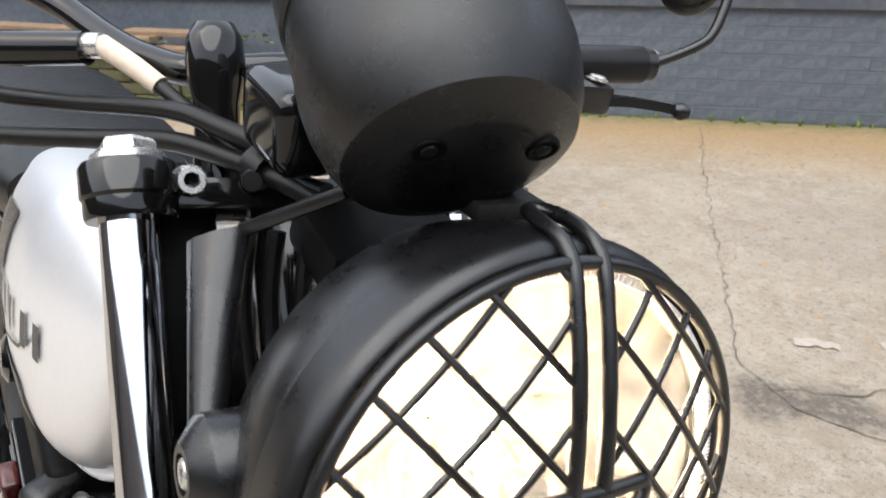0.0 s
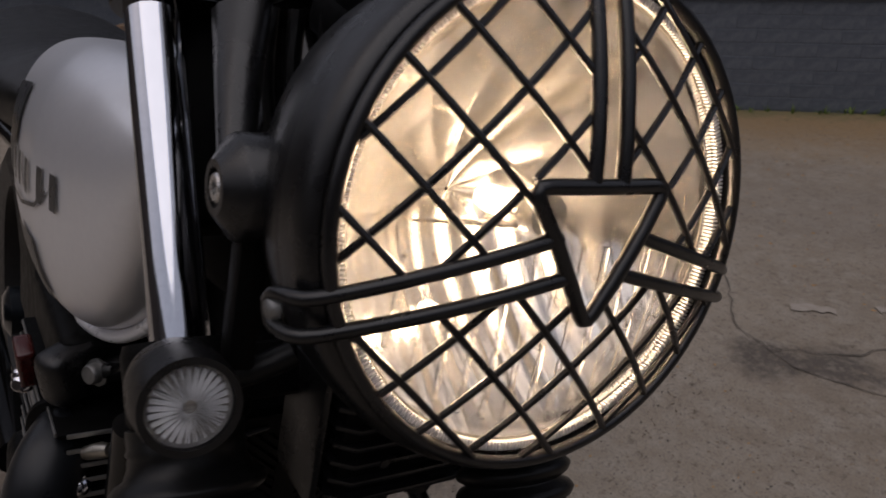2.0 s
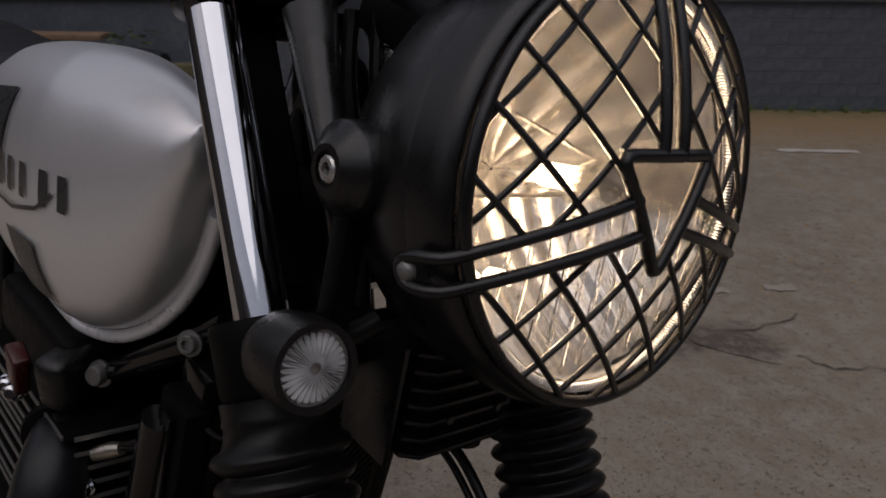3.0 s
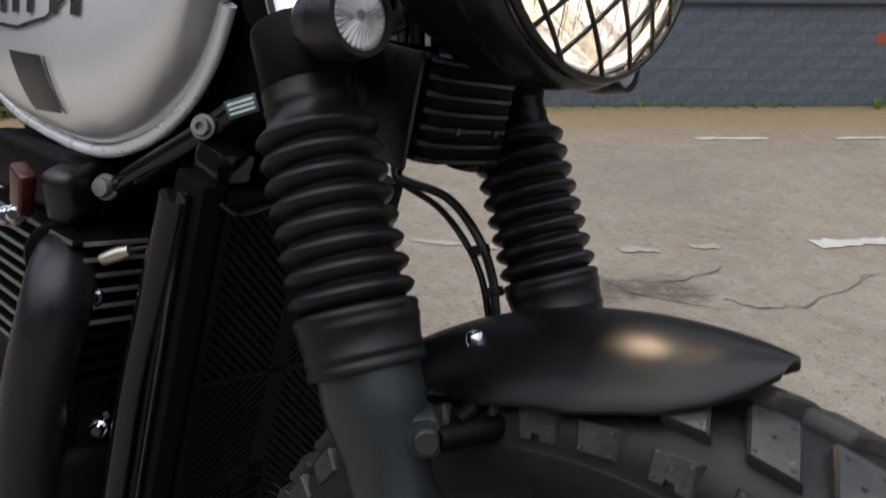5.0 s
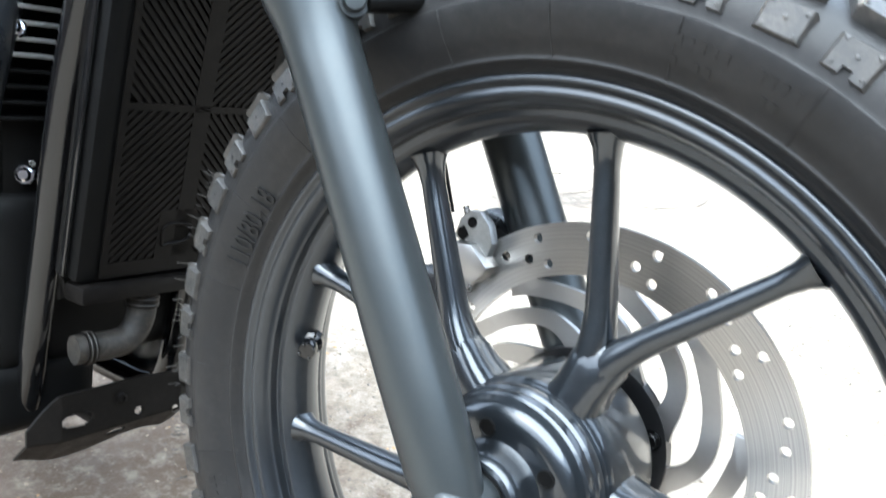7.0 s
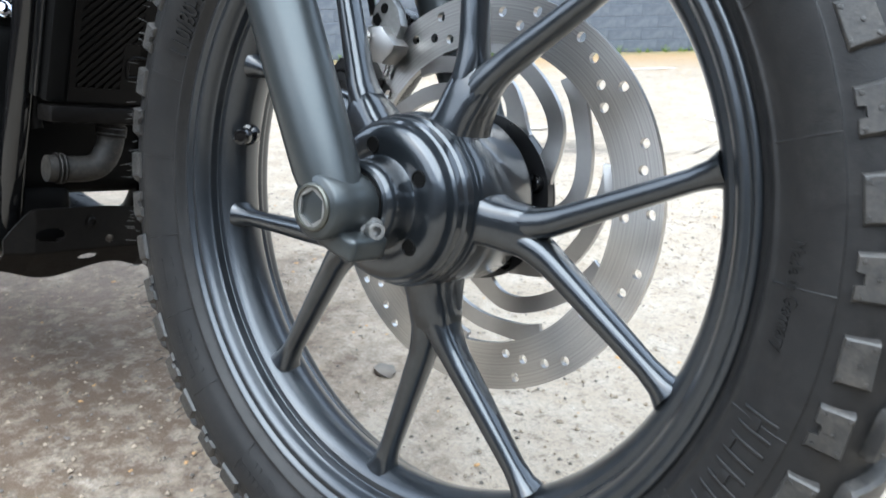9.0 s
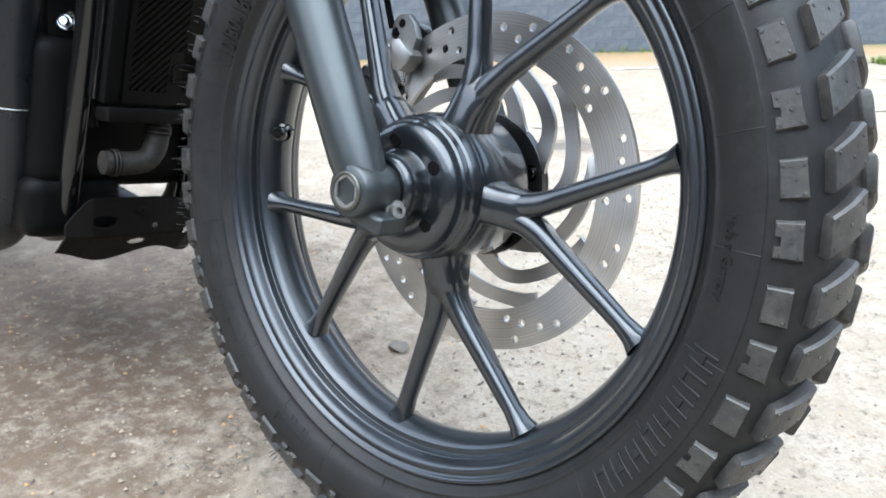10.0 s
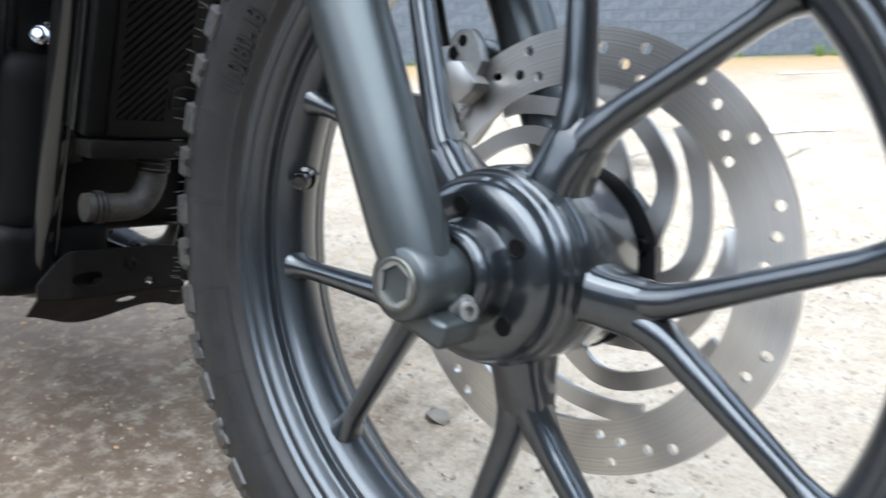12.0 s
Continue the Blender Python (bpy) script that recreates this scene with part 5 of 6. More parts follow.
def build_handlebar():
    line = [(-0.62, -0.245, 1.035), (-0.565, -0.16, 1.02), (-0.5164, -0.0962, 0.998), (-0.4571, -0.0681, 0.981), (-0.4183, -0.0508, 0.9755), (-0.3932, -0.0324, 0.9755), (-0.386, 0.012, 0.983), (-0.386, 0.07, 0.985),
            (-0.393, 0.15, 0.990), (-0.402, 0.22, 0.999), (-0.4088, 0.2576, 1.0038), (-0.4021, 0.3068, 1.0078)]
    bar = part("handlebar", tube(line, 0.0088, 16), GLOSS, bike, "gloss black tubular handlebar")
    for y in (-0.0305, 0.05):
        c = Vector((-0.372, y, 0.962))
        prof = [(0.0150, -0.05), (0.0120, -0.02), (0.0125, 0.0), (0.0150, 0.012), (0.0158, 0.022), (0.0148, 0.034), (0.0105, 0.042), (0.0, 0.044)]
        riser = part("bar_riser", lathe(prof, frame_of(c + Vector((0, 0, 0.0)), (-0.25, -0.02, 1)), 28), GLOSS, bar, "gloss black handlebar riser", angle=60)
    part("grip", tube([(-0.4092, 0.238, 1.0015), (-0.4021, 0.3068, 1.0078)], 0.0145, 20, smooth=0), RUBBER, bar, "black rubber grip")
    part("bar_end", lathe([(0.0128, 0), (0.0128, 0.010), (0.0105, 0.012), (0, 0.012)], frame_of((-0.4021, 0.3068, 1.0078), (0.1, 0.98, 0.09)), 20), SATIN, bar)
    part("bar_end_bolt", bolt_mesh(frame_of((-0.3998, 0.316, 1.0155), (0.5, 0.1, 0.8)), 0.004, 0.005), STEEL, bar)
    # lever and its perch on the left side
    perch = part("lever_perch", block((0.03, 0.034, 0.022), frame_of((-0.382, 0.238, 0.984), (0.2, 0, 1), (1, 0, 0)), 0.006), SATIN, bar, "black lever perch")
    lever = part("clutch_lever", loft([[Vector(p) + Vector((dx, 0, dz)) for dx, dz in ((-w, -0.0035), (w, -0.0035), (w, 0.0035), (-w, 0.0035))] for p, w in
                                        (((-0.378, 0.248, 0.981), 0.008), ((-0.368, 0.266, 0.983), 0.006), ((-0.356, 0.285, 0.983), 0.0055), ((-0.349, 0.297, 0.982), 0.0045))]), SATIN, bar, "satin black clutch lever")
    part("lever_ball", lathe([(0, -0.007), (0.005, -0.0055), (0.0068, 0), (0.005, 0.0055), (0, 0.007)], frame_of((-0.3455, 0.3015, 0.9815), (0.5, 0.85, 0)), 16), SATIN, lever)
    part("lever_pivot", bolt_mesh(frame_of((-0.3765, 0.243, 0.9955), (0.15, 0, 1)), 0.006, 0.003), STEEL, perch)
    # bar-end mirror
    stem = part("mirror", tube([(-0.4005, 0.314, 1.0085), (-0.392, 0.332, 1.018), (-0.3835, 0.350, 1.030), (-0.3805, 0.358, 1.040), (-0.382, 0.366, 1.062), (-0.386, 0.372, 1.085)], 0.0042, 10, smooth=3), SATIN, bar, "black bar-end mirror on a cranked stem")
    mm = frame_of((-0.402, 0.346, 1.076), (0.85, -0.5, -0.1))
    part("mirror_shell", lathe([(0, 0.010), (0.014, 0.008), (0.024, 0.003), (0.027, -0.003), (0.0255, -0.004), (0.0, -0.004)], mm, 36), SATIN, stem)
    part("mirror_glass", lathe([(0.0250, -0.0046), (0, -0.0046)], mm, 36, caps=False), MIRROR, stem)


build_handlebar()

CABLES = (
    ("clutch_cable", [(-0.56, -0.185, 0.945), (-0.4768, -0.1345, 0.9442), (-0.4382, -0.0948, 0.9471), (-0.3759, -0.054, 0.9562), (-0.3373, -0.0355, 0.9545), (-0.31, -0.02, 0.95)], 0.0052, RUBBER),
    ("throttle_cable", [(-0.55, -0.19, 0.915), (-0.4689, -0.1354, 0.921), (-0.4157, -0.0891, 0.931), (-0.3705, -0.0546, 0.9407), (-0.3292, -0.0313, 0.9405), (-0.2957, -0.0199, 0.9392), (-0.2632, -0.0104, 0.9373)], 0.0056, RUBBER),
    ("brake_cable", [(-0.3938, -0.0561, 0.9666), (-0.3452, -0.0326, 0.9471), (-0.3111, -0.023, 0.9408), (-0.2649, -0.0102, 0.9421)], 0.0042, RUBBER),
)
for name, line, r, mat in CABLES:
    cable = part(name, tube(line, r, 12), mat, bike, "black sheathed control cable")
    if name == "brake_cable":
        part("heat_sleeve", tube([(-0.3925, -0.0552, 0.9660), (-0.408, -0.066, 0.9735), (-0.4276, -0.0793, 0.9813)], [0.0056, 0.0062, 0.0064], 14), SLEEVE, cable, "cream heat sleeve over the cable end")
        part("sleeve_end", tube([(-0.4272, -0.079, 0.9811), (-0.434, -0.087, 0.9795)], 0.0072, 14, smooth=0), STEEL, cable)
        part("switch_body", tube([(-0.432, -0.0863, 0.9785), (-0.4681, -0.1261, 0.9703), (-0.53, -0.19, 0.958)], [0.0095, 0.0102, 0.011], 16), GLOSS, cable, "black taped cable end")
        part("cable_tie", tube([(-0.318, -0.0255, 0.9425), (-0.3065, -0.0215, 0.9400)], 0.0105, 14, smooth=0), RUBBER, cable, "rubber cable clamp")
        part("tie_button", lathe([(0.006, 0), (0.005, 0.002), (0, 0.0022)], frame_of((-0.305, -0.031, 0.9365), (0.8, -0.55, 0.1)), 16), RUBBER, cable)

# loom, connectors and leads between the headlight and the steering head
loom = part("wiring_box", block((0.05, 0.075, 0.022), frame_of((-0.246, 0.012, 0.922), (0.25, 0, 1), (1, 0, 0)), 0.005), ENGINE, bike, "black wiring connector box behind the headlight")
for k, (x, y, dx, r) in enumerate(((-0.262, -0.034, 0.030, 0.0042), (-0.256, -0.022, 0.034, 0.0036), (-0.252, -0.010, 0.030, 0.0048), (-0.266, -0.044, 0.026, 0.003), (-0.250, 0.004, 0.03, 0.0034))):
    part("wiring_lead", tube([(x, y, 0.925), (x + dx * 0.2, y - 0.002, 0.89), (x + dx * 0.6, y + 0.003, 0.84), (x + dx, y + 0.004, 0.78)], r, 9), RUBBER, loom)
part("lead_clip", block((0.012, 0.016, 0.010), frame_of((-0.25, -0.012, 0.905), (0.2, 0, 1)), 0.002), STEEL, loom)

horn = part("horn", lathe([(0.0, 0.0), (0.030, 0.0), (0.036, 0.004), (0.036, 0.014), (0.028, 0.022), (0.012, 0.026), (0, 0.026)], frame_of((-0.325, -0.02, 0.80), (0.75, -0.65, 0.1)), 36), ENGINE, bike, "black disc horn behind the fork")
part("horn_bracket", block((0.03, 0.012, 0.10), frame_of((-0.335, -0.012, 0.83), (-0.3, 0, 1)), 0.003), ENGINE, horn)

# ---- fuel tank ----
# right flank: x, half width, foot, top; the tank is carried on the line TANK_Y
TANK_SECTIONS = ((-0.356, 0.0105, 0.832, 0.852), (-0.3703, 0.0207, 0.7959, 0.8576), (-0.3854, 0.0267, 0.7633, 0.8642), (-0.4033, 0.0326, 0.7354, 0.8698), (-0.4235, 0.038, 0.7127, 0.8745),
                 (-0.4457, 0.0429, 0.6953, 0.878), (-0.4694, 0.0485, 0.6834, 0.8804), (-0.4941, 0.0535, 0.6768, 0.8818), (-0.5193, 0.057, 0.675, 0.8821), (-0.5893, 0.0585, 0.679, 0.8781),
                 (-0.6593, 0.0540, 0.687, 0.8701), (-0.7293, 0.0387, 0.701, 0.8561), (-0.7993, 0.0284, 0.72, 0.8371))
TANK_Y = -0.06


def tank_far(x, hw):
    """The left flank bulges further out than the right one behind the steering head."""
    return float(np.interp(-x, (0.44, 0.46, 0.54, 0.60), (hw, max(hw, 0.05), 0.11, 0.13)))


def tank_ring(x, hw, z0, z1, n=96, far=None, mid_y=0.0):
    mid, hh = (z0 + z1) / 2, (z1 - z0) / 2
    out = []
    for k in range(n):
        a = k * math.tau / n
        c, s = math.cos(a), math.sin(a)
        e = 2.15 if s > 0 else 2.7
        w = hw if c < 0 or far is None else far
        out.append(Vector((x, mid_y + w * math.copysign(abs(c) ** (2 / e), c), mid + hh * math.copysign(abs(s) ** (2 / e), s))))
    return out


def tank_interp(x):
    """Half width, foot and top at x, by a smooth curve through the sections."""
    rows = TANK_SECTIONS[::-1]
    xs = [r[0] for r in rows]
    x = min(max(x, xs[0]), xs[-1])
    i = min(max(int(np.searchsorted(xs, x)) - 1, 0), len(xs) - 2)
    h = xs[i + 1] - xs[i]
    t = (x - xs[i]) / h
    out = []
    for c in (1, 2, 3):
        def slope(k):
            a, b = max(k - 1, 0), min(k + 1, len(xs) - 1)
            return (rows[b][c] - rows[a][c]) / (xs[b] - xs[a])
        p, q, m0, m1 = rows[i][c], rows[i + 1][c], slope(i) * h, slope(i + 1) * h
        out.append((2 * t ** 3 - 3 * t * t + 1) * p + (t ** 3 - 2 * t * t + t) * m0 + (3 * t * t - 2 * t ** 3) * q + (t ** 3 - t * t) * m1)
    return out


def tank_side(x, z, lift=0.0):
    """A point on the tank's right flank."""
    hw, z0, z1 = tank_interp(x)
    mid, hh = (z0 + z1) / 2, (z1 - z0) / 2
    v = max(-1, min(1, (z - mid) / hh))
    e = 2.15 if v > 0 else 2.7
    y = hw * max(0, 1 - abs(v) ** e) ** (1 / e)
    return Vector((x, TANK_Y - y - lift, z))


def build_tank():
    fine = [(x, *tank_interp(x)) for x in np.concatenate([np.linspace(-0.356, -0.5193, 90), np.linspace(-0.53, -0.7993, 24)])]
    bm = loft([tank_ring(x, hw, z0, z1, 96, tank_far(x, hw), TANK_Y) for x, hw, z0, z1 in fine])
    tank = part("fuel_tank", bm, TANK, bike, "silver metallic fuel tank with dark stripes", angle=80)
    # rolled seam along the lower edge
    # it runs under the right flank and crosses to the middle towards the front
    line = []
    for x in np.linspace(-0.72, -0.372, 90):
        hw, z0, z1 = tank_interp(x)
        f = float(np.interp(-x, (0.372, 0.39, 0.42, 0.46, 0.52), (0.75, 0.60, 0.25, -0.10, -0.35)))
        mid, hh = (z0 + z1) / 2, (z1 - z0) / 2
        line.append(Vector((x, TANK_Y + f * hw * 1.02, mid - hh * (1 - abs(f) ** 2.7) ** (1 / 2.7) - 0.0056)))
    part("tank_seam", tube(line, 0.0054, 12, smooth=0), CHROME_SEAM, tank, "bright rolled lower seam", angle=80)

    # stripes: dark panels with a fine line beside each
    def panel(tl, tr, bl, br, lift=0.0018, nx=8, nz=12, name="tank_stripe"):
        bm = bmesh.new()
        rows = []
        for j in range(nz + 1):
            f = j / nz
            a, b = Vector(bl).lerp(Vector(tl), f), Vector(br).lerp(Vector(tr), f)
            rows.append([bm.verts.new(tank_side(*a.lerp(b, i / nx), lift)) for i in range(nx + 1)])
        for j in range(nz):
            for i in range(nx):
                bm.faces.new((rows[j][i], rows[j][i + 1], rows[j + 1][i + 1], rows[j + 1][i]))
        return part(name, bm, DECAL, tank)
    panel((-0.651, 0.834), (-0.57, 0.843), (-0.66, 0.786), (-0.579, 0.795))
    panel((-0.567, 0.843), (-0.5645, 0.843), (-0.575, 0.796), (-0.5725, 0.796))
    panel((-0.567, 0.741), (-0.510, 0.741), (-0.546, 0.697), (-0.497, 0.700))
    panel((-0.506, 0.741), (-0.5035, 0.741), (-0.4935, 0.700), (-0.491, 0.700))

    # maker's mark as plain strokes
    def stroke(x0, z0, x1, z1, w):
        bm = bmesh.new()
        d = Vector((x1 - x0, z1 - z0)).normalized()
        s = Vector((-d.y, d.x)) * w / 2
        a = []
        for t in np.linspace(0, 1, 7):
            x, z = x0 + (x1 - x0) * t, z0 + (z1 - z0) * t
            a.append((bm.verts.new(tank_side(x + s.x, z + s.y, 0.0018)), bm.verts.new(tank_side(x - s.x, z - s.y, 0.0018))))
        for (p, q), (r, t) in zip(a, a[1:]):
            bm.faces.new((p, r, t, q))
        part("badge_bar", bm, DECAL, tank)
    zc, hb = 0.7855, 0.0125
    for x in (-0.4655, -0.4905, -0.524, -0.551, -0.575, -0.592, -0.609, -0.630, -0.652, -0.668, -0.69):
        drop = 0.03 * (-0.4655 - x)
        stroke(x, zc - hb - drop, x, zc + hb - drop, 0.0105)
    stroke(-0.62, zc - 0.025, -0.546, zc - 0.0265, 0.003)
    stroke(-0.546, zc - 0.0265, -0.500, zc - 0.017, 0.003)
    stroke(-0.500, zc - 0.017, -0.478, zc - 0.002, 0.003)
    # filler cap
    part("filler_cap", lathe([(0.033, 0), (0.033, 0.008), (0.030, 0.012), (0, 0.013)], frame_of((-0.62, -0.01, 0.862), (0, 0, 1)), 36), GLOSS, tank, "black filler cap")


build_tank()


def build_seat():
    secs = []
    for x, w, z0, z1 in ((-0.80, 0.10, 0.76, 0.83), (-0.86, 0.12, 0.74, 0.845), (-0.98, 0.13, 0.74, 0.84), (-1.15, 0.13, 0.74, 0.85), (-1.3, 0.11, 0.76, 0.86), (-1.36, 0.07, 0.78, 0.86)):
        secs.append(tank_ring(x, w, z0, z1, 28))
    part("seat", loft(secs), RUBBER, bike, "black padded seat", angle=60)
    part("tail_frame", tube([(-0.9, -0.08, 0.72), (-1.2, -0.1, 0.73), (-1.4, 0, 0.74), (-1.2, 0.1, 0.73), (-0.8, 0.1, 0.71), (-0.5, 0.06, 0.67)], 0.011, 12), GLOSS, bike, "gloss black seat frame tube")


build_seat()


# ---- frame, radiator, engine, exhaust ----
def build_frame():
    for s in (-1, 1):
        y = 0.068 * s
        line = [(-0.372, y * 1.1, 0.66), (-0.398, y * 1.1, 0.575), (-0.421, y * 1.1, 0.50), (-0.441, y * 1.1, 0.403), (-0.464, y * 1.1, 0.297), (-0.484, y * 1.08, 0.225), (-0.515, y * 1.04, 0.205), (-0.58, y, 0.203), (-0.75, y, 0.205), (-1.0, y, 0.21)]
        part("frame_tube", tube(line, 0.0125, 16), GLOSS, bike, "gloss black frame down tube")
    part("frame_gusset", block((0.11, 0.034, 0.11), frame_of((-0.385, -0.005, 0.755), (-0.35, 0, 1), (1, 0, 0)), 0.012, segments=3), ENGINE, bike, "black frame gusset behind the steering head")
    part("top_tube", tube([(-0.33, 0, 0.90), (-0.36, 0, 0.84), (-0.45, 0, 0.80), (-0.8, 0, 0.74)], 0.02, 16), GLOSS, bike)
    part("steering_head", lathe([(0.0, -0.075), (0.024, -0.075), (0.026, -0.06), (0.024, 0.07), (0, 0.07)], frame_of(Vector((-0.295, 0, 0.845)), FORK_UP), 32), GLOSS, bike, "black steering head")
    # stay from the head down to the cylinder head, with its bolts
    for s in (-1, 1):
        stay = part("engine_stay", tube([(-0.355, s * 0.04, 0.725), (-0.3765, s * 0.046, 0.7078), (-0.4787, s * 0.068, 0.6461)], 0.0095, 14, smooth=0), GLOSS, bike, "gloss black engine stay")
        part("stay_bolt", bolt_mesh(frame_of((-0.3765, s * 0.0435 , 0.7078) if s > 0 else (-0.3725, -0.0575, 0.7085), (0.55, s * 0.8, 0.1)), 0.0066, 0.006), ALLOY, stay, "grey socket bolt")
        part("stay_bolt", bolt_mesh(frame_of((-0.4787, s * 0.076, 0.6461), (0.5, s * 0.85, 0.05)), 0.0078, 0.010, False), ALLOY, stay, "grey hexagon bolt")
    # reflective number label by the steering stop: plain bars
    m = frame_of((-0.335, -0.052, 0.7275), (0.6, -0.78, 0.15))
    lab = part("frame_label", block((0.0125, 0.022, 0.001), m @ Matrix.Rotation(radians(24), 4, "Z"), 0.0002), LABEL_DARK, bike, "dark frame label with pale bars")
    for k in range(3):
        part("label_bar", block((0.0016, 0.018, 0.0006), m @ Matrix.Rotation(radians(24), 4, "Z") @ Matrix.Translation((-0.0033 + 0.0033 * k, 0, 0.0007)), 0), LABEL_WHITE, lab)


build_frame()
part("frame_web", block((0.17, 0.035, 0.20), frame_of((-0.415, 0.045, 0.715), (-0.3, 0, 1), (1, 0, 0)), 0.015, segments=3), ENGINE, bike, "black plate behind the steering head")
part("airbox", block((0.36, 0.12, 0.15), Matrix.Translation((-0.66, 0.045, 0.655)), 0.02, segments=3), ENGINE, bike, "black airbox under the tank")
part("cable_sleeve", block((0.030, 0.036, 0.12), frame_of((-0.312, -0.059, 0.866), FORK_UP, (1, 0, 0)), 0.010, segments=3), ENGINE, bike, "black cable sleeve at the steering head")
RAD_TOP = Vector((-0.343, 0.024, 0.668))
RAD_LOW = Vector((-0.404, 0.024, 0.362))
RAD_UP = (RAD_TOP - RAD_LOW).normalized()
RAD_N = Vector((RAD_UP.z, 0, -RAD_UP.x))


def rad_at(y, v, out=0.0):
    """On the radiator guard: y across, v from 0 at its foot to 1 at its top."""
    return RAD_LOW + (RAD_TOP - RAD_LOW) * v + Vector((0, y, 0)) + RAD_N * out


def build_radiator():
    m = Matrix.Translation((RAD_TOP + RAD_LOW) / 2 - RAD_N * 0.024) @ Matrix((Vector((0, 1, 0)), RAD_UP, -Vector((0, 1, 0)).cross(RAD_UP) * -1)).transposed().to_4x4()
    L = (RAD_TOP - RAD_LOW).length
    rad = part("radiator", block((0.165, L, 0.03), m, 0.003), ENGINE, bike, "black radiator behind a perforated guard")
    for s in (-1, 1):
        part("side_tank", block((0.022, L * 1.02, 0.04), m @ Matrix.Translation((s * 0.084, 0, 0.002)), 0.005), ENGINE, rad, "black radiator end tank")
        part("side_shroud", block((0.005, L * 0.98, 0.013), m @ Matrix.Translation((s * 0.0975, -0.004, 0.004)), 0.002), GLOSS, rad, "gloss black radiator side shroud")
    part("filler_neck", block((0.03, 0.026, 0.034), m @ Matrix.Translation((-0.070, L / 2 + 0.012, 0.002)), 0.006), GLOSS, rad, "black radiator cap box")
    part("neck_clip", tube([rad_at(-0.08, 0.97, -0.004), rad_at(-0.068, 0.95, 0.004), rad_at(-0.044, 0.965, 0.003), rad_at(-0.02, 0.972, 0.0)], 0.002, 8), SATIN, rad)
    # guard plate: a border and slanted bars, mirrored about a centre rib
    w, t = 0.076, 0.0015
    guard = part("radiator_guard", bmesh_guard_frame(w, t), GUARD_DIRTY, rad, "black steel guard with slanted slots")
    y0, y1, hw = 0.0075, w - 0.006, 0.0085
    for s in (-1, 1):
        for lo, hi, rise in ((0.045, 0.475, -0.2), (0.495, 0.955, 0.2)):
            for k in range(-8, 24):
                va = lo + k * 0.0275
                vb = va + rise
                # clip the bar to its quarter
                f0, f1 = 0.0, 1.0
                for lim in (lo, hi):
                    f = (lim - va) / (vb - va)
                    if 0 < f < 1:
                        outside = (va < lo) if lim == lo else (va > hi)
                        f0, f1 = (max(f0, f), f1) if outside else (f0, min(f1, f))
                mid_v = va + (vb - va) * (f0 + f1) / 2
                if not lo < mid_v < hi or f1 - f0 < 0.06:
                    continue
                a, q = (y0 + (y1 - y0) * f0, va + (vb - va) * f0), (y0 + (y1 - y0) * f1, va + (vb - va) * f1)
                pts = [rad_at(s * a[0], a[1] - hw, 0), rad_at(s * q[0], q[1] - hw, 0), rad_at(s * q[0], q[1] + hw, 0), rad_at(s * a[0], a[1] + hw, 0)]
                part("guard_slat", loft([[p - RAD_N * t for p in pts], pts]), GUARD_DIRTY, guard)
    # badge: plain rounded outline
    cc = (-0.006, 0.115)
    pts = [rad_at(cc[0] + dx, cc[1] + dv, 0.0012) for dx, dv in ((-0.014, -0.03), (0.012, -0.02), (0.014, 0.02), (-0.004, 0.035), (-0.014, 0.02))]
    part("guard_badge", tube(pts + [pts[0]], 0.0016, 8, smooth=4), GUARD_DIRTY, guard)
    # bottom tank and hoses
    hose = part("lower_hose", tube([(-0.414, -0.0015, 0.350), (-0.415, -0.0022, 0.335), (-0.415, -0.0040, 0.318), (-0.416, -0.0130, 0.302), (-0.417, -0.0290, 0.2965), (-0.420, -0.0640, 0.2970)], 0.0128, 18), GREY_PLASTIC, rad, "dusty grey coolant elbow")
    for a, b in (((-0.4148, -0.0019, 0.3400), (-0.4150, -0.0026, 0.3290)), ((-0.4185, -0.0480, 0.2967), (-0.4192, -0.0560, 0.2969))):
        part("hose_clamp", tube([a, b], 0.0146, 22, smooth=0), GUARD_DIRTY, hose, "worn black hose clamp")
        for f in (0.25, 0.75):
            c = Vector(a).lerp(Vector(b), f)
            part("clamp_ridge", lathe([(0.0146, -0.0008), (0.0152, 0), (0.0146, 0.0008)], frame_of(c, Vector(b) - Vector(a)), 22, caps=False), GREY_PLASTIC, hose)
    part("radiator_mount", block((0.03, 0.12, 0.016), Matrix.Translation((-0.412, -0.01, 0.350)), 0.004), GUARD_DIRTY, rad)


def bmesh_guard_frame(w, t):
    bm = bmesh.new()
    def strip(y0, v0, y1, v1):
        pts = [rad_at(y0, v0, 0.0004), rad_at(y1, v0, 0.0004), rad_at(y1, v1, 0.0004), rad_at(y0, v1, 0.0004)]
        loft([[p - RAD_N * t for p in pts], pts], bm)
    strip(-w, 0.955, w, 1.0)
    strip(-w, 0.0, w, 0.045)
    strip(-w, 0.045, -w + 0.006, 0.955)
    strip(w - 0.006, 0.045, w, 0.955)
    strip(-0.0085, 0.045, 0.0085, 0.955)
    strip(-w + 0.006, 0.475, w - 0.006, 0.495)
    strip(-0.026, 0.045, 0.013, 0.19)
    return bm


build_radiator()


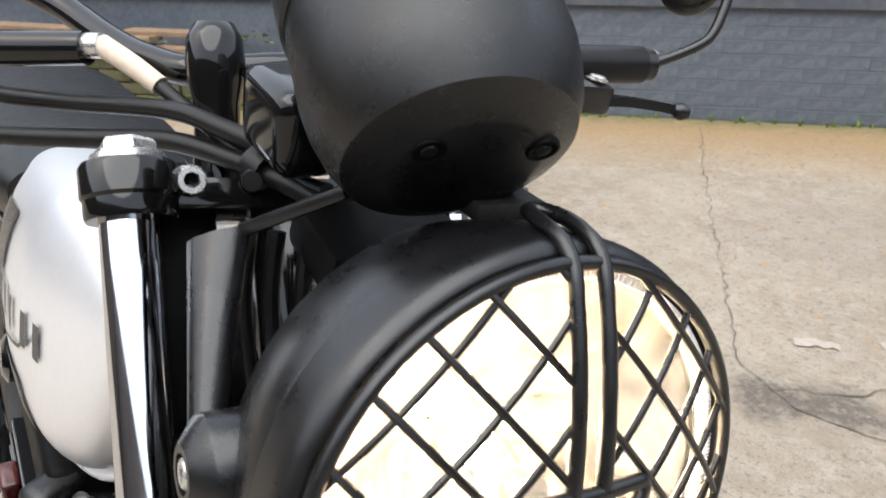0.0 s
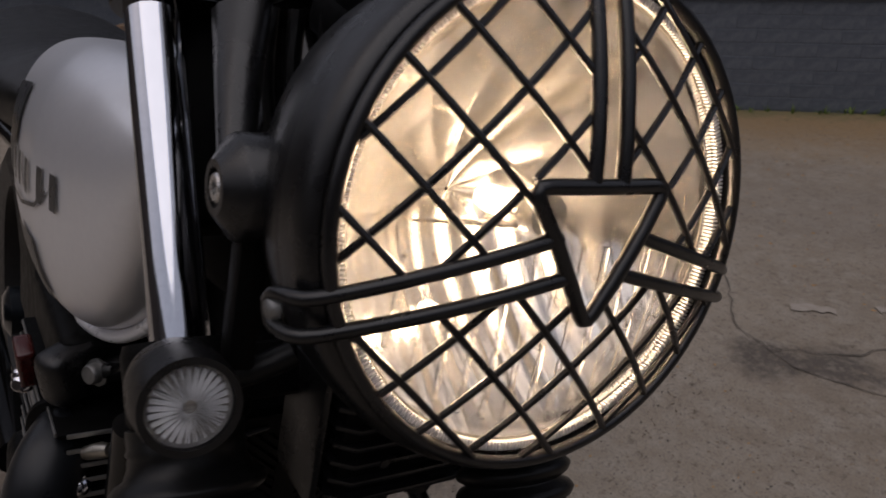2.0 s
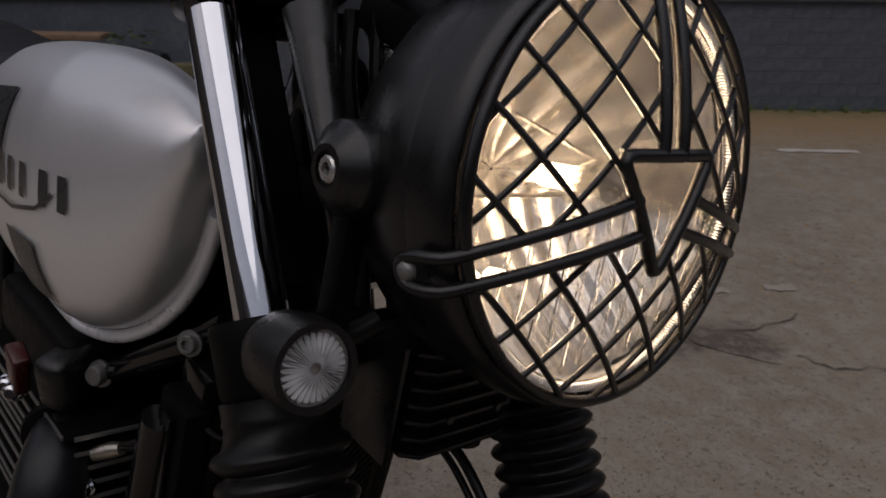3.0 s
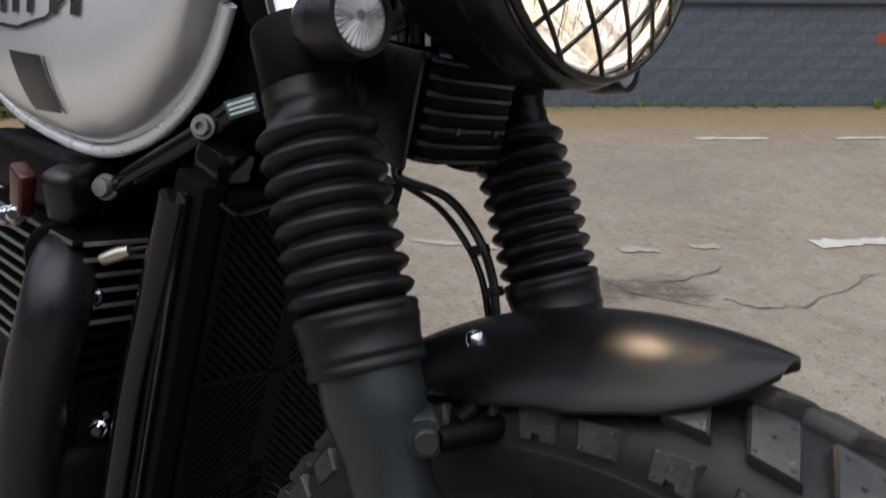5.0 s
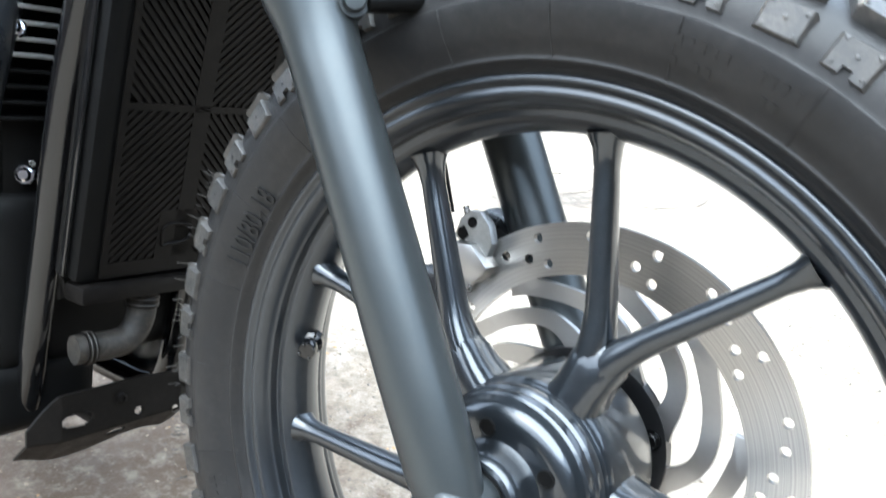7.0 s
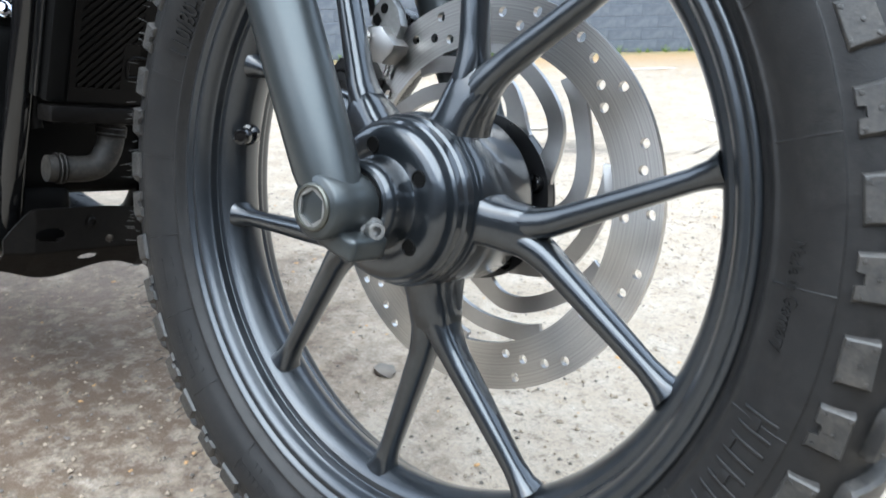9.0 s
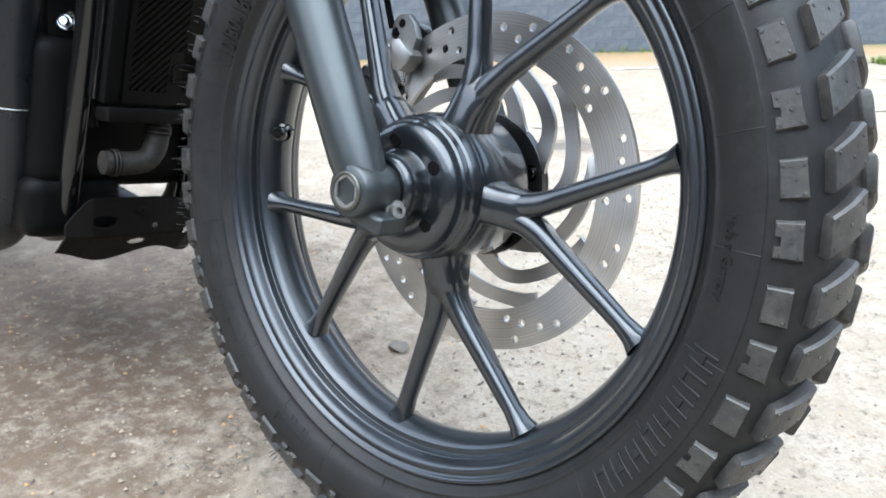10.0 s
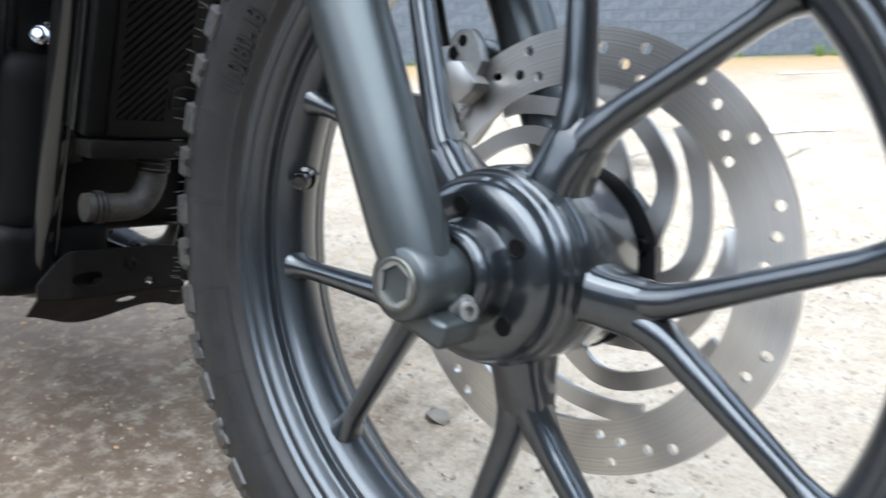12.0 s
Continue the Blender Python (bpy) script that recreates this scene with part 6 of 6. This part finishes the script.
def build_engine():
    # cylinder head and barrel with bright-edged fins
    barrel = part("cylinder_block", block((0.19, 0.19, 0.20), Matrix.Translation((-0.575, 0, 0.51)), 0.01), ENGINE, bike, "black cylinder block with polished fin edges")
    for k in range(10):
        z = 0.605 - 0.0128 * k
        w = 0.108 + 0.002 * math.sin(k)
        fin = part("cooling_fin", block((0.225, 2 * w - 0.004, 0.0032), Matrix.Translation((-0.575, 0, z)), 0.0008), ENGINE, barrel)
        part("fin_edge", block((0.217, 0.0016, 0.0036), Matrix.Translation((-0.575, -w + 0.0012, z)), 0.0005), ALLOY, fin, "polished fin edge")
        if k > 5:
            continue
        part("fin_edge", block((0.0016, 0.20, 0.0036), Matrix.Translation((-0.4620, 0, z)), 0.0005), ALLOY, fin)
    head = part("cylinder_head", block((0.18, 0.20, 0.055), Matrix.Translation((-0.585, 0, 0.640)), 0.014, segments=3), ENGINE, bike, "black cylinder head cover")
    part("plug_cap", block((0.021, 0.012, 0.040), frame_of((-0.534, -0.119, 0.634), (0.42, -0.12, 1), (1, 0, 0)), 0.004, taper=1.15, segments=3), AMBER, head, "dark red spark plug cap")
    part("coil_cover", block((0.06, 0.03, 0.045), frame_of((-0.505, -0.085, 0.640), (0.1, -0.2, 1)), 0.012, segments=3), TEXTURED, head, "black plug lead cover")
    for i, p in enumerate(((-0.575, -0.115, 0.604), (-0.4674, -0.0885, 0.5611), (-0.545, -0.118, 0.612), (-0.479, -0.075, 0.4405))):
        part("engine_bolt", lathe([(0.0088, 0), (0.0088, 0.004), (0.0075, 0.0055), (0.0062, 0.0055), (0.0062, 0.010), (0.004, 0.012), (0, 0.012)], frame_of(p, (0.75, -0.6, 0.15)), 12), CHROME, barrel, "chrome domed nut", angle=25)
    part("crankcase", block((0.34, 0.23, 0.17), Matrix.Translation((-0.64, 0, 0.345)), 0.03, segments=4), ENGINE, bike, "black engine crankcase")
    part("clutch_cover", lathe([(0.0, 0.03), (0.07, 0.028), (0.09, 0.018), (0.1, 0.0), (0.1, -0.01)], frame_of((-0.66, -0.115, 0.31), (0, -1, 0)), 48, caps=False), ENGINE, bike, "black round engine cover", angle=50)
    part("oil_pipe", tube([(-0.535, -0.065, 0.465), (-0.505, -0.072, 0.459), (-0.477, -0.070, 0.450)], 0.0024, 8), STEEL, bike, "thin bright pipe")
    part("coolant_pipe", tube([(-0.43, -0.02, 0.522), (-0.47, -0.035, 0.520), (-0.58, -0.06, 0.512)], 0.021, 20), RUBBER, bike, "thick black coolant hose")
    part("wiring_loom", tube([(-0.42, -0.02, 0.40), (-0.46, -0.05, 0.43), (-0.475, -0.06, 0.39), (-0.47, -0.05, 0.33)], 0.007, 10), RUBBER, bike, "black wiring loom")
    part("lambda_sensor", tube([(-0.4550, -0.088, 0.594), (-0.4440, -0.080, 0.6010), (-0.436, -0.0755, 0.605)], [0.0052, 0.0062, 0.0048], 12, smooth=0), ZINC, bike, "brass-coloured exhaust sensor")
    part("sensor_lead", tube([(-0.437, -0.0757, 0.6048), (-0.405, -0.062, 0.617), (-0.375, -0.05, 0.63)], 0.0022, 8), RUBBER, bike, "thin black sensor lead")


build_engine()


def build_exhaust(s):
    y = -0.098 * (1 if s < 0 else -1)
    line = [(-0.545, y * 0.70, 0.578), (-0.512, y * 0.90, 0.583), (-0.480, y * 1.10, 0.575), (-0.470, y * 1.21, 0.545), (-0.481, y * 1.27, 0.49), (-0.497, y * 1.28, 0.42), (-0.511, y * 1.24, 0.34), (-0.526, y * 1.19, 0.27), (-0.55, y * 1.12, 0.215), (-0.64, y * 1.1, 0.19), (-0.85, y * 1.3, 0.21), (-1.2, y * 1.5, 0.25)]
    pipe = part("exhaust_header", tube(line, 0.0262, 26, smooth=5), HEADER, bike, "satin black exhaust header pipe")
    part("exhaust_flange", lathe([(0.0262, 0), (0.0310, 0.001), (0.0320, 0.006), (0.0300, 0.009), (0.0262, 0.010)], frame_of((-0.512, y * 0.93, 0.5835), (0.8, -0.6 if s < 0 else 0.6, -0.1)), 32), ENGINE, pipe, "black exhaust flange ring")
    part("weld_ring", lathe([(0.0262, -0.0010), (0.0270, 0), (0.0262, 0.0010)], frame_of((-0.5095, y * 1.243, 0.348), (0.12, 0, 1)), 32), ALLOY, pipe, "grey weld ring")


build_exhaust(-1)
build_exhaust(1)


def build_skid_plate():
    """A pressed plate across the front of the engine, with oval cut-outs, curling back under it."""
    holes = ((-0.060, 0.232, 0.0145, 0.0075), (0.0, 0.224, 0.0045, 0.004), (0.040, 0.215, 0.0045, 0.004), (-0.018, 0.205, 0.010, 0.004))
    ny, nz = 100, 44
    bm = bmesh.new()
    grid = {}

    def place(i, j, back):
        y = -0.10 + 0.17 * i / ny
        top = 0.256 - 0.10 * max(0, y) - 0.9 * max(0, -0.075 - y) ** 1.3 * 4
        foot = 0.187 + 0.007 * math.sin(y * 55 + 1.0)
        z = foot + (top + 0.002 - foot) * j / nz
        x = -0.418 - 0.9 * max(0, 0.215 - z) ** 1.0 * 1.2 - 0.4 * max(0, abs(y + 0.015) - 0.06)
        return Vector((x - back, y, z))

    def vert(i, j, back):
        if (i, j, back) not in grid:
            grid[i, j, back] = bm.verts.new(place(i, j, back))
        return grid[i, j, back]

    def gone(i, j):
        if not (0 <= i < ny and 0 <= j < nz):
            return True
        p = (place(i, j, 0) + place(i + 1, j + 1, 0)) / 2
        return any(((p.y - y) / a) ** 2 + ((p.z - z) / b) ** 2 < 1 for y, z, a, b in holes)
    for i in range(ny):
        for j in range(nz):
            if gone(i, j):
                continue
            for back in (0, 0.003):
                bm.faces.new((vert(i, j, back), vert(i + 1, j, back), vert(i + 1, j + 1, back), vert(i, j + 1, back)))
            for di, dj, p, q in ((-1, 0, (i, j), (i, j + 1)), (1, 0, (i + 1, j), (i + 1, j + 1)), (0, -1, (i, j), (i + 1, j)), (0, 1, (i, j + 1), (i + 1, j + 1))):
                if gone(i + di, j + dj):
                    bm.faces.new((vert(*p, 0), vert(*q, 0), vert(*q, 0.003), vert(*p, 0.003)))
    plate = part("skid_plate", bm, GUARD_DIRTY, bike, "black steel engine guard plate with oval cut-outs", angle=50)
    part("belly_pan", block((0.34, 0.022, 0.010), Matrix.Translation((-0.60, -0.02, 0.212)), 0.005), GUARD_DIRTY, plate)
    for y in (-0.02, 0.05):
        part("plate_bolt", bolt_mesh(frame_of((-0.417, y, 0.243), (1, 0, 0)), 0.005, 0.003), GUARD_DIRTY, plate)


build_skid_plate()
part("sump", block((0.30, 0.11, 0.07), Matrix.Translation((-0.62, -0.065, 0.240)), 0.02, segments=3), ENGINE, bike, "black engine sump")
part("side_stand", tube([(-0.58, 0.075, 0.212), (-0.575, 0.150, 0.190), (-0.585, 0.180, 0.13), (-0.62, 0.24, 0.052)], 0.010, 12), GLOSS, bike, "black side stand")

# ---- rear wheel, partly hidden ----
rear = part("rear_wheel", lathe([(0.315, 0.0), (0.305, 0.045), (0.27, 0.06), (0.225, 0.05), (0.215, 0.0), (0.225, -0.05), (0.27, -0.06), (0.305, -0.045)], Matrix.Translation((-1.41, 0, 0.318)) @ Matrix.Rotation(radians(90), 4, "X"), 72, close=True), TYRE, bike, "black rear tyre")
rear_hub = part("rear_hub", lathe([(0.03, -0.07), (0.045, -0.06), (0.045, 0.06), (0.03, 0.07)], Matrix.Translation((-1.41, 0, 0.318)) @ Matrix.Rotation(radians(90), 4, "X"), 32), WHEEL, rear)
for k in range(5):
    a = k * math.tau / 5
    d = Vector((math.cos(a), 0, math.sin(a)))
    part("rear_spoke", tube([Vector((-1.41, 0, 0.318)) + d * 0.03, Vector((-1.41, 0, 0.318)) + d * 0.222], 0.014, 10, smooth=0), WHEEL, rear)
part("swing_arm", tube([(-0.85, -0.1, 0.36), (-1.1, -0.1, 0.34), (-1.41, -0.1, 0.318)], 0.022, 14), GLOSS, bike, "gloss black swing arm")
part("swing_arm", tube([(-0.85, 0.1, 0.36), (-1.1, 0.1, 0.34), (-1.41, 0.1, 0.318)], 0.022, 14), GLOSS, bike, "gloss black swing arm")
part("side_panel", block((0.20, 0.012, 0.16), frame_of((-0.83, -0.08, 0.60), (0.05, 0, 1), (1, 0, 0)), 0.006), ENGINE, bike, "matt black side panel")

# ---- added walls, unseen, behind the camera and at both ends, to darken reflections ----
FAR_PAINT = surface("dark_unseen_wall_paint", (0.10, 0.078, 0.065), 0.85, second=(0.06, 0.052, 0.048), grain=9, bump=0.5, bump_scale=60)
AXES = Matrix((WALL_U, WALL_N, Vector((0, 0, 1)))).transposed().to_4x4()
for name, u, n, size in (("unseen_wall_front", 0.0, -6.5, (26, 0.4, 3.8)), ("unseen_wall_end", 9.0, 0.0, (0.4, 12.6, 3.6)), ("unseen_wall_end", -9.0, 0.0, (0.4, 12.6, 3.6))):
    closing = part(name, block(size, Matrix.Translation(WALL_U * u + WALL_N * n + Vector((0, 0, size[2] / 2 - 0.1))) @ AXES, 0.02), FAR_PAINT, None, "added unseen dark wall that dims reflections")
    tagged(closing, category="wall", kind="structure")

# ---- wall foot: weeds, moss, an old kerb ----
random.seed(21)


def yard(x, y, up=0.0):
    return Vector((x, y, ground_z(x, y) + up))


def wall_foot(u, out):
    p = wall_place(u, 0, out)
    return yard(p.x, p.y)


def grass_tuft(bm, base, size, blades, spread):
    for _ in range(blades):
        a, r = random.uniform(0, math.tau), random.uniform(0, spread)
        foot = base + Vector((math.cos(a) * r, math.sin(a) * r, 0))
        h, lean = size * random.uniform(0.5, 1.1), random.uniform(0.1, 0.7) * size
        d = Vector((math.cos(a), math.sin(a), 0))
        side = Vector((-d.y, d.x, 0)) * random.uniform(0.0015, 0.004)
        mid, tip = foot + d * lean * 0.3 + Vector((0, 0, h * 0.65)), foot + d * lean + Vector((0, 0, h))
        v = [bm.verts.new(p) for p in (foot - side, foot + side, mid + side * 0.8, mid - side * 0.8, tip)]
        bm.faces.new((v[0], v[1], v[2], v[3]))
        bm.faces.new((v[3], v[2], v[4]))


def leaf_clump(bm, base, size, n):
    for _ in range(n):
        a, h = random.uniform(0, math.tau), random.uniform(0.1, 1) * size
        c = base + Vector((math.cos(a), math.sin(a), 0)) * random.uniform(0, size * 0.8) + Vector((0, 0, h))
        m = Matrix.Translation(c) @ Matrix.Rotation(a, 4, "Z") @ Matrix.Rotation(random.uniform(-0.9, 0.5), 4, "Y")
        w = size * random.uniform(0.16, 0.32)
        v = [bm.verts.new(m @ Vector(p)) for p in ((-w, 0, 0), (0, -w * 0.6, w * 0.15), (w, 0, -w * 0.1), (0, w * 0.6, w * 0.15))]
        bm.faces.new(v)


bm = bmesh.new()
for k in range(110):
    u = random.uniform(-0.6, 3.5)
    if random.random() < 0.55:
        leaf_clump(bm, wall_foot(u, random.uniform(0.01, 0.07)), random.uniform(0.012, 0.032), 9)
    else:
        grass_tuft(bm, wall_foot(u, random.uniform(0.01, 0.06)), random.uniform(0.02, 0.06), 9, 0.02)
for k in range(26):
    grass_tuft(bm, wall_foot(random.uniform(2.85, 3.4), random.uniform(0.02, 0.16)), random.uniform(0.05, 0.11), 16, 0.04)
a, b = Vector((-0.67, 4.64)), Vector((-0.25, 4.15))
for k in range(60):
    p = a.lerp(b, random.uniform(0, 1.6)) + Vector((random.uniform(-0.03, 0.03), random.uniform(-0.03, 0.03)))
    grass_tuft(bm, yard(p.x, p.y), random.uniform(0.02, 0.055), 14, 0.03)
weeds = part("wall_weeds", bm, LEAF, None, "low green weeds along the foot of the wall", angle=180)
tagged(weeds, category="weeds", kind="stuff")
bm = bmesh.new()
for k in range(60):
    leaf_clump(bm, wall_foot(random.uniform(-4.6, -2.1), random.uniform(0.1, 0.55)) + Vector((0, 0, random.choice((0, 0, 0.2, 0.36)))), random.uniform(0.05, 0.12), 16)
for k in range(40):
    grass_tuft(bm, wall_foot(random.uniform(-4.6, -2.0), random.uniform(0.4, 0.75)), random.uniform(0.06, 0.16), 14, 0.06)
bank = part("bank_plants", bm, LEAF, None, "scrubby green plants on the old brick edge", angle=180)
tagged(bank, category="plants", kind="stuff")

# an old mossy brick edge with timber on it
edge = tagged(new("brick_edge"), "low mossy old brick edge before the wall", "edging")
edge.matrix_world = Matrix.Translation(wall_foot(-3.3, 0.3))
old = finish(block((0.215, 0.11, 0.068), Matrix(), 0.006))
old.materials.append(MOSSY)
turn = Matrix((WALL_U, WALL_N, Vector((0, 0, 1)))).transposed().to_4x4()
for row in range(4):
    for k in range(13):
        off = 0.11 if row % 2 else 0
        shared("brick", old, edge, turn @ pose(-1.4 + k * 0.226 + off + random.uniform(-0.006, 0.006), random.uniform(-0.008, 0.008), 0.034 + row * 0.076, random.uniform(-1, 1), random.uniform(-1, 1), random.uniform(-2, 2)))
for k, (u, out, z, w, tilt) in enumerate(((-2.9, 0.34, 0.36, 0.9, 3), (-3.4, 0.3, 0.40, 1.2, -4), (-2.7, 0.25, 0.44, 0.7, 1), (-3.8, 0.36, 0.47, 1.0, 5))):
    p = wall_place(u, z - 0.03, out)
    plank = part("timber_plank", block((w, 0.14, 0.032), Matrix.Translation(p) @ turn @ pose(0, 0, 0, 2, tilt * 0.4, tilt), 0.004), TIMBER, None, "weathered brown timber plank on the brick edge")
    tagged(plank, category="plank", group="planks on the brick edge")

# ---- yard marks: worn paint, cracks, grit ----


def ribbon(bm, a, b, w, lift, n=14, rag=0.3):
    a, b = Vector(a), Vector(b)
    d = (b - a).normalized()
    s = Vector((-d.y, d.x))
    rows = []
    for i in range(n + 1):
        p = a.lerp(b, i / n)
        l, r = w * (0.5 + random.uniform(-rag, rag * 0.3)), w * (0.5 + random.uniform(-rag, rag * 0.3))
        rows.append((bm.verts.new(yard(p.x + s.x * l, p.y + s.y * l, lift)), bm.verts.new(yard(p.x - s.x * r, p.y - s.y * r, lift))))
    for (p, q), (r, t) in zip(rows, rows[1:]):
        bm.faces.new((p, r, t, q))


def paint_line(points, w, paint=ROAD_PAINT, name="road_marking"):
    for a, b in points:
        bm = bmesh.new()
        ribbon(bm, a, b, w, 0.0045, max(6, int((Vector(b) - Vector(a)).length / 0.03)))
        tagged(part(name, bm, paint, None, "worn white paint line on the concrete", angle=180), category="marking", kind="structure")


paint_line([((-1.76, 3.57), (-1.49, 3.84)), ((-1.24, 4.095), (-1.02, 4.35))], 0.07)
paint_line([((-0.66, 2.22), (-0.50, 2.42))], 0.085)
paint_line([((-1.578, 1.363), (-1.337, 1.50)), ((-1.06, 1.745), (-0.975, 1.82)), ((-0.92, 1.92), (-0.865, 1.99)), ((-0.94, 4.42), (-0.62, 4.68)), ((-0.30, 2.62), (-0.12, 2.84))], 0.05, FADED_PAINT)
paint_line([((-0.45, 3.79), (-0.34, 3.71)), ((-0.30, 3.65), (-0.21, 3.59))], 0.06)


def crack(points, w):
    bm = bmesh.new()
    line = []
    for a, b in zip(points, points[1:]):
        a, b = Vector(a), Vector(b)
        n = max(4, int((b - a).length / 0.035))
        side = Vector((-(b - a).y, (b - a).x)).normalized()
        line += [a.lerp(b, i / n) + side * random.uniform(-0.012, 0.012) for i in range(n)]
    line.append(Vector(points[-1]))
    rows = []
    for i, p in enumerate(line):
        d = (line[min(i + 1, len(line) - 1)] - line[max(i - 1, 0)]).normalized()
        s = Vector((-d.y, d.x)) * w * random.uniform(0.15, 0.6)
        rows.append((bm.verts.new(yard(p.x + s.x, p.y + s.y, 0.0042)), bm.verts.new(yard(p.x - s.x, p.y - s.y, 0.0042))))
    for (p, q), (r, t) in zip(rows, rows[1:]):
        bm.faces.new((p, r, t, q))
    tagged(part("crack", bm, CRACK, None, "thin dark crack in the concrete", angle=180), category="crack", kind="structure")


crack(((-2.97, 3.52), (-2.145, 2.63), (-1.37, 1.846), (-1.08, 1.54)), 0.0045)
crack(((-0.45, 2.06), (-0.452, 1.90), (-0.495, 1.70), (-0.57, 1.602), (-0.66, 1.60)), 0.007)
crack(((-0.767, 1.823), (-0.80, 1.66), (-0.93, 1.49)), 0.006)
crack(((-0.2, 2.5), (-0.36, 2.2), (-0.465, 2.03)), 0.005)
crack(((-1.08, 1.54), (-0.93, 1.48), (-0.82, 1.475), (-0.66, 1.53)), 0.005)
crack(((0.3, 1.1), (0.9, 1.6), (1.6, 1.9)), 0.005)


def chip_mesh(size, seed):
    random.seed(seed)
    bm = bmesh.new()
    bmesh.ops.create_icosphere(bm, subdivisions=1, radius=1)
    for v in bm.verts:
        v.co = Vector((v.co.x * size * random.uniform(0.7, 1.2), v.co.y * size * random.uniform(0.6, 1.0), v.co.z * size * 0.45 * random.uniform(0.7, 1.1)))
    return bm


def scatter(name, n, area, lo, hi, material, label, flat=0.45, seed=1):
    """Loose bits strewn over a patch of the yard, joined as one."""
    random.seed(seed)
    (x0, x1), (y0, y1) = area
    verts, faces = [], []
    base = [(1, 0, 0), (0.3, 0.9, 0), (-0.8, 0.6, 0), (-0.9, -0.5, 0), (0.2, -0.95, 0), (0.1, 0.1, 1)]
    for _ in range(n):
        x, y = random.uniform(x0, x1), random.uniform(y0, y1)
        s = lo + (hi - lo) * random.random() ** 2.4
        m = Matrix.Translation(yard(x, y, 0.001)) @ Matrix.Rotation(random.uniform(0, math.tau), 4, "Z")
        k = len(verts)
        for px, py, pz in base:
            verts.append(m @ Vector((px * s * random.uniform(0.7, 1.2), py * s * random.uniform(0.5, 1.0), pz * s * flat * 1.6)))
        faces += [(k + i, k + (i + 1) % 5, k + 5) for i in range(5)]
    me = bpy.data.meshes.new("mesh")
    me.from_pydata(verts, [], faces)
    me.materials.append(material)
    return tagged(new(name, me), label, "grit", kind="stuff")


DRY_LEAF = surface("dry_leaf", (0.42, 0.24, 0.09), 0.75, second=(0.3, 0.18, 0.08), grain=60)
DARK_GRIT = surface("dark_grit", (0.09, 0.08, 0.07), 0.85, second=(0.15, 0.13, 0.11), grain=60)
scatter("grit", 12000, ((-1.1, 1.3), (-0.55, 1.3)), 0.0007, 0.0042, GRIT, "pale loose grit strewn over the concrete", seed=3)
scatter("dark_grit", 9000, ((-1.1, 1.3), (-0.55, 1.3)), 0.0007, 0.0036, DARK_GRIT, "dark loose grit strewn over the concrete", seed=5)
scatter("leaf_litter", 800, ((-1.1, 1.2), (-0.55, 1.6)), 0.0015, 0.0055, DRY_LEAF, "small dry ochre leaf scraps on the concrete", 0.2, seed=7)
scatter("wall_litter", 900, ((-3.5, -0.6), (1.9, 5.0)), 0.003, 0.011, DRY_LEAF, "dry leaf litter towards the wall", 0.2, seed=9)
scatter("yard_gravel", 1800, ((-2.5, 0.4), (0.9, 3.6)), 0.001, 0.006, GRIT, "pale gravel scattered over the yard", seed=11)
stone = part("stone", chip_mesh(0.019, 5), DARK_GRIT, None, "small dark stone lying on the concrete", angle=60)
tagged(stone, category="stone")
stone.location = yard(-0.287, 0.244, 0.004)

# ---- brick courses of the yard wall ----
course = finish(block((0.2225, 0.03, 0.0725), Matrix(), 0.0025, segments=1))
course.materials.append(WALL_PAINT)
bare = course.copy()
bare.materials.clear()
bare.materials.append(BARE_BRICK)
random.seed(31)
for row in range(8):
    z = WALL_FOOT + 0.043 + row * 0.0765
    for k in range(22):
        u = -1.25 + k * 0.2265 + (0.113 if row % 2 else 0)
        me = bare if abs(u - 2.95) < 0.115 and abs(z - 0.36) < 0.04 else course
        shared("brick", me, wall, wall_turn(u, z, -0.0213 + random.uniform(-0.0006, 0.0008)) @ pose(0, 0, 0, random.uniform(-0.4, 0.4), random.uniform(-0.4, 0.4), random.uniform(-0.3, 0.3)))
